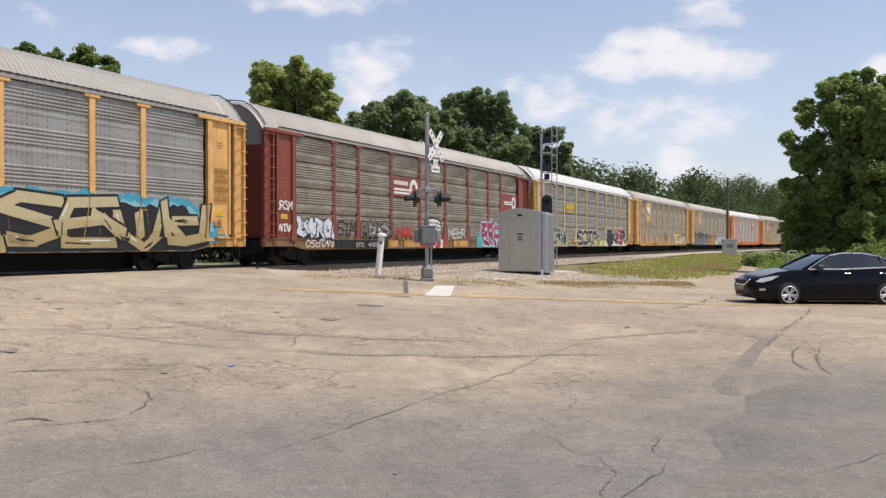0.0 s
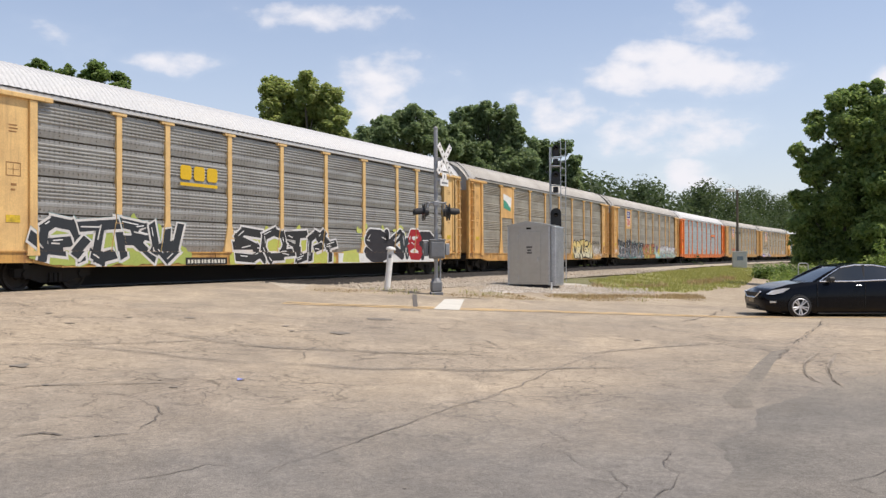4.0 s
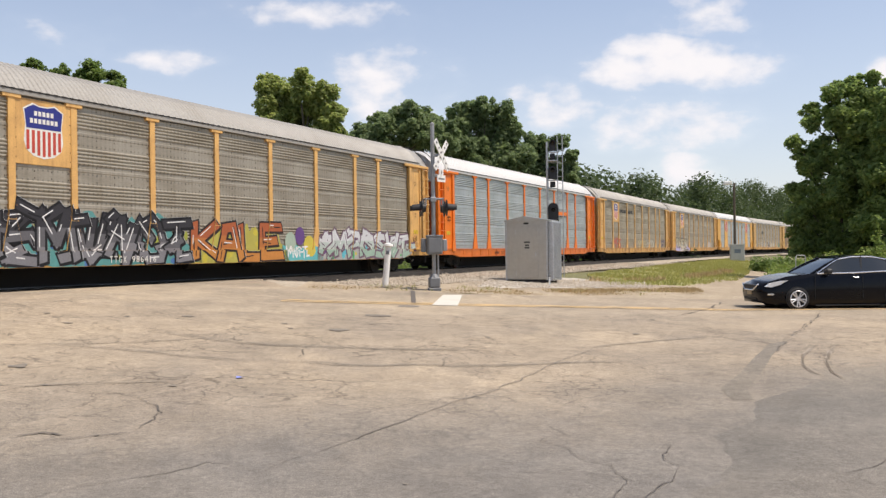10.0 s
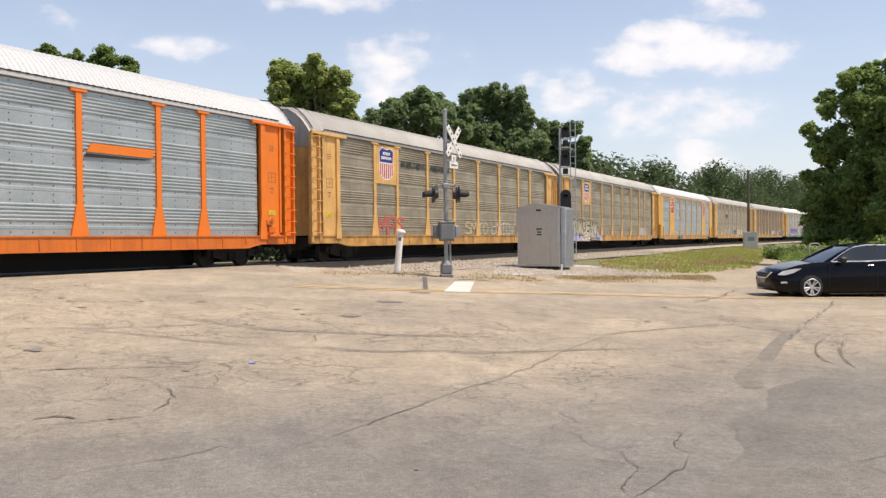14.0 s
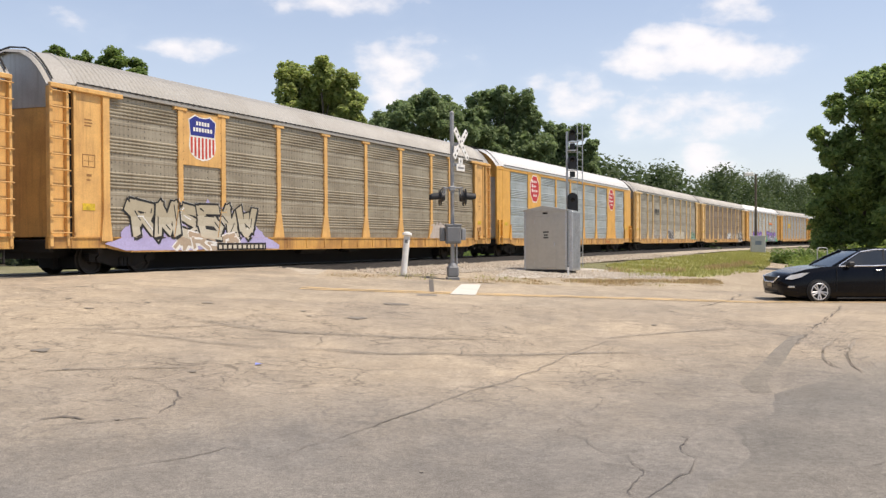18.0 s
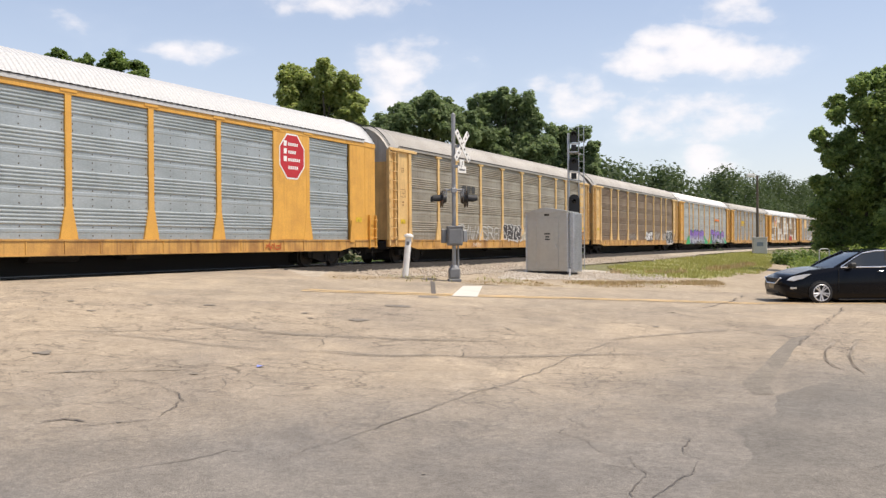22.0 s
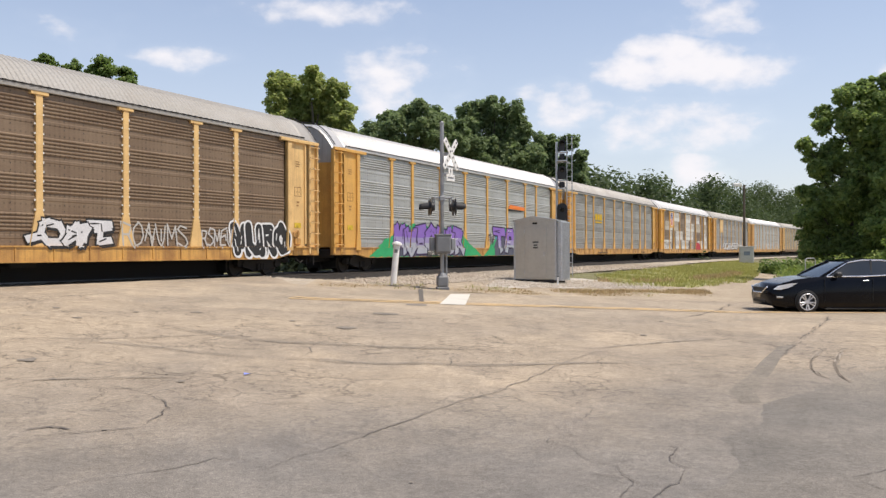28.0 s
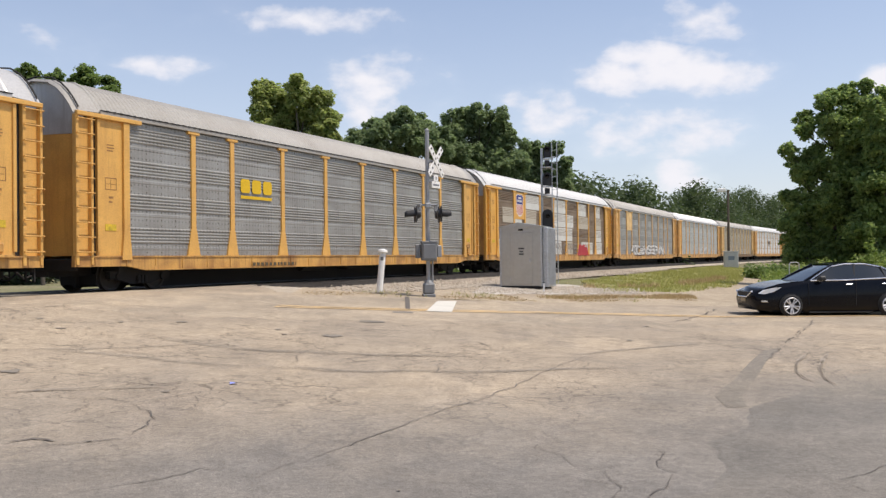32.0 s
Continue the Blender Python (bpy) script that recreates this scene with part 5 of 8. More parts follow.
tree(21.5, 49.0, "large leafy tree by the dirt drive", LEAF_R, [(-2.6, 7.4, 0.54), (-2.0, 7.0, 0.48), (-2.1, 6.2, 0.51), (-0.6, 10.1, 0.64), (-1.1, 9.3, 0.64), (-1.5, 8.5, 0.57), (0.1, 10.4, 0.64), (0.8, 10.8, 0.51), (1.6, 10.9, 0.54), (1.1, 10.1, 0.95), (-0.5, 8.7, 0.95), (-1.1, 7.3, 0.89), (-1.3, 6.2, 0.83), (-1.7, 5.2, 0.76), (-2.1, 4.3, 0.76), (-2.3, 3.4, 0.76), (-2.3, 2.5, 0.64), (0.6, 8.4, 1.4), (0.2, 6.2, 1.52), (-0.6, 4.4, 1.27), (-1.1, 2.8, 1.08), (0.8, 4.2, 1.46), (2.0, 7.3, 1.4), (2.3, 9.2, 0.95), (-2.4, 1.8, 0.64), (-1.5, 2.0, 0.89), (-0.2, 1.9, 1.14), (1.4, 2.0, 1.21), (2.6, 2.0, 1.21), (-2.5, 5.0, 0.44)], 56000, 0.115, 10)
tree(23.6, 46.0, "large leafy tree by the dirt drive", LEAF_R, [(-1.1, 9.7, 0.66), (-0.3, 10.1, 0.78), (-0.9, 8.9, 0.83), (0.3, 8.8, 1.19), (-0.6, 7.5, 1.19), (-1.3, 5.9, 1.19), (0.0, 5.6, 1.49), (-0.9, 4.1, 1.31), (-1.8, 2.9, 1.07), (0.0, 2.9, 1.31), (1.2, 7.0, 1.49), (1.5, 4.4, 1.61), (-1.3, 7.8, 0.66), (0.3, 1.8, 1.19), (-0.9, 1.6, 0.89), (1.5, 2.1, 1.31)], 38000, 0.115, 12)
tree(27.6, 58.0, "dark leafy tree behind the others by the drive", LEAF_A, [(-3.6, 2.0, 1.6), (-2.6, 4.2, 1.9), (-1.0, 2.4, 2.0), (0.4, 5.4, 2.4), (-0.6, 8.0, 2.0), (2.4, 3.0, 2.4), (3.0, 6.8, 2.6), (1.6, 9.6, 1.9), (5.0, 4.6, 2.6), (-2.0, 6.6, 1.5)], 15000, 0.18, 13)


def woods(name, label, spots, leaf, count, size, seed):
    """A far belt of wood as one mass of clumps."""
    blobs, r = [], random.Random(seed)
    for x, y, h, w in spots:
        z = ground_z(x, y)
        for i in range(9):
            f = (i + 0.5) / 9
            b = w * r.uniform(0.22, 0.36) * (1.1 - 0.45 * f)
            blobs.append((x + r.uniform(-0.38, 0.38) * w * (1.15 - 0.7 * f), y + r.uniform(-0.3, 0.3) * w, z + h * (0.06 + 0.86 * f) - b * 0.3, b, b, b * 0.8))
    return tagged(part(name, leaves_mesh(name, blobs, count, size, seed), leaf), label, "woods", kind="stuff")


def blades(name, spots, leaf, seed, label, category, h=(0.1, 0.3), w=0.02):
    """Grass blades at given points."""
    r = np.random.default_rng(seed)
    n = len(spots)
    P = np.array(spots)
    a = r.uniform(0, 6.28, n)
    ww = w * (0.6 + 0.8 * r.random(n))
    hh = r.uniform(h[0], h[1], n)
    lean = r.normal(size=(n, 2)) * 0.35 * hh[:, None]
    ux, uy = np.cos(a) * ww, np.sin(a) * ww
    z = np.zeros(n)
    V = np.stack([np.stack([P[:, 0] - ux, P[:, 1] - uy, P[:, 2]], 1), np.stack([P[:, 0] + ux, P[:, 1] + uy, P[:, 2]], 1),
                  np.stack([P[:, 0] + lean[:, 0], P[:, 1] + lean[:, 1], P[:, 2] + hh], 1)], 1).reshape(-1, 3)
    return tagged(part(name, quads(name, V, n, 3), leaf), label, category, kind="stuff")


def scatter(poly_near, poly_far, n, seed, rag=1.0):
    """Random points on the ground between two lines."""
    r = np.random.default_rng(seed)
    a, b = np.array(resample(poly_near, 60)), np.array(resample(poly_far, 60))
    out = []
    while len(out) < n:
        i, f, k = r.random() * 58.9, r.random(), 0
        j = int(i)
        pa, pb = a[j] + (a[j + 1] - a[j]) * (i - j), b[j] + (b[j + 1] - b[j]) * (i - j)
        x, y = pa + (pb - pa) * f
        if noise.noise((x * 0.5, y * 0.5, seed)) + 0.45 * rag > r.random() * 0.6:
            out.append((x, y, ground_z(x, y) - 0.07))
    return out


woods("far_woods", "mixed green woods beyond the track", [(13, 98, 10.8, 10), (18, 104, 11.2, 11), (22, 110, 11.4, 11), (27, 117, 11.7, 12), (31, 126, 12.1, 12), (36, 136, 13.2, 12), (42, 150, 14.0, 13), (48, 163, 14.8, 14), (55, 176, 15.4, 14), (63, 190, 16.4, 15), (71, 206, 18.0, 16), (80, 224, 18.8, 17), (90, 244, 19.0, 18), (104, 266, 19.5, 20)], LEAF_F, 120000, 0.27, 71)
woods("far_woods", "dark woods behind the tall trees", [(-36, 84, 11, 12), (-26, 88, 9.5, 12), (-16, 90, 9.5, 12), (-6, 90, 10.5, 12), (3, 92, 11.0, 12), (12, 96, 11.5, 12), (110, 300, 21, 26), (140, 330, 22, 30)], LEAF_F, 52000, 0.3, 72)
# added leaf belt, toned dark as shade for the gaps between and under carriers
woods("shade_filler", "dark leaf mass added for the shade beyond the track", [(-70 + 6.5 * i, 66 + 5 * math.sin(i * 1.9) + 0.25 * i, 3.2 + 0.8 * math.sin(i * 2.7), 8.0) for i in range(10)], LEAF_D, 14000, 0.3, 76)
woods("thicket", "dense green thicket under the trees", [(21.5, 49.5, 2.6, 4), (24.2, 46.5, 3.0, 5), (27.5, 44, 3.4, 6), (25, 53, 4.4, 7), (30, 49, 5, 8), (33, 45, 6, 9), (35, 56, 8, 10)], LEAF_R, 24000, 0.15, 73)
woods("weeds", "tall bright green weeds by the drive", [(17.2, 46.5, 0.9, 1.6), (18.2, 45.4, 1.2, 1.6), (19.2, 44.8, 1.5, 1.8), (20.4, 44.0, 1.6, 2.8), (22.0, 43.5, 2.0, 2.6), (23.6, 43.0, 1.5, 3.0), (25.4, 42.0, 1.6, 3.2), (21.0, 43.6, 2.8, 1.1), (22.8, 42.6, 2.3, 1.2)], WEED, 20000, 0.075, 74)
woods("weeds", "dark shrubs beside the utility box", [(21.4, 61.0, 0.9, 2.0), (23.4, 64.0, 0.8, 2.2), (25.0, 66.0, 0.8, 2.4), (25.5, 62.0, 0.9, 2.6)], LEAF_A, 5000, 0.13, 75)
GREEN_A, GREEN_B = [(6.4, 35.5), (10.4, 38.0), (14.6, 45.0), (18.6, 55.5), (21.5, 64.0), (30.0, 80.0)], [(6.8, 44.0), (9.4, 51.0), (15.0, 63.5), (19.5, 74.0), (24.0, 84.0), (31.0, 99.0)]
tagged(part("grass_strip", drape(GREEN_A, GREEN_B, 70, 16, -0.02, 1.4, 90, 0.12), ground_material("grassy_soil", ((0.32, 0.30, 0.125), (0.25, 0.25, 0.09), (0.40, 0.335, 0.19)), (0.3, 1.2), 0.8), fix=False), "short green grass beside the track", "grass", kind="structure")
blades("grass", scatter(GREEN_A, GREEN_B, 34000, 81), GRASS, 82, "short green grass beside the track", "grass", (0.06, 0.20), 0.035)
blades("dry_grass", scatter([(5.0, 36.8), (9.0, 40.0), (14.0, 47.5), (18.5, 57.5)], [(6.4, 39.5), (9.7, 42.0), (14.2, 50.5), (18.8, 60.5)], 1600, 83, 0.6), DRY, 84, "dry tan grass along the drive", "grass", (0.1, 0.35), 0.03)
blades("dry_grass", scatter([(-4.2, 26.0), (-0.8, 27.6), (2.0, 27.9), (5.0, 29.4), (9.0, 31.5)], [(-4.3, 27.4), (-0.5, 28.9), (2.4, 29.5), (5.2, 31.0), (9.2, 34.0)], 5000, 85, 0.4), DRY, 86, "dry tan grass along the road edge", "grass", (0.03, 0.12), 0.024)
blades("verge_grass", scatter([(-3.5, 26.6), (0.0, 28.0), (3.0, 28.4), (8.0, 30.6)], [(-3.0, 29.4), (0.5, 31.0), (3.0, 31.6), (9.0, 35.5)], 500, 87, 0.1), GRASS, 88, "thin green grass in the sandy verge", "grass", (0.06, 0.2), 0.018)
blades("tall_grass", scatter([(15.2, 42.6), (16.6, 45.0), (19.0, 52.0), (22.0, 60.0)], [(22.5, 41.0), (21.5, 45.5), (22.5, 52.0), (25.5, 60.0)], 9000, 95, 0.8), WEED, 96, "tall light green grass and weeds by the drive", "grass", (0.25, 0.75), 0.03)
# added screen of weeds that blocks the bright ground showing under the train
woods("screening_weeds", "low weeds added past the track to hide lit ground", [(*track(s, 6.6 + 0.7 * math.sin(s))[:2], 0.85 + 0.2 * math.sin(s * 1.7), 2.8) for s in np.arange(46, 130, 2.2)], LEAF_A, 26000, 0.10, 77)
blades("dry_grass", scatter([(2.2, 29.3), (5.0, 30.6), (9.5, 33.2)], [(1.8, 30.6), (5.2, 32.4), (9.8, 35.6)], 7000, 91, 0.5), DRY, 92, "brown dead grass around the concrete pad", "grass", (0.04, 0.16), 0.03)

# ---- the train ----
HALF, SIDE = 13.8, 1.5                      # a carrier's half length and half width
POSTS = [1.95, 4.72, 6.63, 9.498, 12.366, 15.234, 18.102, 20.97, 22.88, 25.65]
BAYS = [(a + 0.1, b - 0.1) for a, b in zip(POSTS, POSTS[1:])]
DECK, EAVE, APEX = 1.02, 4.95, 5.93


def roof_z(y):
    return EAVE + (APEX - EAVE) * (1 - min(1, abs(y) / 1.56) ** 2.6)


def panel_mesh(w, jointed):
    """Four stacked sheets: a flat below, five close ribs 3 cm proud above it."""
    prof, z = [], DECK
    sheet = (EAVE - 0.06 - DECK) / 4
    for k in range(4):
        z0 = DECK + k * sheet
        prof += [(z0, 0.0), (z0 + 0.002, 0.03 if jointed else 0.0)] if jointed else [(z0, 0.0)]
        base = 0.0
        prof += [(z0 + 0.16, base), (z0 + 0.18, -0.008), (z0 + 0.25, -0.008), (z0 + 0.27, base)]
        for r in range(5):
            a = z0 + 0.36 + r * 0.095
            prof += [(a, base), (a + 0.026, -0.028), (a + 0.052, -0.028), (a + 0.078, base)]
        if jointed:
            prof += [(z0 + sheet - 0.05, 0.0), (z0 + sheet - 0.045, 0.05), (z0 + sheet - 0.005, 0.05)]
        else:
            prof += [(z0 + sheet - 0.01, base)]
    g = Geo()
    nx = 2
    for z, d in prof:
        for i in range(nx):
            g.v.append((-w / 2 + w * i / (nx - 1), d, z))
    for j in range(len(prof) - 1):
        g.f.append((2 * j, 2 * j + 1, 2 * j + 3, 2 * j + 2))
        # groove backs take the dark second slot: the gap's shade put in as colour
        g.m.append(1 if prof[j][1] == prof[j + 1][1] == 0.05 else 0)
    # bolt heads along the flats
    cols = max(2, round(w / 0.62))
    for k in range(4):
        for dz in (0.09, 0.315, 0.885):
            for i in range(cols + 1):
                x, z = -w / 2 + 0.07 + (w - 0.14) * i / cols, DECK + k * sheet + dz
                g.add([(x - 0.017, -0.007, z - 0.02), (x + 0.017, -0.007, z - 0.02), (x + 0.017, -0.007, z + 0.02), (x - 0.017, -0.007, z + 0.02)], [(0, 1, 2, 3)], 1)
    # closing back
    o = len(g.v)
    g.v += [(-w / 2, 0.06, DECK), (w / 2, 0.06, DECK), (w / 2, 0.06, EAVE - 0.06), (-w / 2, 0.06, EAVE - 0.06)]
    g.f.append((o, o + 3, o + 2, o + 1))
    g.m.append(0)
    return g.mesh("side_panel", fix=False)


MESH = {}


def shared(key, make, *given):
    if key not in MESH:
        MESH[key] = make(*given)
    return MESH[key]


def post_mesh():
    g = Geo()
    g.prism([(-0.30, DECK - 0.06), (0.30, DECK - 0.06), (0.13, DECK + 0.78), (0.10, DECK + 0.86), (0.10, EAVE - 0.14), (-0.10, EAVE - 0.14), (-0.10, DECK + 0.86), (-0.13, DECK + 0.78)], -0.06, 0.05)
    g.box(-0.27, 0.27, -0.085, 0.05, EAVE - 0.14, EAVE - 0.03, 0.012)
    return g.mesh("post")


def end_panel_mesh():
    g = Geo()
    g.box(-0.48, 0.62, -0.05, 0.06, DECK - 0.02, EAVE - 0.10, 0.015)
    return g.mesh("end_panel")


def edge_strip_mesh():
    return Geo().box(-0.50, -0.40, -0.10, -0.052, DECK + 0.1, EAVE - 0.16, 0.01).mesh("edge_strip")


def corner_post_mesh():
    g = Geo()
    g.prism([(0.36, DECK - 0.12), (0.74, DECK - 0.12), (0.66, DECK + 0.7), (0.66, EAVE - 0.16), (0.44, EAVE - 0.16), (0.44, DECK + 0.7)], -0.125, -0.052)
    return g.mesh("corner_post")


def header_mesh():
    return Geo().box(-1.25, 1.12, -0.16, -0.052, EAVE - 0.15, EAVE - 0.03, 0.015).mesh("header")


def stencil_mesh():
    g = Geo()
    for x0, x1, z0, z1 in ((-0.2, 0.22, 3.18, 3.2), (-0.2, 0.22, 2.86, 2.88), (-0.2, -0.18, 2.88, 3.18), (0.2, 0.22, 2.88, 3.18), (-0.15, 0.17, 3.02, 3.03), (0.0, 0.015, 2.9, 3.16), (-0.12, 0.12, 4.1, 4.13), (-0.12, 0.14, 4.02, 4.05), (-0.12, 0.10, 3.94, 3.97), (-0.06, 0.1, 2.62, 2.68), (-0.06, 0.06, 2.5, 2.55)):
        g.box(x0, x1, -0.056, -0.052, z0, z1)
    return g.mesh("stencil")


def brake_mesh():
    g = Geo()
    g.lathe([(0.02, -0.10), (0.13, -0.10), (0.15, -0.06), (0.02, -0.03)], 12, "y", (-0.15, -0.06, 1.5))
    g.box(-0.42, -0.1, -0.16, 0, 1.38, 1.56, 0.02)
    g.box(-0.25, 0.1, -0.14, 0, 1.1, 1.35, 0.03).box(-0.34, 0.3, -0.24, 0, 0.98, 1.05, 0.01)
    return g.mesh("hand_brake")


def ladder_mesh():
    g = Geo()
    g.box(-0.30, -0.20, -0.12, 0.03, DECK - 0.25, EAVE - 0.12, 0.01).box(0.22, 0.30, -0.12, 0.03, DECK - 0.25, EAVE - 0.12, 0.01)
    g.box(-0.21, 0.23, 0.0, 0.04, DECK - 0.2, EAVE - 0.2)
    return g.mesh("ladder")


def rung_mesh():
    g = Geo()
    g.tube((-0.30, -0.17, 0), (0.30, -0.17, 0), 0.018, n=6).tube((-0.28, -0.17, 0), (-0.28, -0.05, 0), 0.014, n=5).tube((0.28, -0.17, 0), (0.28, -0.05, 0), 0.014, n=5)
    return g.mesh("rung")


def sill_mesh():
    g = Geo()
    poly = [(-HALF, 0.72), (-11.9, 0.72), (-11.2, 0.60), (11.2, 0.60), (11.9, 0.72), (HALF, 0.72), (HALF, DECK), (-HALF, DECK)]
    g.prism(poly, -0.08, 0.04)
    g.box(-11.1, 11.1, -0.11, -0.07, 0.595, 0.63).box(-HALF, HALF, -0.11, -0.07, DECK - 0.04, DECK)
    for i in range(24):
        x = -HALF + 0.7 + i * 1.15
        g.box(x - 0.02, x + 0.02, -0.10, -0.07, 0.64 if abs(x) < 10.8 else 0.74, DECK - 0.05)
    return g.mesh("side_sill")


def roof_mesh():
    """An arched roof with ribs across it."""
    g = Geo()
    ys = [-1.57, -1.57, -1.545, -1.49, -1.38, -1.2, -0.95, -0.6, 0.0, 0.6, 0.95, 1.2, 1.38, 1.49, 1.545, 1.57, 1.57]
    n = 150
    xs = []
    for i in range(n):
        x = -HALF + 1.0 + (2 * HALF - 2.0) * i / n
        st = (2 * HALF - 2.0) / n
        xs += [(x, 0), (x + st * 0.35, 0), (x + st * 0.5, 0.022), (x + st * 0.85, 0.022)]
    xs.append((HALF - 1.0, 0))
    k = len(ys)
    for x, h in xs:
        for j, y in enumerate(ys):
            z = roof_z(y) + h if 0 < j < k - 1 else EAVE - 0.05
            g.v.append((x, y * (1 + h / 3), z))
    for i in range(len(xs) - 1):
        for j in range(k - 1):
            g.f.append((i * k + j, (i + 1) * k + j, (i + 1) * k + j + 1, i * k + j + 1))
            g.m.append(0)
    return g.mesh("roof", fix=False)


def drip_mesh(side):
    """The dark rail along the roof's foot, with the bolt heads that make it look dotted."""
    g = Geo().box(-HALF + 0.9, HALF - 0.9, min(1.585 * side, 1.615 * side), max(1.585 * side, 1.615 * side), EAVE + 0.071, EAVE + 0.092)
    for i in range(100):
        x = -HALF + 1.1 + i * 0.256
        g.box(x, x + 0.10, min(1.59 * side, 1.622 * side), max(1.59 * side, 1.622 * side), EAVE + 0.066, EAVE + 0.10)
    return g.mesh("drip_rail")


def hood_mesh():
    """The smooth end of the roof, from x = 0 outwards, with its rolled edge."""
    g = Geo()
    ys = [-1.57, -1.545, -1.49, -1.38, -1.2, -0.95, -0.6, 0.0, 0.6, 0.95, 1.2, 1.38, 1.49, 1.545, 1.57]
    k = len(ys)
    for x, d in ((0, 0.01), (0.05, 0.05), (0.12, 0.05), (0.15, 0.01), (0.95, -0.02), (1.02, -0.10)):
        for y in ys:
            g.v.append((x, y, roof_z(y) + d))
    for i in range(5):
        for j in range(k - 1):
            g.f.append((i * k + j, (i + 1) * k + j, (i + 1) * k + j + 1, i * k + j + 1))
            g.m.append(0)
    return g.mesh("roof_end", fix=False)


def strap_mesh():
    """The dark strap round the roof where the end piece begins."""
    g = Geo()
    ys = [-1.58, -1.55, -1.49, -1.38, -1.2, -0.95, -0.6, 0.0, 0.6, 0.95, 1.2, 1.38, 1.49, 1.55, 1.58]
    k = len(ys)
    for x, d in ((-0.03, 0.03), (-0.02, 0.065), (0.02, 0.065), (0.03, 0.03)):
        for y in ys:
            g.v.append((x, y * 1.005, roof_z(y / 1.015) + d))
    for i in range(3):
        for j in range(k - 1):
            g.f.append((i * k + j, (i + 1) * k + j, (i + 1) * k + j + 1, i * k + j + 1))
            g.m.append(0)
    return g.mesh("roof_strap", fix=False)


def end_door_mesh():
    g = Geo()
    ys = [-1.42, -1.3, -1.1, -0.8, -0.4, 0.0, 0.4, 0.8, 1.1, 1.3, 1.42]
    for y0, y1 in ((-1.4, -0.03), (0.03, 1.4)):
        n = 6
        bulge = lambda y: 0.28 * (1 - (y / 1.45) ** 2)
        for i in range(n):
            a, b = y0 + (y1 - y0) * i / n, y0 + (y1 - y0) * (i + 1) / n
            g.add([(bulge(a), a, DECK), (bulge(b), b, DECK), (bulge(b), b, 4.35), (bulge(a), a, 4.35)], [(0, 1, 2, 3)])
    return g.mesh("end_door", fix=False)


def end_top_mesh():
    g = Geo()
    n = 14
    bulge = lambda y: 0.30 * (1 - (y / 1.5) ** 2)
    for i in range(n):
        a, b = -1.46 + 2.92 * i / n, -1.46 + 2.92 * (i + 1) / n
        g.add([(bulge(a), a, 4.35), (bulge(b), b, 4.35), (bulge(b), b, roof_z(b) - 0.08), (bulge(a), a, roof_z(a) - 0.08)], [(0, 1, 2, 3)])
    return g.mesh("end_wall", fix=False)


def underframe_mesh():
    g = Geo()
    g.box(-HALF + 0.1, HALF - 0.1, -1.46, 1.46, 0.86, 0.93).box(-HALF + 0.2, HALF - 0.2, -0.35, 0.35, 0.45, 0.87)
    # keel drawn lower than a real centre sill, to hide lit ground beyond
    g.prism([(-9.95, 0.45), (-9.9, 0.07), (9.9, 0.07), (9.95, 0.45)], -0.32, 0.32)
    for x in np.arange(-12, 12.1, 2.0):
        g.box(x - 0.08, x + 0.08, -1.4, 1.4, 0.58, 0.87)
    g.tube((-2.2, -0.8, 0.62), (-0.6, -0.8, 0.62), 0.2, n=12).box(1.0, 1.8, -1.0, -0.5, 0.45, 0.8, 0.03).tube((-8, -1.0, 0.6), (8, -1.0, 0.6), 0.03, n=6)
    return g.mesh("underframe")


def truck_frame_mesh():
    g = Geo()
    g.prism([(-1.2, 0.36), (-1.2, 0.56), (-0.75, 0.66), (-0.3, 0.72), (0.3, 0.72), (0.75, 0.66), (1.2, 0.56), (1.2, 0.36), (0.85, 0.34), (0.4, 0.2), (-0.4, 0.2), (-0.85, 0.34)], -0.09, 0.09)
    for x in (-0.14, 0.0, 0.14):
        g.tube((x, -0.13, 0.22), (x, -0.13, 0.45), 0.055, n=8)
    for x in (-0.89, 0.89):
        g.lathe([(0.02, -0.15), (0.11, -0.15), (0.12, -0.05), (0.12, 0)], 10, "y", (x, 0, 0.42))
    return g.mesh("side_frame")


def wheel_mesh():
    g = Geo()
    g.lathe([(0.05, -0.07), (0.12, -0.07), (0.14, -0.02), (0.33, -0.01), (0.36, -0.05), (0.42, -0.05), (0.425, 0.04), (0.455, 0.05), (0.45, 0.08), (0.36, 0.08), (0.1, 0.07)], 24, "y")
    return g.mesh("wheel", smooth=True)


def coupler_mesh():
    g = Geo()
    g.box(0, 0.62, -0.11, 0.11, 0.74, 0.96, 0.03).box(0.5, 0.78, -0.2, 0.14, 0.70, 1.0, 0.05)
    g.tube((0.1, -0.45, 0.75), (0.5, -0.5, 0.42), 0.03, n=6).tube((0.5, -0.5, 0.42), (0.8, -0.42, 0.5), 0.03, n=6)
    g.box(-0.05, 0.05, -1.45, 1.45, 0.62, 0.95, 0.02)
    g.box(-0.02, 0.02, -1.5, -1.15, 0.35, 0.38).box(-0.02, 0.02, -1.5, -1.46, 0.35, 0.8).box(-0.02, 0.02, -1.19, -1.15, 0.35, 0.8)
    return g.mesh("coupler")


# flat lettering from the built-in font, as loose outlines
TEXTS = {}


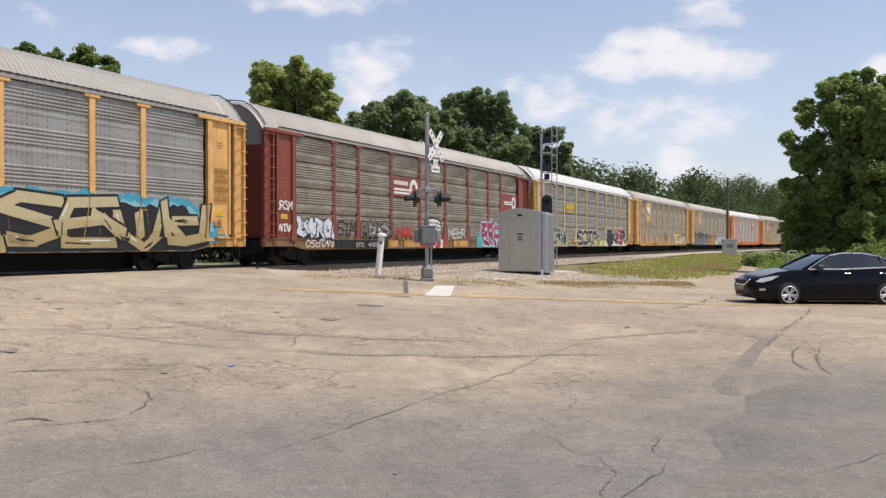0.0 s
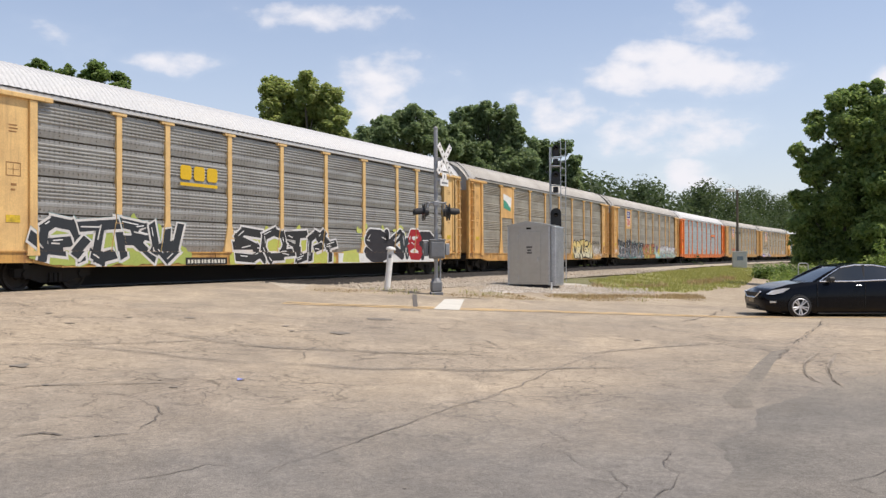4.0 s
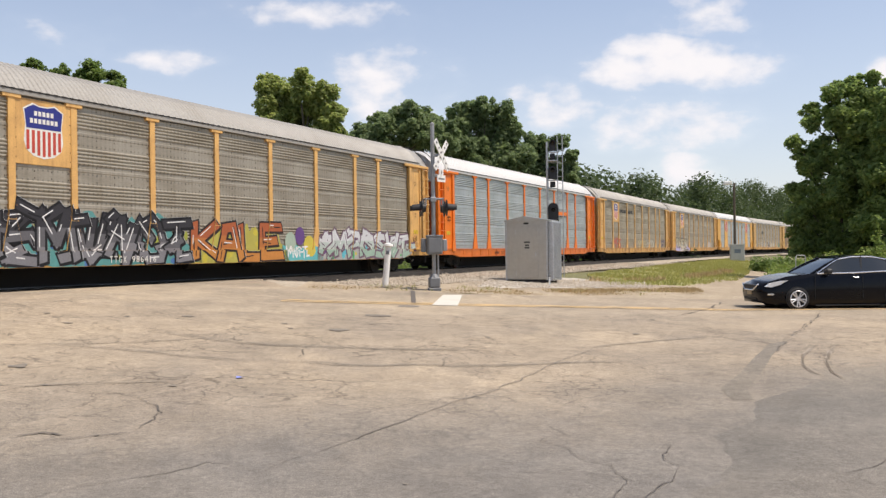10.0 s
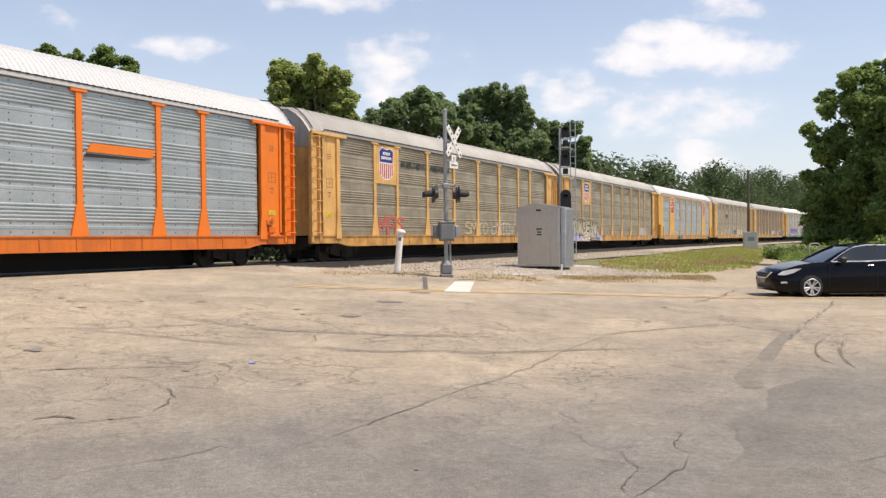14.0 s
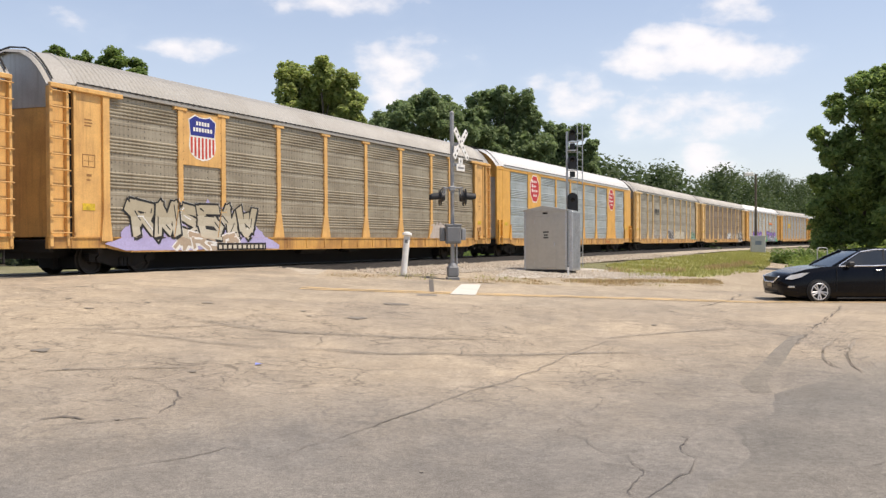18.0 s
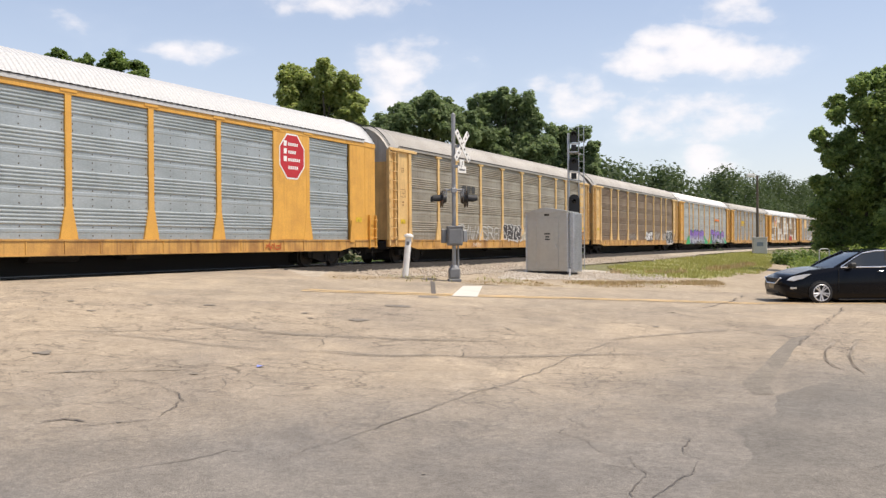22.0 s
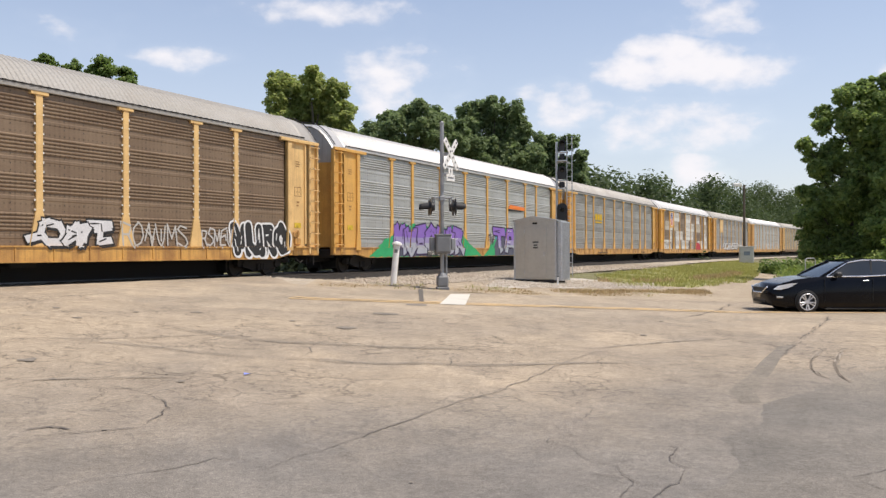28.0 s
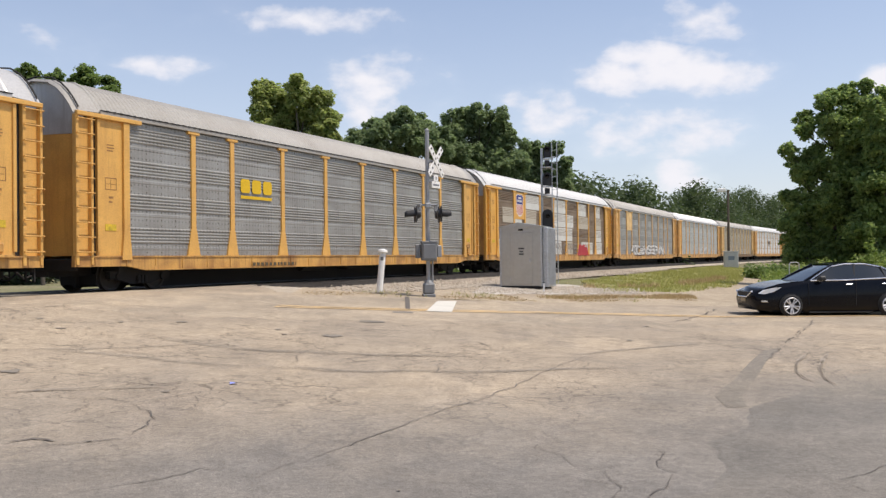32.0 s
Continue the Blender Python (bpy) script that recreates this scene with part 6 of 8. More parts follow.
def text_faces(word, bold=0.0):
    key = (word, bold)
    if key not in TEXTS:
        cu = bpy.data.curves.new("lettering", "FONT")
        cu.body, cu.size, cu.offset, cu.resolution_u = word, 1.0, bold, 2
        ob = bpy.data.objects.new("lettering", cu)
        me = bpy.data.meshes.new_from_object(ob)
        TEXTS[key] = ([v.co.to_2d() for v in me.vertices], [tuple(p.vertices) for p in me.polygons])
        bpy.data.objects.remove(ob)
        bpy.data.curves.remove(cu)
        bpy.data.meshes.remove(me)
    return TEXTS[key]


def letters(g, word, x0, x1, z0, z1, y, mi, bold=0.0, wobble=0.0, seed=0):
    """Writes a word into the box x0..x1, z0..z1 of the plane y, each letter a little askew."""
    r = random.Random(seed)
    n = len(word)
    for i, ch in enumerate(word):
        vs, fs = text_faces(ch, bold)
        if not vs:
            continue
        ax, bx = min(v.x for v in vs), max(v.x for v in vs)
        az, bz = min(v.y for v in vs), max(v.y for v in vs)
        cx0, cx1 = x0 + (x1 - x0) * i / n, x0 + (x1 - x0) * (i + 1.04) / n
        tilt, up = r.uniform(-1, 1) * wobble * 0.25, r.uniform(-1, 1) * wobble * 0.10 * (z1 - z0)
        out = []
        for v in vs:
            u, w = (v.x - ax) / max(bx - ax, 0.01), (v.y - az) / max(bz - az, 0.01)
            out.append((cx0 + (cx1 - cx0) * u + tilt * (w - 0.5) * (z1 - z0) * 0.4, y, z0 + (z1 - z0) * w + up + tilt * 0.5 * (u - 0.5) * (cx1 - cx0)))
        g.add(out, fs, mi)


def clipped(poly, zone):
    """The part of a convex polygon that lies in a convex, counter-clockwise zone."""
    for (ax, az), (bx, bz) in zip(zone, zone[1:] + zone[:1]):
        out = []
        for i, p in enumerate(poly):
            q = poly[i - 1]
            dp = (bx - ax) * (p[1] - az) - (bz - az) * (p[0] - ax)
            dq = (bx - ax) * (q[1] - az) - (bz - az) * (q[0] - ax)
            if dp * dq < 0:
                t = dq / (dq - dp)
                out.append((q[0] + (p[0] - q[0]) * t, q[1] + (p[1] - q[1]) * t))
            if dp >= 0:
                out.append(p)
        poly = out
        if len(poly) < 3:
            return []
    return poly


SILL_ZONE = [(-11.15, 0.605), (11.15, 0.605), (12.8, DECK - 0.002), (-12.8, DECK - 0.002)]


def spray(g, poly, layer, mi):
    """Paint that follows the carrier's side: sheets, posts and sill each take their piece."""
    x0, x1 = min(p[0] for p in poly), max(p[0] for p in poly)
    z0, z1 = min(p[1] for p in poly), max(p[1] for p in poly)
    d = layer * 0.0009
    if z1 > DECK:
        q = clipped(poly, [(POSTS[0] - HALF, DECK), (POSTS[-1] - HALF, DECK), (POSTS[-1] - HALF, 3), (POSTS[0] - HALF, 3)])
        if q:
            g.flat(q, -SIDE - 0.030 - d, mi=mi)
        for px in POSTS[1:-1]:
            c = px - HALF
            if x1 > c - 0.3 and x0 < c + 0.3:
                for zone in ([(c - 0.28, DECK), (c + 0.28, DECK), (c + 0.12, DECK + 0.78), (c - 0.12, DECK + 0.78)], [(c - 0.098, DECK + 0.80), (c + 0.098, DECK + 0.80), (c + 0.098, 3), (c - 0.098, 3)]):
                    q = clipped(poly, zone)
                    if q:
                        g.flat(q, -SIDE - 0.0625 - d, mi=mi)
    for e0, e1 in ((POSTS[0] - HALF - 1.1, POSTS[0] - HALF - 0.02), (POSTS[-1] - HALF + 0.02, POSTS[-1] - HALF + 1.1)):
        if z1 > DECK and x1 > e0 and x0 < e1:
            q = clipped(poly, [(e0, DECK), (e1, DECK), (e1, 3), (e0, 3)])
            if q:
                g.flat(q, -SIDE - 0.1275 - d, mi=mi)
    if z0 < DECK:
        q = clipped(poly, SILL_ZONE)
        if q:
            g.flat(q, -SIDE - 0.1125 - d, mi=mi)


def cloud(g, x0, x1, z0, z1, layer, mi, seed, rise=0.35, n=46, ramp=5.0):
    """A sprayed background with an uneven top and bottom."""
    top, bot = [], []
    for i in range(n):
        x = x0 + (x1 - x0) * i / (n - 1)
        e = min(1, ramp * min(i, n - 1 - i) / n + (0.25 if ramp > 4 else 0.03))
        t = z1 - (z1 - z0) * rise * (0.5 + 0.5 * noise.noise((x * 1.6, seed, 0.3)) + 0.5 * noise.noise((x * 5, seed, 2.3)))
        top.append((x, z0 + (t - z0) * e))
        bot.append((x, z0 + 0.06 * (z1 - z0) * noise.noise((x * 3, seed, 9.1))))
    for i in range(n - 1):
        spray(g, [bot[i], bot[i + 1], top[i + 1], top[i]], layer, mi)


def stroke(g, pts, r, layer, mi, z_lo=-9, z_hi=9, chisel=False):
    """A fat line with round joints, or with slanting, chiselled ends."""
    for (ax, az), (bx, bz) in zip(pts, pts[1:]):
        a = math.atan2(bz - az, bx - ax)
        if chisel:
            dx, dz = math.cos(a), math.sin(a)
            poly = [(ax - dz * r - dx * r * 0.95, az + dx * r - dz * r * 0.95), (ax + dz * r - dx * r * 0.45, az - dx * r - dz * r * 0.45),
                    (bx + dz * r + dx * r * 0.95, bz - dx * r + dz * r * 0.95), (bx - dz * r + dx * r * 0.45, bz + dx * r + dz * r * 0.45)]
        else:
            poly = [(ax + r * math.cos(a + math.pi / 2 + k * math.pi / 6), az + r * math.sin(a + math.pi / 2 + k * math.pi / 6)) for k in range(7)]
            poly += [(bx + r * math.cos(a - math.pi / 2 + k * math.pi / 6), bz + r * math.sin(a - math.pi / 2 + k * math.pi / 6)) for k in range(7)]
        if z_lo > -9 or z_hi < 9:
            poly = clipped(poly, [(-20, z_lo), (20, z_lo), (20, z_hi), (-20, z_hi)])
        if poly:
            spray(g, poly, layer, mi)
        layer += 0.02


def disc(g, x, z, rx, rz, layer, mi, n=18):
    spray(g, [(x + rx * math.cos(2 * math.pi * k / n), z + rz * math.sin(2 * math.pi * k / n)) for k in range(n)], layer, mi)


# brush strokes of letters, and of shapes that cannot be read, in a unit box
READ = {
    "K": [[(0, 0), (0, 1)], [(1, 1), (0.15, 0.5), (1, 0)]], "A": [[(0, 0), (0.3, 1), (0.7, 1), (1, 0)], [(0.2, 0.4), (0.8, 0.4)]],
    "L": [[(0, 1), (0, 0), (1, 0)]], "E": [[(1, 1), (0, 1), (0, 0), (1, 0)], [(0, 0.52), (0.8, 0.52)]], "T": [[(0, 1), (1, 1)], [(0.5, 1), (0.5, 0)]],
    "C": [[(1, 0.85), (0.6, 1), (0.15, 0.85), (0, 0.5), (0.15, 0.15), (0.6, 0), (1, 0.15)]],
    "R": [[(0, 0), (0, 1), (0.7, 1), (1, 0.75), (0.7, 0.5), (0, 0.5)], [(0.4, 0.5), (1, 0)]],
    "S": [[(1, 0.8), (0.7, 1), (0.2, 0.95), (0, 0.72), (0.3, 0.52), (0.8, 0.45), (1, 0.22), (0.7, 0), (0.2, 0.02), (0, 0.2)]],
    "M": [[(0, 0), (0.05, 1), (0.5, 0.35), (0.95, 1), (1, 0)]], "U": [[(0, 1), (0.03, 0.25), (0.4, 0), (0.75, 0.1), (1, 0.4)], [(1, 1), (1, 0)]], "O": [[(0.5, 1), (0.05, 0.75), (0, 0.35), (0.4, 0), (0.9, 0.15), (1, 0.6), (0.5, 1)]],
    "8": [[(0.5, 0.52), (0.1, 0.7), (0.3, 1), (0.7, 1), (0.9, 0.7), (0.5, 0.52), (0, 0.28), (0.25, 0), (0.75, 0), (1, 0.28), (0.5, 0.52)]]}
SHAPES = [
    [[(0, 0), (0.05, 0.8), (0.35, 1), (0.8, 0.9), (1, 0.6), (0.95, 0)], [(0.3, 0.45), (0.7, 0.5)]],
    [[(0, 1), (0.2, 0.3), (0.5, 0), (0.8, 0.3), (1, 1)], [(0.5, 0.3), (0.5, 0.8)]],
    [[(0.5, 1), (0.1, 0.8), (0, 0.4), (0.3, 0), (0.8, 0.05), (1, 0.45), (0.85, 0.85), (0.5, 1)]],
    [[(0, 0), (0.1, 1), (0.5, 0.35), (0.9, 1), (1, 0)]],
    [[(1, 0.9), (0.3, 1), (0, 0.75), (0.9, 0.4), (1, 0.2), (0.6, 0), (0, 0.1)]],
    [[(0, 0.9), (1, 1)], [(0.55, 0.95), (0.4, 0), (0.9, 0.1)]],
    [[(1, 1), (0.1, 0.95), (0, 0.5), (0.1, 0.05), (1, 0)], [(0, 0.5), (0.8, 0.55), (1.1, 0.3)]],
    [[(0, 1), (0.1, 0.1), (0.5, 0), (0.9, 0.15), (1, 0.9)], [(0.3, 0.6), (0.8, 0.6)]],
    [[(0.1, 0), (0, 1), (0.9, 0.85), (0.7, 0.5), (0.1, 0.5)], [(0.5, 0.5), (1.1, -0.05)]],
    [[(0, 0.2), (0.5, 1), (0.6, 0), (1, 0.8)], [(0.1, 0.7), (0.9, 0.3)]]]


PAINTS = {}


def paint(c):
    """Spray paint of one colour."""
    if c not in PAINTS:
        PAINTS[c] = surface("spray_paint", c, 0.65, dirt=tuple(v * 0.75 for v in c), dirt_amount=0.4, scale=2.0, grain=30, bump=0.04, spec=0.3)
    return PAINTS[c]


def graffiti(car, word, x0, x1, z0, z1, fill, edge=None, back=None, halo=None, seed=1, reach=0.4, low=None, fat=0.115, bits=(), thin=0.028, soft=False, block=None, gleam=0.5, wild=2):
    """A sprayed piece: ground, then letters (a word, or a count of unreadable shapes) with halo, outline, block shade, fill in bands and gleams.
    x from the carrier's near end; low: the fill's colour lower down; bits: spots of other colours."""
    r = random.Random(seed * 7)
    a, b, h = x0 - HALF, x1 - HALF, z1 - z0
    over, hard = car, bool(edge) and not soft
    if back:
        g = Geo()
        cloud(g, a - reach, b + reach, max(0.58, z0 - 0.05), z1 + 0.16, 0, 0, seed, 0.5 if reach < 1 else 0.2, 70, 5.0 if reach < 1 else 3.8)
        over = part("graffiti", g, paint(back), car, "sprayed graffiti ground", fix=False)
    if block:
        g = Geo()
        cloud(g, a - 0.12, b + 0.12, max(0.58, z0 - 0.03), z1 - 0.02 * h, 0.5, 0, seed + 3, 0.16, 60, 9.0)
        part("graffiti", g, paint(block), car, "dark sprayed block shade", fix=False)
    n = word if isinstance(word, int) else len(word)
    pick = list(range(len(SHAPES)))
    r.shuffle(pick)
    for i in range(n):
        g, mats, up_ = Geo(), [], 7.5 * (i % 2) if edge else 0.0
        ca, cb = a + (b - a) * (i + (-0.05 if edge else 0.06)) / n, a + (b - a) * (i + (1.05 if edge else 0.94)) / n
        rad = h * fat if edge else thin
        lines = SHAPES[pick[i % len(pick)]] if isinstance(word, int) else READ[word[i]]
        tilt, up = r.uniform(-0.18, 0.18), r.uniform(-0.05, 0.05) * h
        if edge:
            ca, cb = ca + rad * 0.75, cb - rad * 0.75

        def put(line, dx=0.0, dz=0.0):
            out = []
            for u, w in line:
                out.append((ca + (cb - ca) * u + tilt * (w - 0.5) * h * 0.6 + dx, z0 + rad + (h - 2 * rad) * w + up + tilt * (u - 0.5) * 0.3 + dz))
            return out

        jit = [[(u + r.uniform(-0.05, 0.05), w + r.uniform(-0.04, 0.04)) for u, w in ln] for ln in lines]
        if edge and isinstance(word, int):
            for k in range(wild):
                u, w = r.random(), r.random()
                jit.append([(u, w), (u + r.uniform(-0.7, 0.7), min(1.1, max(-0.1, w + r.uniform(-0.5, 0.5))))])
        if halo:
            mats.append(paint(halo))
            for ln in jit:
                stroke(g, put(ln, 0.01, 0.0), rad + (0.075 if edge else 0.03), 1 + up_, len(mats) - 1, chisel=hard)
        if edge:
            mats.append(paint(edge))
            for ln in jit:
                stroke(g, put(ln, 0.05, -0.05), rad + 0.03, 2 + up_, len(mats) - 1, chisel=hard)
                stroke(g, put(ln), rad + (0.07 if h > 1 else 0.045), 2.4 + up_, len(mats) - 1, chisel=hard)
        mats.append(paint(fill))
        for k, ln in enumerate(jit):
            stroke(g, put(ln), rad, 3.4 + up_ + 0.2 * k, len(mats) - 1, chisel=hard)
        if low:
            mid = tuple((p + q) / 2 for p, q in zip(fill, low))
            for c, hi in ((mid, z0 + h * (0.62 + r.uniform(-0.06, 0.06))), (low, z0 + h * (0.36 + r.uniform(-0.08, 0.08)))):
                mats.append(paint(c))
                for k, ln in enumerate(jit):
                    stroke(g, put(ln), rad * 0.98, 4.4 + up_ + len(mats) * 0.3 + 0.1 * k, len(mats) - 1, -8.9, hi, chisel=hard)
        if edge and h > 0.6:
            mats.append(paint(edge))
            for k in range(3):
                ln = put(r.choice(jit))
                j = r.randrange(len(ln) - 1)
                stroke(g, [ln[j], tuple((p + q) / 2 + r.uniform(-0.08, 0.08) for p, q in zip(ln[j], ln[j + 1]))], 0.02, 7.0 + up_, len(mats) - 1)
            mats.append(paint((0.72, 0.72, 0.71)))
            for ln in jit:
                q = put(ln, -rad * 0.4, rad * 0.45)
                for j in range(len(q) - 1):
                    if r.random() > gleam:
                        continue
                    f0, f1 = r.uniform(0, 0.4), r.uniform(0.5, 1)
                    p0, p1 = [q[j][m] + (q[j + 1][m] - q[j][m]) * f0 for m in (0, 1)], [q[j][m] + (q[j + 1][m] - q[j][m]) * f1 for m in (0, 1)]
                    stroke(g, [p0, p1], 0.016, 7.4 + up_, len(mats) - 1)
        for c in bits:
            mats.append(paint(c))
            for k in range(2):
                disc(g, r.uniform(ca, cb), z0 + h * r.uniform(0.0, 0.8), r.uniform(0.05, 0.16), r.uniform(0.05, 0.2), 0.4 + 0.1 * k, len(mats) - 1, 11)
        part("graffiti_letter", g, mats, over, "sprayed letter" if not isinstance(word, int) else "sprayed shape", fix=False)


def serial(car, x, text, col=(0.72, 0.70, 0.64), panel=True):
    """The carrier's stencilled number on its sill."""
    a, w = x - HALF, 0.165 * len(text)
    y = -SIDE - (0.128 if panel else 0.145)
    if panel:
        part("number_plate", Geo().box(a - 0.08, a + w + 0.08, y + 0.002, y + 0.01, 0.635, 0.90), BLACK, car, "black number panel")
    for i, ch in enumerate(text):
        if ch != " ":
            g = Geo()
            letters(g, ch, a + 0.165 * i + (0.05 if ch == "1" else 0.02), a + 0.165 * i + (0.09 if ch == "1" else 0.135), 0.68, 0.86, y, 0, 0.0)
            part("letter", g, paint(col), car, "pale stencilled letter", fix=False)


def bars(car, x0, x1, z0, z1, col, rows=1, y=-SIDE - 0.10, n=8, seed=3):
    """Unreadable small lettering as plain bars."""
    r = random.Random(seed)
    a, b = x0 - HALF, x1 - HALF
    if z1 < 0.9:
        y = -SIDE - 0.128
        z0, z1 = z0 + 0.06, z1 + 0.08
        if sum(col) > 0.6:
            part("number_plate", Geo().box(a - 0.08, b + 0.06, y + 0.003, y + 0.008, z0 - 0.05, z1 - 0.02), STEEL_DARK, car, "dark painted number panel")
    for j in range(rows):
        za, zb = z0 + (z1 - z0) * j / rows, z0 + (z1 - z0) * (j + 0.58) / rows
        x = a
        while x < b - 0.05:
            w = min((b - a) / n * r.uniform(0.6, 1.0), b - x)
            part("painted_bar", Geo().box(x, x + w * 0.62, y - 0.004, y, za, zb), paint(col), car)
            x += w


def plate(car, bay, z0, z1, col, label, y=-SIDE - 0.045):
    a, b = BAYS[bay]
    part("name_plate", Geo().box(a - HALF - 0.02, b - HALF + 0.02, y, y + 0.05, z0, z1, 0.008), col, car, label)
    return (a + b) / 2 - HALF, y - 0.004


def shield(car, bay, col, y_=None):
    """A plate with a plain shield: a blue head over red and white stripes."""
    x, y = plate(car, bay, 3.20, EAVE - 0.10, col, "yellow plate with a striped shield")
    w, zt = 0.62, 4.76
    pale, blue, red = paint((0.75, 0.73, 0.68)), paint((0.03, 0.04, 0.22)), paint((0.5, 0.07, 0.05))
    out = [(-w, zt - 0.16), (-w * 0.55, zt), (-w * 0.2, zt - 0.06), (w * 0.2, zt - 0.06), (w * 0.55, zt), (w, zt - 0.16), (w * 0.9, 4.22), (w * 0.97, 3.80), (w * 0.86, 3.58), (w * 0.5, 3.42),
           (0, 3.36), (-w * 0.5, 3.42), (-w * 0.86, 3.58), (-w * 0.97, 3.80), (-w * 0.9, 4.22)]
    mark = part("shield_mark", Geo().flat([(x + a, z) for a, z in out], y), pale, car, "white shield mark", fix=False)
    head = [(-w, zt - 0.18), (-w * 0.55, zt - 0.04), (-w * 0.2, zt - 0.09), (w * 0.2, zt - 0.09), (w * 0.55, zt - 0.04), (w, zt - 0.18), (w * 0.9, 4.12), (-w * 0.9, 4.12)]
    part("shield_head", Geo().flat([(x + a * 0.94, z) for a, z in head], y - 0.004), blue, mark, "dark blue head", fix=False)
    for i in range(7):
        a = -w * 0.78 + i * w * 0.26
        foot = 3.42 + 0.018 * (i - 3) ** 2
        part("stripe", Geo().flat([(x + a - 0.045, 4.07), (x + a + 0.045, 4.07), (x + a + 0.045, foot), (x + a - 0.045, foot)], y - 0.004), red, mark, "red stripe", fix=False)
    for z, n in ((4.44, 5), (4.25, 7)):
        for i in range(n):
            a = (i - (n - 1) / 2) * 0.125
            part("painted_bar", Geo().flat([(x + a - 0.045, z), (x + a + 0.045, z), (x + a + 0.045, z + 0.12), (x + a - 0.045, z + 0.12)], y - 0.008), pale, mark, fix=False)


def octagon(car, x, z, r):
    g = Geo()
    y = -SIDE - 0.062
    ring = lambda k: [(x + k * math.cos(math.pi / 8 + math.pi / 4 * i), z + 1.08 * k * math.sin(math.pi / 8 + math.pi / 4 * i)) for i in range(8)]
    g.flat(ring(r), y, mi=0)
    g.flat(ring(r * 0.93), y - 0.004, mi=1)
    for i, w in enumerate((0.85, 0.6, 0.95, 0.75)):
        zz = z + r * (0.42 - i * 0.34)
        if i < 3:
            g.flat([(x - r * 0.62, zz + 0.02 * r), (x - r * 0.42, zz + 0.02 * r), (x - r * 0.38, zz + 0.25 * r), (x - r * 0.62, zz + 0.25 * r)], y - 0.008, mi=0)
        k = int(w / 0.15)
        for j in range(k):
            q = x - r * 0.30 + r * 0.15 * j
            g.flat([(q, zz + 0.04 * r), (q + r * 0.10, zz + 0.04 * r), (q + r * 0.11, zz + 0.18 * r), (q + r * 0.01, zz + 0.18 * r)], y - 0.008, mi=0)
    part("octagon_sign", g, [paint((0.80, 0.79, 0.76)), paint((0.48, 0.035, 0.045))], car, "red octagon bordered in white")


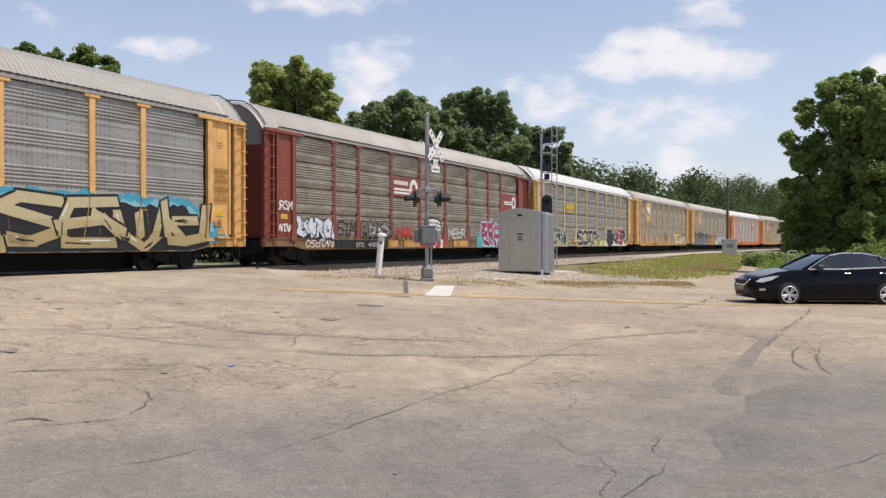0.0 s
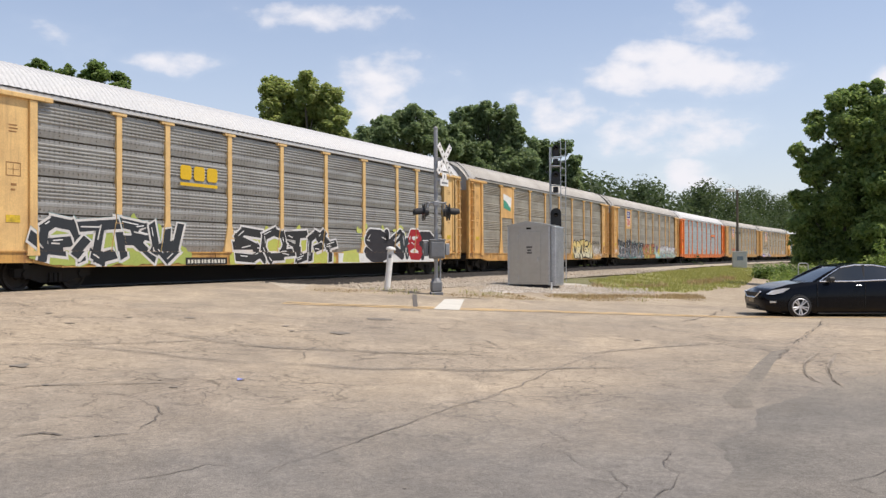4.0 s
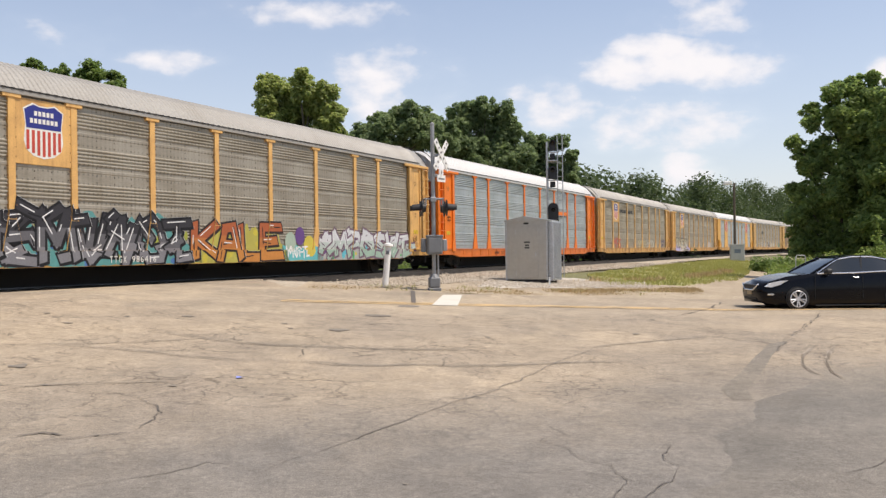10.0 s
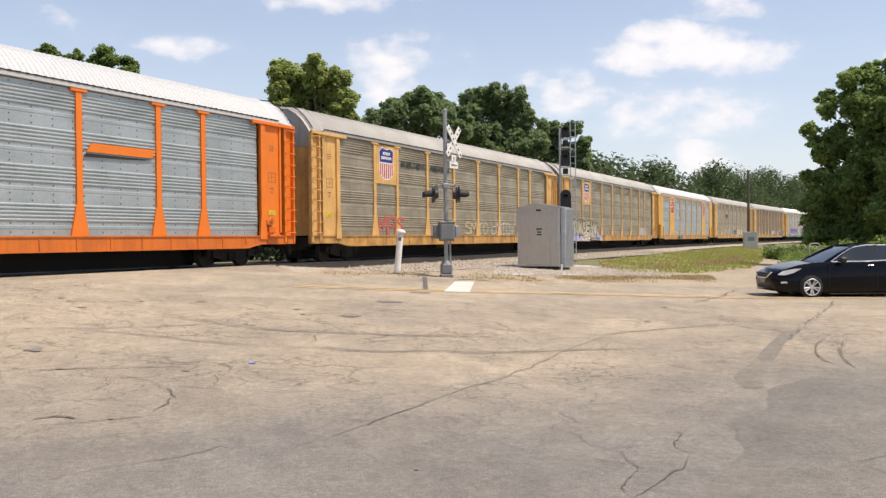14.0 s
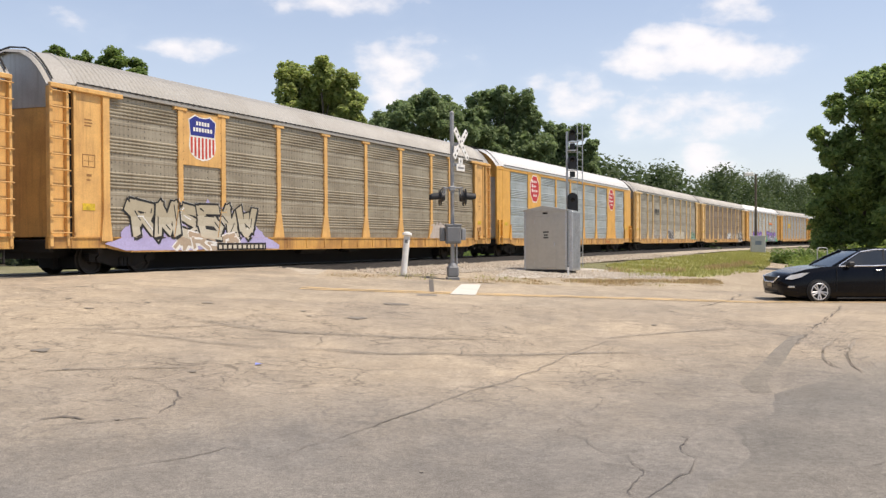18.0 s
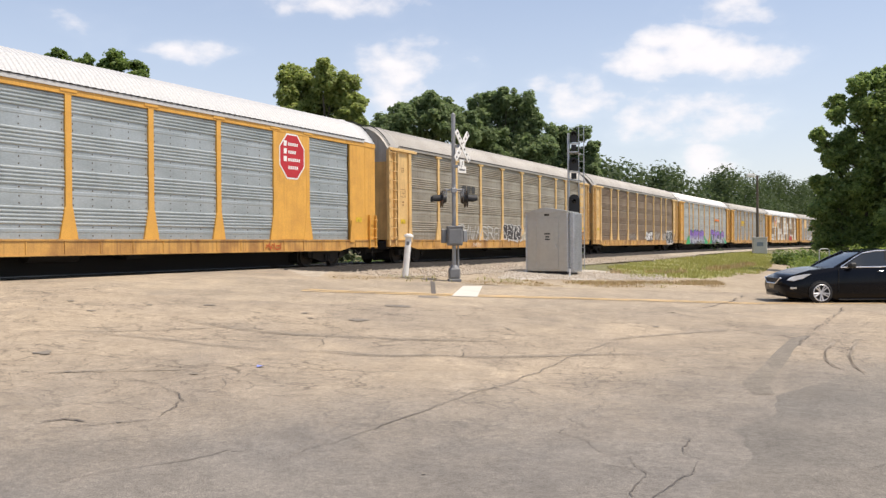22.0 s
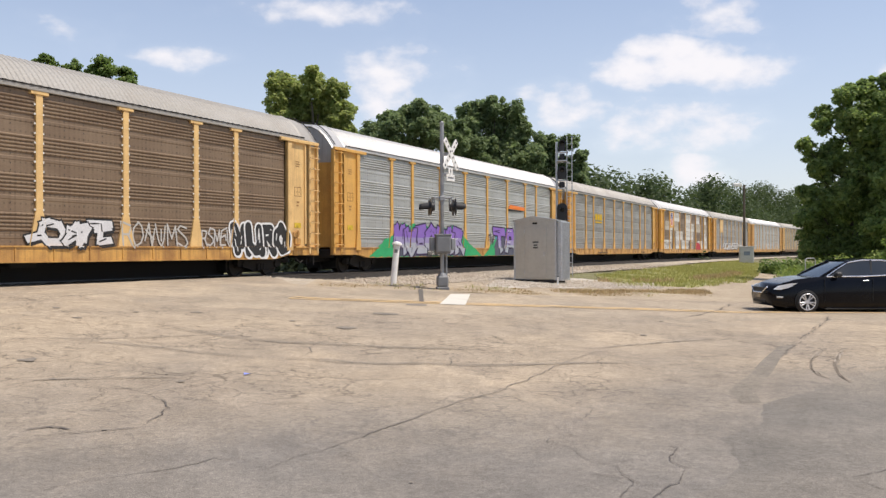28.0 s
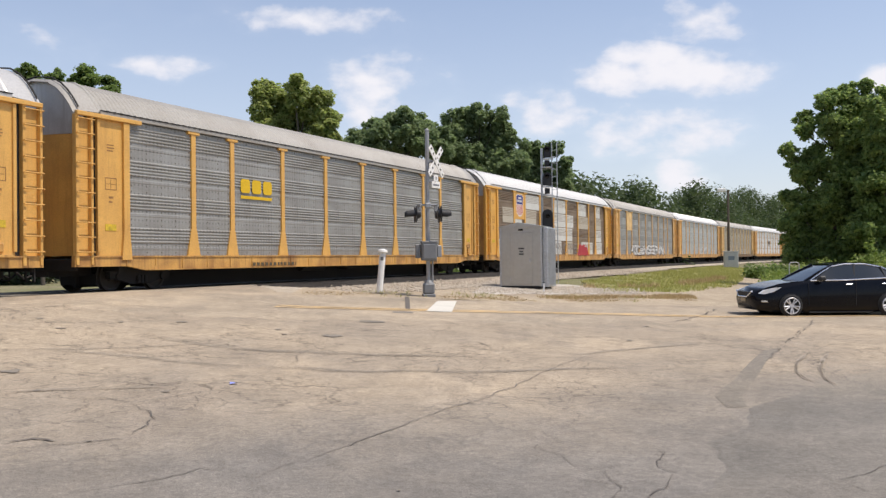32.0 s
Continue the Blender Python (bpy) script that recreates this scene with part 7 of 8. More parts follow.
def autorack(frame_mat, panel_mat, roof_mat, top_mat, sill_mat, door_mat, jointed, label, plain_ends=False, skip=()):
    car = thing("auto_carrier", pose(0, 0, 0), label, "rail car", "auto carriers of the train")
    for sgn in (0, 180):
        turn = pose(0, 0, 0, 0, 0, sgn)
        for i, (a, b) in enumerate(BAYS):
            if sgn == 0 and i in skip:
                continue
            w = round(b - a, 3)
            pm = panel_mat if sgn or not isinstance(panel_mat, list) else panel_mat[i % len(panel_mat)]
            if isinstance(pm, list):
                pm = pm[0]
            part("side_panel", shared(("panel", w, jointed), lambda: panel_mesh(w, jointed)), [pm, BOLT_GAP_SHADE], car, m=turn @ pose((a + b) / 2 - HALF, -SIDE, 0))
        for x in POSTS[1:-1]:
            part("post", shared("post", post_mesh), frame_mat, car, m=turn @ pose(x - HALF, -SIDE, 0))
        for x, flip in ((1.29, 1), (2 * HALF - 1.29, -1)):
            e = part("end_panel", shared(("endp", flip), lambda: end_panel_mesh() if flip > 0 else mirrored(end_panel_mesh())), frame_mat, car, m=turn @ pose(x - HALF, -SIDE, 0))
            if plain_ends:
                part("end_skin", shared(("skin", flip), lambda: Geo().box(-1.27, -0.485, -0.045, 0.06, DECK - 0.02, EAVE - 0.10, 0.012).mesh("end_skin") if flip > 0 else Geo().box(0.485, 1.27, -0.045, 0.06, DECK - 0.02, EAVE - 0.10, 0.012).mesh("end_skin")), frame_mat, e)
                foot = part("foot_plate", shared(("foot", flip), lambda: Geo().prism([(0.40, DECK - 0.1), (0.72, DECK - 0.1), (0.60, DECK + 0.75), (0.54, DECK + 0.75)] if flip > 0 else [(-0.72, DECK - 0.1), (-0.40, DECK - 0.1), (-0.54, DECK + 0.75), (-0.60, DECK + 0.75)], -0.115, -0.052).mesh("foot_plate")), frame_mat, e)
                ld = part("ladder", shared("short_ladder", lambda: Geo().box(-0.26, -0.21, -0.16, -0.05, DECK - 0.35, DECK + 1.0, 0.008).box(0.21, 0.26, -0.16, -0.05, DECK - 0.35, DECK + 1.0, 0.008).mesh("ladder")), frame_mat, car, m=turn @ pose((0.33 if flip > 0 else 2 * HALF - 0.33) - HALF, -SIDE, 0))
                for j in range(4):
                    part("rung", shared("rung", rung_mesh), frame_mat, ld, m=pose(0, 0.02, DECK - 0.28 + j * 0.36))
                if sgn == 0:
                    part("placard", shared("placard", lambda: Geo().box(-0.2, 0.2, -0.062, -0.052, 1.72, 1.90).mesh("placard")), PLACARD, e, "small yellow placard")
                continue
            for nm, mk in (("edge_strip", edge_strip_mesh), ("corner_post", corner_post_mesh), ("header", header_mesh)):
                part(nm, shared((nm, flip), lambda: mk() if flip > 0 else mirrored(mk())), frame_mat, e)
            lx = 0.33 if flip > 0 else 2 * HALF - 0.33
            # dark plate behind the gap by the ladder, in place of its inner shade
            part("door_slot_shade", shared("slot", lambda: Geo().box(-0.10, 0.10, 0.02, 0.06, DECK, EAVE - 0.1).mesh("door_slot_shade")), STEEL_DARK, car, "dark backing for the shade inside the door slot", m=turn @ pose((0.72 if flip > 0 else 2 * HALF - 0.72) - HALF, -SIDE, 0))
            if sgn == 0:
                tagged(part("stencil", shared("stencil", stencil_mesh), STENCIL, e, "small stencilled panel marks"), kind="stuff")
                part("placard", shared("placard", lambda: Geo().box(-0.2, 0.2, -0.062, -0.052, 1.72, 1.90).mesh("placard")), PLACARD, e, "small yellow placard")
            ld = part("ladder", shared("ladder", ladder_mesh), frame_mat, car, m=turn @ pose(lx - HALF, -SIDE, 0))
            for j in range(10 if sgn == 0 else 0):
                part("rung", shared("rung", rung_mesh), frame_mat, ld, m=pose(0, 0, DECK + 0.1 + j * 0.4))
            if flip < 0:
                part("hand_brake", shared("brake", brake_mesh), sill_mat, car, m=turn @ pose(x - HALF, -SIDE, 0))
        part("side_sill", shared("sill", sill_mesh), sill_mat, car, m=turn @ pose(0, -SIDE, 0))
    part("roof", shared("roof", roof_mesh), roof_mat, car)
    for y in (-1.0, 1.0):
        part("fascia", shared(("fascia", y), lambda: Geo().box(-HALF + 0.9, HALF - 0.9, min(1.60 * y, 1.50 * y), max(1.60 * y, 1.50 * y), EAVE - 0.05, EAVE + 0.07, 0.01).mesh("fascia")), roof_mat, car, "plain grey strip under the roof edge")
        part("drip_rail", shared(("drip", y), drip_mesh, y), STEEL_DARK, car, "thin dark drip rail")
    for sgn in (0, 180):
        turn = pose(0, 0, 0, 0, 0, sgn)
        part("roof_end", shared("hood", hood_mesh), roof_mat, car, m=turn @ pose(HALF - 1.02, 0, 0))
        part("roof_strap", shared("strap", strap_mesh), STEEL_DARK, car, m=turn @ pose(HALF - 0.16, 0, 0))
        part("end_wall", shared("endtop", end_top_mesh), top_mat, car, m=turn @ pose(HALF - 0.42, 0, 0))
        part("end_door", shared("enddoor", end_door_mesh), door_mat, car, m=turn @ pose(HALF - 0.42, 0, 0))
        part("coupler", shared("coupler", coupler_mesh), STEEL_DARK, car, m=turn @ pose(HALF - 0.2, 0, 0))
        # the long upright plate is added to block lit ground behind the truck
        tr = part("truck", shared("bolster", lambda: Geo().box(-0.25, 0.25, -1.05, 1.05, 0.35, 0.62, 0.03).box(-1.5, 1.5, -0.06, 0.06, 0.12, 0.6).box(-1.35, -1.25, -0.7, 0.7, 0.18, 0.5).box(1.25, 1.35, -0.7, 0.7, 0.18, 0.5).mesh("truck")), STEEL_DARK, car, m=turn @ pose(HALF - 2.9, 0, 0))
        for y in (-1.0, 1.0):
            part("side_frame", shared("sideframe", truck_frame_mesh), STEEL_DARK, tr, m=pose(0, y, 0, 0, 0, 0 if y < 0 else 180))
        for x in (-0.89, 0.89):
            for y, r in ((-0.75, 0), (0.75, 180)):
                part("wheel", shared("wheel", wheel_mesh), RAIL_DARK, tr, m=pose(x, y, 0.42, 0, 0, r))
    part("underframe", shared("under", underframe_mesh), STEEL_DARK, car)
    return car


def mirrored(me):
    for v in me.vertices:
        v.co.x = -v.co.x
    me.flip_normals()
    return me


RAIL_DARK = surface("sooty_wheel_steel", (0.06, 0.05, 0.042), 0.7, 0.4, dirt=(0.1, 0.07, 0.05))


def frame_paint(c, wear=0.35):
    return surface("carrier_paint", c, 0.5, dirt=(c[0] * 0.34 + 0.02, c[1] * 0.24 + 0.02, c[2] * 0.25 + 0.015), dirt_amount=wear, scale=1.4, grain=35, bump=0.05, streak=wear * 0.9)


def sheet_metal(c, dirt, amount=0.5, metal=0.35, rough=0.5, streak=0.45):
    return surface("corrugated_sheet", c, rough, metal, dirt=dirt, dirt_amount=amount, scale=1.2, grain=22, bump=0.04, stretch=(0.5, 1, 1.6), streak=streak, vary=0.10, seams=0.0 if metal > 0.45 else 0.65)


YELLOW = frame_paint((0.72, 0.42, 0.14), 0.5)
YELLOW_PALE = frame_paint((0.74, 0.49, 0.20), 0.45)
YELLOW_NEW = frame_paint((0.70, 0.37, 0.07), 0.3)
YELLOW_DEEP = frame_paint((0.68, 0.38, 0.095), 0.3)
ORANGE = frame_paint((0.80, 0.19, 0.013), 0.15)
OXIDE = frame_paint((0.235, 0.056, 0.034), 0.4)
SILL_Y = frame_paint((0.58, 0.32, 0.085), 0.95)
SILL_O = frame_paint((0.64, 0.155, 0.014), 0.4)
SILL_OLD = frame_paint((0.23, 0.135, 0.055), 0.95)
ROOF_GREY = surface("weathered_roof_sheet", (0.37, 0.35, 0.315), 0.55, 0.2, dirt=(0.26, 0.23, 0.19), scale=0.7, grain=20, bump=0.03, streak=0.2)
ROOF_WHITE = surface("white_roof_sheet", (0.54, 0.535, 0.52), 0.5, 0.05, dirt=(0.6, 0.58, 0.54), dirt_amount=0.3, scale=0.8, grain=20, bump=0.02)
ROOF_SILVER = surface("silver_roof_sheet", (0.52, 0.51, 0.49), 0.42, 0.3, dirt=(0.42, 0.4, 0.36), scale=0.8, grain=20, bump=0.02)
ZINC = surface("end_zinc", (0.56, 0.56, 0.55), 0.5, 0.45, dirt=(0.26, 0.24, 0.2), scale=1.2, streak=0.4, bump=0.03)
PANEL_OLD = sheet_metal((0.378, 0.34, 0.275), (0.18, 0.15, 0.105), 0.7)
PANEL_SOOTY = sheet_metal((0.345, 0.312, 0.255), (0.13, 0.102, 0.07), 0.8, streak=0.6)
PANEL_MID = sheet_metal((0.355, 0.348, 0.325), (0.19, 0.175, 0.15), 0.65)
PANEL_TAN = sheet_metal((0.39, 0.338, 0.25), (0.16, 0.128, 0.085), 0.7)
PANEL_NEW = sheet_metal((0.43, 0.468, 0.473), (0.20, 0.235, 0.235), 0.6, 0.46, 0.45, 0.2)
PANEL_BROWN = sheet_metal((0.23, 0.16, 0.10), (0.12, 0.072, 0.042), 0.6, 0.2)
PANEL_BLUE = sheet_metal((0.455, 0.462, 0.44), (0.28, 0.278, 0.255), 0.55)
PANEL_WHITE = sheet_metal((0.62, 0.62, 0.60), (0.4, 0.38, 0.34), 0.4, 0.1)
STENCIL = surface("brown_stencil_paint", (0.30, 0.15, 0.05), 0.7)
PLACARD = surface("yellow_placard", (0.70, 0.48, 0.03), 0.6, dirt=(0.1, 0.08, 0.02), dirt_amount=0.6, scale=9)
MUDBROWN = frame_paint((0.17, 0.075, 0.04), 0.5)
# bolt heads, and the painted shade in the sheet joints
BOLT_GAP_SHADE = surface("dark_bolts_and_gap_shade", (0.10, 0.08, 0.058), 0.8)
RUST = surface("rusty_bolt_heads", (0.20, 0.105, 0.05), 0.9)
CARS = {}
SMOOTH_Y = "weathered yellow auto carrier with grey corrugated side sheets"


def rivets(car, mat, label, size=0.025):
    """Rows of bolt heads down both edges of each post."""
    def row():
        g = Geo()
        for j in range(12):
            for sx in (-0.125, 0.125):
                g.box(sx - size, sx + size, -0.045, -0.03, 1.9 + j * 0.24, 1.9 + j * 0.24 + 2 * size)
        return g.mesh("rivet_strip")

    for x in POSTS[1:-1]:
        tagged(part("rivet_strip", shared(("rivets", size), row), mat, car, label, m=pose(x - HALF, -SIDE, 0)), kind="stuff")


def build_train():
    c = CARS[-1] = autorack(YELLOW, PANEL_MID, ROOF_GREY, ROOF_GREY, SILL_Y, MUDBROWN, False, "yellow auto carrier with tan and cyan graffiti on grey sheets")
    graffiti(c, 6, 14.2, 25.6, 0.64, 2.1, (0.46, 0.40, 0.24), (0.016, 0.016, 0.018), (0.02, 0.25, 0.38), None, 5, low=(0.36, 0.29, 0.14), fat=0.098, block=(0.02, 0.02, 0.022), wild=1, gleam=0.2)
    g = Geo()
    cloud(g, 13.4 - HALF, 25.9 - HALF, 1.2, 2.42, 0.2, 0, 6, 0.3, 90, 9.0)
    cloud(g, 25.2 - HALF, 26.7 - HALF, 0.8, 1.75, 0.2, 0, 8, 0.5, 24, 3.0)
    part("graffiti", g, paint((0.05, 0.30, 0.42)), c, "blue sprayed crest", fix=False)
    g = Geo()
    cloud(g, 13.4 - HALF, 25.9 - HALF, 1.2, 2.20, 0.35, 0, 9, 0.3, 90, 9.0)
    part("graffiti", g, paint((0.20, 0.42, 0.50)), c, "pale blue sprayed glow", fix=False)
    bars(c, 26.0, 26.7, 2.2, 3.4, (0.3, 0.15, 0.03), 4, seed=5)

    c = CARS[0] = autorack(OXIDE, PANEL_SOOTY, ROOF_GREY, ROOF_GREY, SILL_OLD, OXIDE, True, "oxide red auto carrier with grimy grey side sheets")
    rivets(c, paint((0.46, 0.36, 0.32)), "pale flaking bolt heads", 0.028)
    x, y = plate(c, 3, 2.95, 3.85, OXIDE, "oxide red name plate")
    g = Geo()
    for i, z in enumerate((3.08, 3.24)):
        g.flat([(x - 1.2, z), (x + 0.35, z), (x + 0.35, z + 0.1), (x - 1.2, z + 0.1)], y)
    ring = [(x + 0.75 + 0.42 * math.cos(a), 3.4 + 0.42 * math.sin(a)) for a in np.linspace(-0.6, math.pi + 0.6, 18)]
    inner = [(x + 0.75 + 0.2 * math.cos(a), 3.4 + 0.2 * math.sin(a)) for a in np.linspace(math.pi + 0.6, -0.6, 18)]
    for i in range(17):
        g.flat([ring[i], ring[i + 1], inner[16 - i], inner[17 - i]], y)
    for i in range(7):
        g.flat([(x - 1.2 + i * 0.2, 3.5), (x - 1.05 + i * 0.2, 3.5), (x - 1.05 + i * 0.2, 3.68), (x - 1.2 + i * 0.2, 3.68)], y)
    part("painted_mark", g, paint((0.72, 0.70, 0.66)), c, "white wheel mark and stripes", fix=False)
    x, y = plate(c, 8, 2.75, 3.75, OXIDE, "oxide red name plate")
    g = Geo()
    for a0, a1, zz in ((-0.9, 0.5, 3.12), (-0.9, 0.5, 3.24)):
        g.flat([(x + a0, zz), (x + a1, zz), (x + a1, zz + 0.07), (x + a0, zz + 0.07)], y)
    ring = [(x + 0.72 + 0.34 * math.cos(a), 3.25 + 0.38 * math.sin(a)) for a in np.linspace(0, 2 * math.pi, 21)]
    inner = [(x + 0.72 + 0.17 * math.cos(a), 3.25 + 0.2 * math.sin(a)) for a in np.linspace(0, 2 * math.pi, 21)]
    for i in range(20):
        g.flat([ring[i], ring[i + 1], inner[i + 1], inner[i]], y)
    part("painted_mark", g, paint((0.72, 0.70, 0.66)), c, "white round letter mark", fix=False)
    graffiti(c, 4, 2.25, 4.55, 1.05, 1.80, (0.58, 0.62, 0.68), (0.03, 0.03, 0.035), seed=11, fat=0.14)
    graffiti(c, 4, 0.6, 1.6, 1.25, 1.55, (0.7, 0.66, 0.64), seed=17, thin=0.03)
    graffiti(c, 4, 0.7, 1.7, 2.05, 2.4, (0.7, 0.66, 0.64), seed=18, thin=0.025)
    graffiti(c, 3, 4.95, 6.45, 1.12, 1.75, (0.05, 0.045, 0.045), seed=12, thin=0.045)
    graffiti(c, 3, 10.0, 11.6, 1.05, 1.6, (0.42, 0.06, 0.045), seed=19, thin=0.07)
    graffiti(c, 4, 6.85, 9.4, 1.05, 1.75, (0.16, 0.145, 0.125), (0.02, 0.02, 0.02), seed=13, fat=0.13)
    g, x = Geo(), 13.8 - HALF
    for dx, zz, rx, rz in ((-1.3, 1.12, 0.30, 0.42), (-1.12, 0.85, 0.34, 0.27), (-1.55, 0.82, 0.28, 0.20), (1.08, 0.88, 0.22, 0.30)):
        disc(g, x + dx, zz, rx, rz, 0.2 + 0.1 * dx, 1, 13)
    dome = [(-0.98, 0.60), (0.98, 0.60), (1.0, 1.10), (0.86, 1.32), (0.90, 1.62), (0.80, 1.86), (0.5, 1.99), (0.0, 2.03), (-0.5, 1.99), (-0.80, 1.86), (-0.90, 1.62), (-0.86, 1.32), (-1.0, 1.10)]
    spray(g, [(x + 1.08 * u, 0.60 + (w - 0.60) * 1.06) for u, w in dome], 1, 2)
    spray(g, [(x + u, w) for u, w in dome], 2, 0)
    for k in range(-3, 4):
        stroke(g, [(x + k * 0.27, 1.30), (x + k * 0.25, 1.66), (x + k * 0.19, 1.97 - 0.012 * k * k)], 0.02, 4, 2)
    for k in range(-3, 3):
        stroke(g, [(x + k * 0.26, 1.40), (x + (k + 0.5) * 0.26, 1.58), (x + (k + 1) * 0.26, 1.40)], 0.014, 4.4, 2)
    for zz in (1.62, 1.80):
        stroke(g, [(x - 0.88, zz - 0.04), (x - 0.4, zz + 0.03), (x + 0.4, zz + 0.03), (x + 0.88, zz - 0.04)], 0.018, 5, 2)
    stroke(g, [(x - 0.97, 1.08), (x - 0.6, 1.27), (x, 1.33), (x + 0.6, 1.27), (x + 0.97, 1.08)], 0.04, 5, 2)
    for k in range(-6, 7):
        stroke(g, [(x + k * 0.145, 0.66 + 0.3 * (abs(k) < 5)), (x + k * 0.14, 1.22 - 0.004 * k * k)], 0.016, 5.3, 2)
    for dx in (-0.36, 0.36):
        disc(g, x + dx, 0.86, 0.33, 0.40, 6, 2)
        disc(g, x + dx, 0.86, 0.28, 0.36, 7, 1)
        stroke(g, [(x + dx - 0.14, 0.75), (x + dx - 0.11, 1.02)], 0.02, 8, 0)
    part("graffiti", g, [paint((0.74, 0.74, 0.72)), paint((0.46, 0.035, 0.03)), paint((0.02, 0.02, 0.02))], c, "white domed graffiti face with red patches", fix=False)
    graffiti(c, 4, 15.6, 17.8, 1.05, 1.6, (0.55, 0.55, 0.56), None, seed=15, thin=0.04)
    graffiti(c, 6, 20.0, 25.5, 0.66, 2.0, (0.34, 0.03, 0.10), (0.50, 0.66, 0.72), (0.08, 0.36, 0.40), None, 16, reach=0.9, fat=0.10, gleam=0.15, low=(0.21, 0.03, 0.08), bits=((0.1, 0.3, 0.5),))
    graffiti(c, 6, 2.6, 4.6, 0.68, 0.98, (0.7, 0.68, 0.62), seed=171, thin=0.02)
    graffiti(c, 9, 10.6, 12.4, 0.68, 0.95, (0.04, 0.035, 0.03), seed=172, thin=0.02)
    part("number_ground", Geo().box(4.7 - HALF, 9.0 - HALF, -SIDE - 0.118, -SIDE - 0.112, 0.62, 0.98), BLACK, c, "black band on the sill")
    for q0, q1 in ((9.1, 10.0), (10.6, 12.3), (16.1, 17.9)):
        part("sill_patch", Geo().box(q0 - HALF, q1 - HALF, -SIDE - 0.118, -SIDE - 0.112, 0.66, 0.97), SILL_Y, c, "worn yellow patch on the sill")
    serial(c, 6.3, "ETTX  974732")

    c = CARS[1] = autorack(YELLOW_PALE, PANEL_MID, ROOF_WHITE, ZINC, SILL_Y, YELLOW_PALE, True, "yellow auto carrier with a white roof and black graffiti")
    a, b = BAYS[2]
    yy = -SIDE - 0.04
    logo_bars(c, a - HALF + 0.45, b - HALF - 0.4, 3.05, 3.68, yy, (0.66, 0.42, 0.02), "yellow block mark")
    graffiti(c, 4, 2.1, 7.2, 0.70, 1.9, (0.03, 0.035, 0.04), (0.6, 0.58, 0.55), (0.34, 0.40, 0.10), (0.04, 0.30, 0.34), 21)
    graffiti(c, 4, 9.8, 15.4, 0.66, 1.85, (0.03, 0.03, 0.03), (0.62, 0.60, 0.58), (0.44, 0.46, 0.10), None, 22)
    g = Geo()
    spray(g, [(16.0 - HALF, 0.60), (24.9 - HALF, 0.60), (24.9 - HALF, 0.99), (16.0 - HALF, 0.99)], 0, 0)
    spray(g, [(16.3 - HALF, 0.64), (17.6 - HALF, 0.62), (17.5 - HALF, 1.15), (16.4 - HALF, 1.05)], 0.5, 1)
    rr = random.Random(24)
    for k in range(46):
        disc(g, rr.uniform(17.2, 25.3) - HALF, rr.uniform(1.05, 2.15), rr.uniform(0.08, 0.22), rr.uniform(0.06, 0.14), 0.6 + 0.02 * k, 1, 11)
    part("graffiti", g, [paint((0.66, 0.66, 0.63)), paint((0.46, 0.50, 0.13))], c, "white and lime sprayed ground", fix=False)
    graffiti(c, "S", 18.2, 20.0, 0.66, 2.1, (0.03, 0.028, 0.032), (0.66, 0.65, 0.63), None, None, 23, fat=0.17, soft=True, gleam=0.0, wild=0)
    graffiti(c, "K", 19.9, 21.3, 0.66, 2.0, (0.03, 0.028, 0.032), (0.66, 0.65, 0.63), None, None, 25, fat=0.16, soft=True, gleam=0.0, wild=0)
    graffiti(c, 1, 21.2, 22.0, 0.70, 1.95, (0.03, 0.04, 0.045), (0.66, 0.65, 0.63), None, None, 26, fat=0.13, soft=True, gleam=0.0, wild=0)
    graffiti(c, "8", 21.9, 23.3, 0.66, 2.05, (0.33, 0.018, 0.025), (0.66, 0.65, 0.63), None, None, 24, fat=0.115, soft=True, gleam=0.0, wild=0)
    graffiti(c, "R", 23.2, 24.7, 0.66, 2.0, (0.03, 0.028, 0.032), (0.66, 0.65, 0.63), None, None, 27, fat=0.15, soft=True, gleam=0.0, wild=0)
    bars(c, 7.4, 9.2, 0.60, 0.78, (0.6, 0.58, 0.5), 1, -SIDE - 0.112, 9, 9)

    c = CARS[2] = autorack(YELLOW, PANEL_OLD, ROOF_GREY, ZINC, SILL_Y, YELLOW, False, "yellow auto carrier with a green and white flag plate")
    rivets(c, RUST, "rusty bolt heads", 0.018)
    x, y = plate(c, 1, 3.05, EAVE - 0.10, YELLOW, "yellow plate")
    g = Geo()
    g.flat([(x - 0.62, 4.45), (x + 0.66, 4.25), (x + 0.5, 3.45), (x - 0.6, 3.62)], y, mi=0)
    g.flat([(x - 0.62, 4.1), (x - 0.3, 4.05), (x + 0.1, 3.85), (x + 0.55, 3.62), (x + 0.5, 3.45), (x - 0.6, 3.62)], y - 0.004, mi=1)
    part("flag_mark", g, [paint((0.78, 0.77, 0.74)), paint((0.06, 0.30, 0.20))], c, "green and white flag mark", fix=False)
    graffiti(c, 4, 12.8, 15.0, 1.0, 1.9, (0.10, 0.07, 0.05), None, None, None, 31)
    graffiti(c, 5, 18.3, 22.9, 0.72, 1.95, (0.66, 0.52, 0.20), (0.03, 0.025, 0.02), (0.50, 0.33, 0.06), None, 32, low=(0.64, 0.60, 0.42), fat=0.13, soft=True, wild=0, gleam=0.0, block=(0.03, 0.025, 0.02))
    graffiti(c, 5, 23.1, 25.5, 0.85, 1.55, (0.66, 0.63, 0.58), None, None, None, 33, thin=0.035)
    graffiti(c, 6, 23.2, 25.0, 1.72, 1.98, (0.03, 0.03, 0.03), None, None, None, 34, thin=0.018)
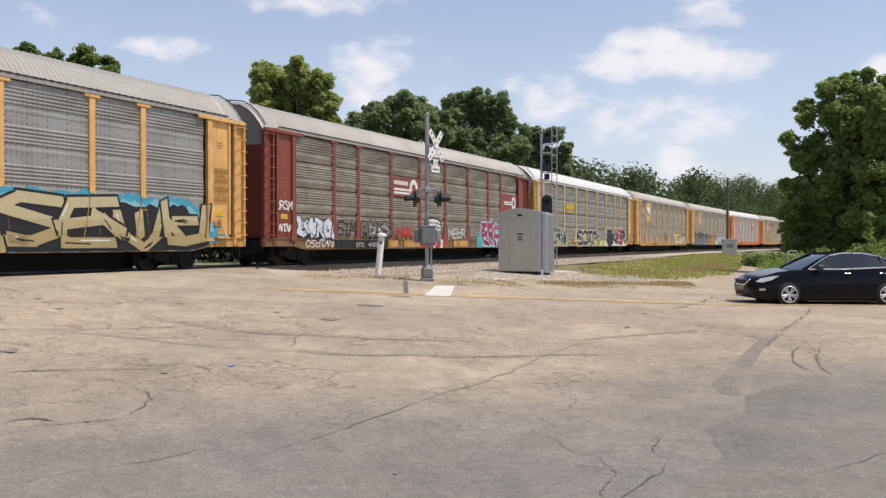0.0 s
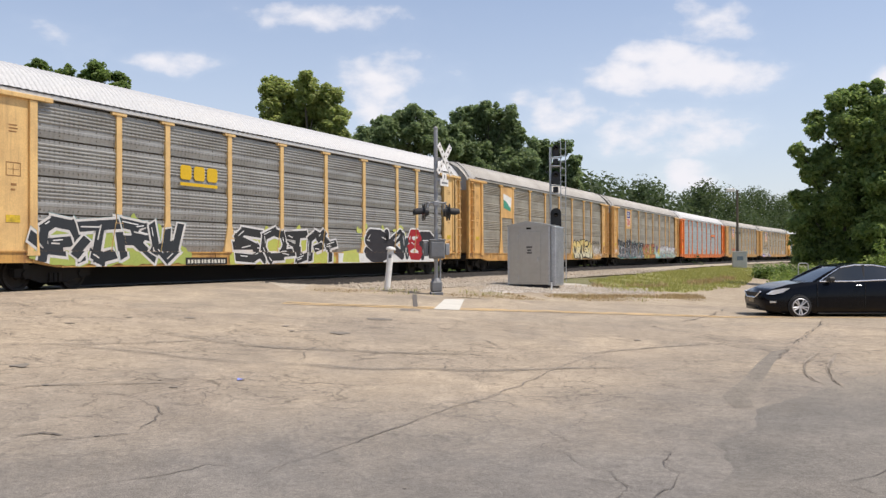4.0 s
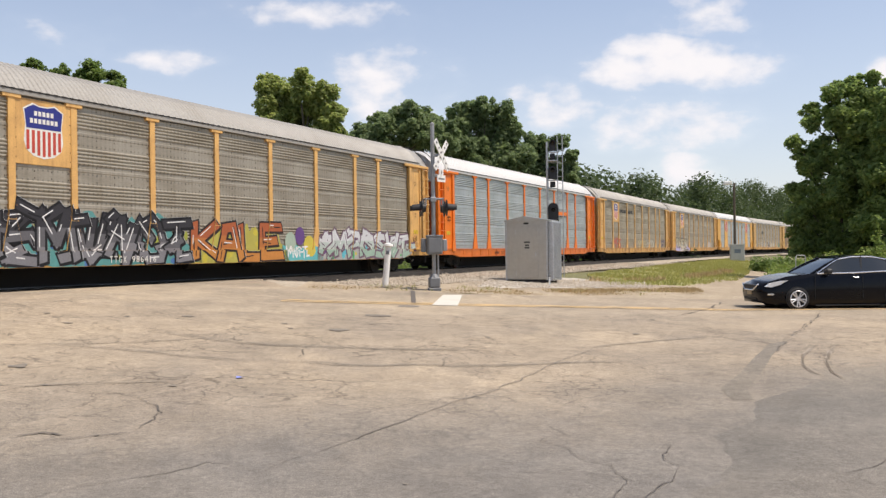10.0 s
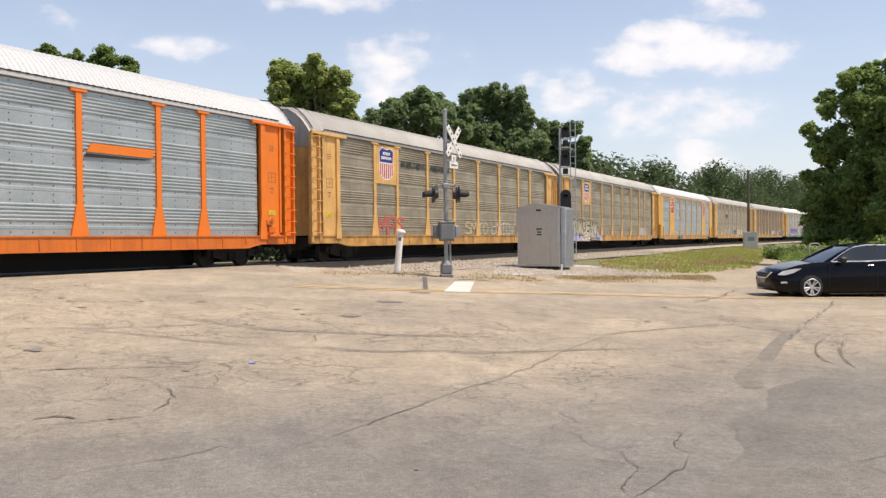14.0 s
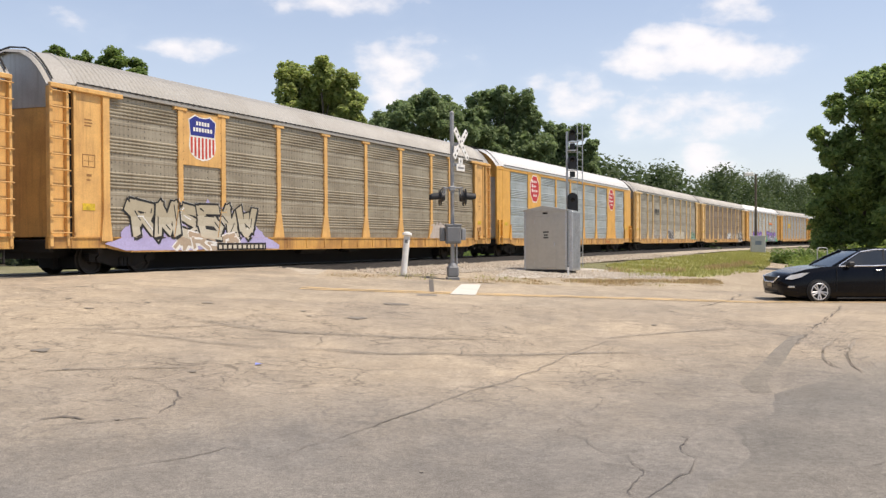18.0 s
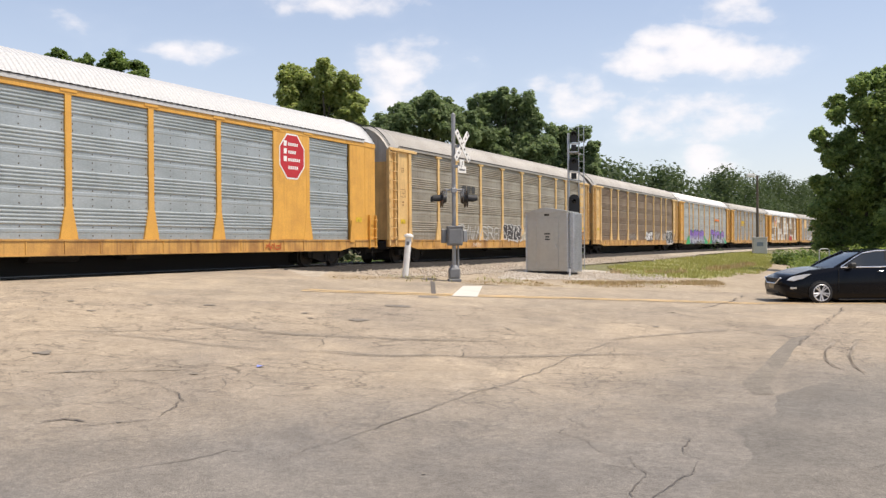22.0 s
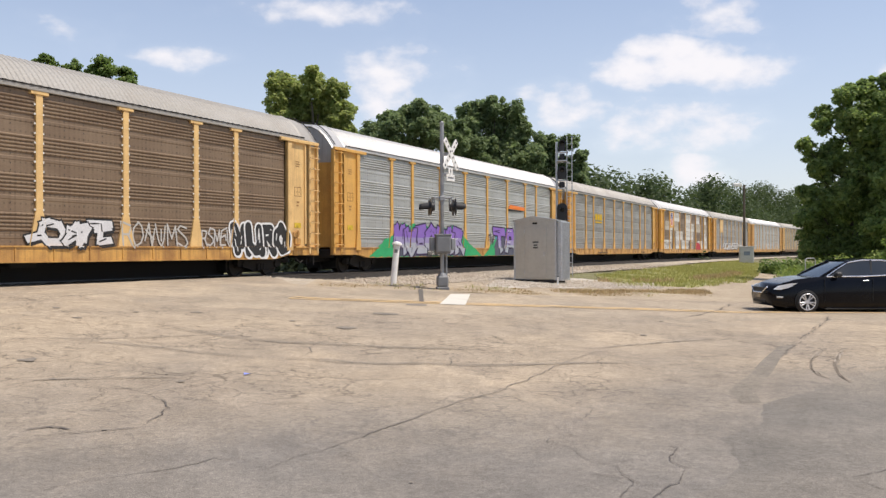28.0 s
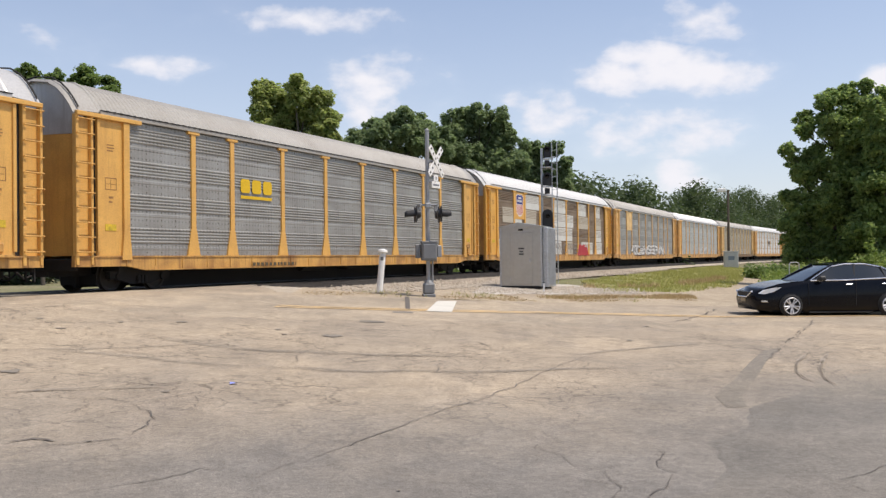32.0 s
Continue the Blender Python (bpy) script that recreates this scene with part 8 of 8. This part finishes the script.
    bars(c, 7.2, 9.4, 0.60, 0.76, (0.10, 0.07, 0.035), 1, -SIDE - 0.112, 10, 8)

    c = CARS[3] = autorack(YELLOW, PANEL_OLD, ROOF_GREY, ZINC, SILL_Y, YELLOW, False, "yellow auto carrier with a shield plate and long graffiti")
    rivets(c, RUST, "rusty bolt heads", 0.018)
    shield(c, 1, YELLOW)
    graffiti(c, 8, 2.1, 11.1, 0.66, 2.1, (0.035, 0.034, 0.04), (0.012, 0.012, 0.014), (0.09, 0.27, 0.26), (0.55, 0.55, 0.56), 41, low=(0.19, 0.187, 0.20), gleam=1.0, bits=((0.30, 0.32, 0.06), (0.07, 0.16, 0.36)), fat=0.085, wild=3)
    serial(c, 7.7, "TTGX 986416", panel=False)
    graffiti(c, 4, 0.7, 1.6, 1.1, 1.4, (0.7, 0.65, 0.6), seed=48, thin=0.025)
    graffiti(c, "KALE", 11.2, 15.8, 0.66, 1.95, (0.36, 0.10, 0.04), (0.03, 0.022, 0.02), (0.40, 0.36, 0.08), (0.62, 0.6, 0.56), 42, low=(0.48, 0.20, 0.05), bits=((0.5, 0.42, 0.06),))
    graffiti(c, 7, 18.2, 25.6, 0.66, 1.75, (0.56, 0.57, 0.58), (0.16, 0.10, 0.14), (0.36, 0.36, 0.34), None, 43, reach=0.2, low=(0.30, 0.42, 0.34), fat=0.12, gleam=0.3, bits=((0.06, 0.36, 0.12), (0.52, 0.44, 0.07), (0.14, 0.05, 0.22), (0.10, 0.42, 0.50)))
    g = Geo()
    cloud(g, 15.7 - HALF, 18.4 - HALF, 0.62, 1.25, 0, 0, 45, 0.3, 24, 9.0)
    disc(g, 17.0 - HALF, 1.52, 0.30, 0.34, 0.2, 1)
    disc(g, 17.6 - HALF, 1.15, 0.36, 0.40, 0.4, 2)
    disc(g, 16.4 - HALF, 1.30, 0.34, 0.36, 0.6, 3)
    part("graffiti", g, [paint((0.12, 0.42, 0.44)), paint((0.12, 0.06, 0.20)), paint((0.56, 0.46, 0.08)), paint((0.34, 0.42, 0.34))], c, "teal ground with sprayed colour dots", fix=False)
    graffiti(c, 4, 16.1, 17.5, 0.72, 1.15, (0.7, 0.7, 0.68), seed=44, thin=0.03)

    # end doors get a darker orange than the frame: the gap's shade as paint
    c = CARS[4] = autorack(ORANGE, PANEL_NEW, ROOF_WHITE, ZINC, SILL_O, frame_paint((0.36, 0.075, 0.014), 0.9), False, "bright orange auto carrier with silver corrugated sheets")
    a, b = BAYS[6]
    part("nameplate_strip", Geo().prism([(a - HALF + 0.15, 3.26), (b - HALF - 0.15, 3.26), (b - HALF - 0.02, 3.50), (a - HALF + 0.30, 3.50)], -SIDE - 0.05, -SIDE - 0.03), ORANGE, c, "orange slanted name strip")
    part("underline", Geo().prism([(a - HALF + 0.05, 3.12), (b - HALF - 0.5, 3.17), (b - HALF - 0.2, 3.21), (a - HALF + 0.12, 3.21)], -SIDE - 0.05, -SIDE - 0.03), BLACK, c, "dark underline")
    w0, w1 = BAYS[2]
    bars(c, w0 + 0.5, w0 + 1.2, 0.66, 0.88, (0.03, 0.02, 0.02), 1, -SIDE - 0.112, 4, 8)
    serial(c, w0 + 1.4, "302301", (0.03, 0.02, 0.02), False)
    bars(c, 1.1, 1.5, 2.4, 2.7, (0.1, 0.02, 0.0), 2, seed=2)

    c = CARS[5] = autorack(YELLOW, PANEL_TAN, ROOF_GREY, ZINC, SILL_Y, YELLOW, False, "weathered yellow auto carrier with a shield plate and slogan")
    rivets(c, RUST, "rusty bolt heads", 0.018)
    shield(c, 1, YELLOW)
    for word, w0, w1 in (("BUILDING", 7.0, 9.3), ("AMERICA", 9.75, 11.9)):
        for i, ch in enumerate(word):
            g, step = Geo(), (w1 - w0) / len(word)
            letters(g, ch, w0 + i * step - HALF, w0 + (i + 0.94) * step - HALF, 4.02, 4.3, -SIDE - 0.04, 0, 0.03)
            part("letter", g, paint((0.05, 0.05, 0.05)), c, "black slogan letter", fix=False)
    graffiti(c, 3, 5.0, 7.3, 0.99, 1.9, (0.50, 0.12, 0.09), None, None, None, 51, thin=0.06)
    graffiti(c, 4, 13.6, 16.6, 1.05, 1.7, (0.55, 0.47, 0.27), None, None, None, 52, thin=0.04)
    graffiti(c, 5, 17.0, 20.4, 1.05, 1.75, (0.60, 0.57, 0.48), None, None, None, 53, thin=0.03)
    graffiti(c, 4, 23.3, 25.1, 1.5, 1.85, (0.10, 0.06, 0.14), None, None, None, 54, thin=0.022)
    graffiti(c, 3, 23.4, 24.6, 1.1, 1.4, (0.10, 0.06, 0.14), None, None, None, 55, thin=0.022)

    c = CARS[6] = autorack(YELLOW, PANEL_TAN, ROOF_GREY, ZINC, SILL_Y, YELLOW, False, "yellow auto carrier with a shield plate and lilac graffiti")
    rivets(c, RUST, "rusty bolt heads", 0.018)
    shield(c, 1, YELLOW)
    graffiti(c, 6, 2.8, 8.2, 0.98, 2.05, (0.40, 0.35, 0.25), (0.025, 0.025, 0.025), (0.40, 0.36, 0.58), (0.70, 0.68, 0.64), 61, low=(0.52, 0.48, 0.38), fat=0.13, gleam=0.2, wild=1)
    graffiti(c, 4, 4.4, 7.2, 0.62, 1.15, (0.42, 0.33, 0.24), (0.72, 0.70, 0.66), None, None, 62)
    g = Geo()
    cloud(g, 1.7 - HALF, 9.4 - HALF, 0.64, 1.4, -0.6, 0, 64, 0.5, 40)
    part("graffiti", g, paint((0.42, 0.38, 0.60)), c, "lilac sprayed ground", fix=False)
    graffiti(c, 6, 20.9, 23.4, 1.05, 1.7, (0.52, 0.46, 0.42), None, (0.46, 0.40, 0.35), None, 63, reach=0.1, thin=0.022)
    bars(c, 6.3, 8.6, 0.60, 0.78, (0.55, 0.5, 0.4), 1, -SIDE - 0.112, 9, 5)

    c = CARS[7] = autorack(YELLOW_NEW, PANEL_NEW, ROOF_WHITE, YELLOW_NEW, SILL_Y, ZINC, False, "clean yellow auto carrier with red octagon signs", True, skip=(1, 7))
    for i in (1, 7):
        a, b = BAYS[i]
        part("body_panel", Geo().box(a - HALF - 0.15, b - HALF + 0.15, -SIDE - 0.055, -SIDE + 0.05, DECK, EAVE - 0.05, 0.012), YELLOW_NEW, c, "smooth yellow body panel")
        octagon(c, (a + b) / 2 - HALF, 3.95, 0.80)
    part("cornice", Geo().box(-HALF, HALF, -SIDE - 0.065, -SIDE, EAVE - 0.20, EAVE - 0.02, 0.01), YELLOW_NEW, c)
    serial(c, 8.3, "TTGX 696351")
    graffiti(c, 2, 20.3, 21.2, 0.66, 0.92, (0.42, 0.10, 0.03), seed=71, thin=0.025)

    c = CARS[8] = autorack(YELLOW_PALE, PANEL_OLD, ROOF_GREY, ZINC, SILL_Y, YELLOW_PALE, False, "tan yellow auto carrier with grimy grey sheets")
    rivets(c, RUST, "rusty bolt heads", 0.018)
    logo_bars(c, 7.3 - HALF, 8.9 - HALF, 3.2, 3.7, -SIDE - 0.04, (0.06, 0.06, 0.06), "dark striped mark")
    graffiti(c, 7, 6.6, 11.9, 0.98, 1.75, (0.50, 0.49, 0.46), None, None, None, 81, thin=0.035)
    graffiti(c, 4, 12.5, 15.0, 1.04, 1.85, (0.06, 0.055, 0.055), (0.55, 0.54, 0.52), None, None, 82, fat=0.16)
    graffiti(c, 7, 15.4, 19.6, 1.05, 1.75, (0.58, 0.53, 0.42), None, (0.40, 0.36, 0.28), None, 83, thin=0.05)
    graffiti(c, 3, 23.0, 25.4, 1.0, 1.7, (0.08, 0.13, 0.09), None, (0.20, 0.32, 0.24), None, 84, reach=0.1, thin=0.05)
    serial(c, 8.3, "700204", panel=False)

    c = CARS[9] = autorack(YELLOW_PALE, PANEL_BROWN, ROOF_GREY, ROOF_GREY, SILL_Y, YELLOW_PALE, False, "auto carrier with rusty brown sheets and pale yellow posts")
    graffiti(c, 5, 9.6, 12.2, 1.0, 1.5, (0.35, 0.33, 0.3), None, None, None, 90)
    graffiti(c, 3, 15.2, 17.6, 1.0, 1.7, (0.62, 0.62, 0.62), (0.03, 0.03, 0.03), None, None, 91, fat=0.14)
    graffiti(c, 6, 17.9, 20.6, 1.0, 1.7, (0.46, 0.44, 0.40), None, None, None, 92)
    graffiti(c, 5, 21.2, 22.7, 1.0, 1.6, (0.48, 0.46, 0.43), None, None, None, 93)
    graffiti(c, "MURO", 22.7, 25.7, 0.72, 1.85, (0.03, 0.03, 0.03), (0.70, 0.70, 0.69), None, None, 94, fat=0.15, soft=True, gleam=0.0)
    rivets(c, paint((0.68, 0.66, 0.6)), "pale bolt heads")

    c = CARS[10] = autorack(YELLOW_DEEP, PANEL_BLUE, ROOF_SILVER, ZINC, SILL_Y, YELLOW_DEEP, False, "yellow auto carrier with purple and green graffiti")
    graffiti(c, 7, 4.9, 12.0, 0.66, 2.05, (0.23, 0.13, 0.44), (0.035, 0.02, 0.06), (0.03, 0.34, 0.13), None, 101, 2.2, low=(0.36, 0.38, 0.43), fat=0.15, block=(0.09, 0.095, 0.13), wild=0, gleam=0.2, bits=((0.08, 0.30, 0.42), (0.5, 0.5, 0.08)))
    graffiti(c, "TACLR", 16.2, 23.9, 0.64, 2.05, (0.25, 0.14, 0.46), (0.03, 0.018, 0.045), (0.03, 0.34, 0.13), None, 102, 1.6, low=(0.36, 0.40, 0.43), fat=0.15, block=(0.09, 0.095, 0.13), gleam=0.2, bits=((0.08, 0.30, 0.42),))
    graffiti(c, 2, 15.2, 16.2, 1.2, 1.8, (0.06, 0.05, 0.06), None, None, None, 103, thin=0.03)
    a, b = BAYS[6]
    part("nameplate_strip", Geo().prism([(a - HALF + 0.10, 3.28), (b - HALF - 0.06, 3.24), (b - HALF - 0.02, 3.44), (a - HALF + 0.30, 3.50)], -SIDE - 0.05, -SIDE - 0.03), ORANGE, c, "orange slanted name strip")
    part("underline", Geo().prism([(a - HALF + 0.02, 3.14), (b - HALF - 0.7, 3.17), (b - HALF - 0.4, 3.215), (a - HALF + 0.08, 3.24)], -SIDE - 0.05, -SIDE - 0.03), BLACK, c, "dark underline")
    serial(c, 8.0, "TTGX  052643")

    c = CARS[11] = autorack(YELLOW_DEEP, PANEL_MID, ROOF_GREY, ZINC, SILL_Y, YELLOW_DEEP, False, "yellow auto carrier with a yellow block mark")
    a, b = BAYS[2]
    logo_bars(c, a - HALF + 0.35, b - HALF - 0.45, 2.95, 3.62, -SIDE - 0.04, (0.66, 0.42, 0.02), "yellow block mark")
    bars(c, 7.6, 10.2, 0.60, 0.78, (0.10, 0.08, 0.05), 1, -SIDE - 0.112, 10, 5)
    bars(c, 21.0, 22.3, 0.60, 0.78, (0.10, 0.08, 0.05), 1, -SIDE - 0.112, 10, 5)

    c = CARS[12] = autorack(YELLOW_NEW, PANEL_BROWN, ROOF_WHITE, ROOF_WHITE, SILL_Y, YELLOW, False, "auto carrier with brown sheets patched in white paint")
    shield(c, 1, YELLOW_NEW)
    r = random.Random(12)
    for i, (a, b) in enumerate(BAYS):
        for j in range(4):
            if r.random() < (1.0, 0.95, 0.7, 0.25)[j]:
                z0, u0 = DECK + 0.02 + j * 0.95, r.choice((0.0, 0.0, 0.0, 0.3))
                u1 = 1.0 if u0 or r.random() < 0.5 else r.uniform(0.5, 0.8)
                x0, x1 = a - HALF + (b - a) * u0, a - HALF + (b - a) * u1
                g = Geo()
                g.flat([(x0, z0), (x1, z0), (x1, z0 + 0.9), (x0, z0 + 0.9)], -SIDE - 0.026)
                part("paint_patch", g, paint(r.choice(((0.60, 0.59, 0.55), (0.60, 0.59, 0.55), (0.46, 0.41, 0.33)))), c, "pale repainted patch", fix=False)
    graffiti(c, 5, 2.4, 6.4, 1.1, 1.7, (0.1, 0.09, 0.09), None, None, None, 121)
    graffiti(c, 6, 12.8, 18.0, 1.1, 1.8, (0.25, 0.22, 0.2), None, None, None, 122, thin=0.04)
    graffiti(c, 1, 18.2, 20.4, 1.0, 1.8, (0.42, 0.04, 0.05), None, (0.40, 0.04, 0.05), None, 123)

    c = CARS[13] = autorack(YELLOW, PANEL_MID, ROOF_GREY, ZINC, SILL_Y, YELLOW, False, "grey yellow auto carrier with white and black graffiti")
    x, y = plate(c, 1, 3.2, EAVE - 0.1, YELLOW_PALE, "pale yellow plate")
    graffiti(c, 9, 6.8, 20.8, 0.95, 1.9, (0.6, 0.59, 0.57), (0.05, 0.05, 0.05), None, None, 131)
    c = CARS[14] = autorack(YELLOW, PANEL_BLUE, ROOF_SILVER, ZINC, SILL_Y, YELLOW, False, "yellow auto carrier with blue grey sheets")
    graffiti(c, 4, 12.6, 17.8, 1.0, 1.9, (0.6, 0.62, 0.64), None, None, None, 141, thin=0.05)
    c = CARS[15] = autorack(YELLOW_PALE, PANEL_TAN, ROOF_GREY, ZINC, SILL_OLD, YELLOW, False, "yellow auto carrier with tan grimy sheets")
    graffiti(c, 4, 15.4, 20.8, 1.0, 1.8, (0.5, 0.45, 0.4), None, None, None, 151, thin=0.05)
    c = CARS[16] = autorack(YELLOW, PANEL_WHITE, ROOF_WHITE, ZINC, SILL_Y, YELLOW, True, "auto carrier with pale grey sheets and white roof")
    logo_bars(c, 12.6 - HALF, 15 - HALF, 2.6, 3.4, -SIDE - 0.04, (0.12, 0.11, 0.1), "dark mark")
    CARS[17] = autorack(YELLOW, PANEL_MID, ROOF_GREY, ZINC, SILL_Y, YELLOW, False, SMOOTH_Y)
    CARS[18] = autorack(YELLOW, PANEL_OLD, ROOF_GREY, ZINC, SILL_Y, YELLOW, False, SMOOTH_Y)


def logo_bars(car, a, b, z0, z1, y, col, label):
    """A block mark of three blocks and an underline."""
    w, h = (b - a) / 3, z1 - z0
    mark = part("painted_mark", Geo().flat([(a, z0), (b - w * 0.18, z0), (b - w * 0.18, z0 + h * 0.16), (a, z0 + h * 0.16)], y), paint(col), car, label, fix=False)
    for i in range(3):
        x = a + i * w
        part("block", Geo().flat([(x + w * 0.1, z0 + h * 0.3), (x + w * 0.72, z0 + h * 0.3), (x + w * 0.82, z0 + h * 0.42), (x + w * 0.82, z1 - h * 0.12), (x + w * 0.72, z1), (x + w * 0.1, z1), (x, z1 - h * 0.12), (x, z0 + h * 0.42)], y), paint(col), mark, fix=False)


build_train()
GAP_AT, PITCH, SPEED = 25.05, 28.6, 10.091    # where the first gap stands at the start, carrier to carrier, metres a second


def carrier_pose(k, t):
    s = GAP_AT + PITCH * (k + 0.5) - SPEED * t
    xa, ya, _ = track(s - 10.9)
    xb, yb, _ = track(s + 10.9)
    return pose((xa + xb) / 2, (ya + yb) / 2, 0, 0, 0, math.degrees(math.atan2(yb - ya, xb - xa)))


def motions():
    for k, car in CARS.items():
        walk(car, [(t, carrier_pose(k, t)) for t in range(0, 33, 2)])


motions()
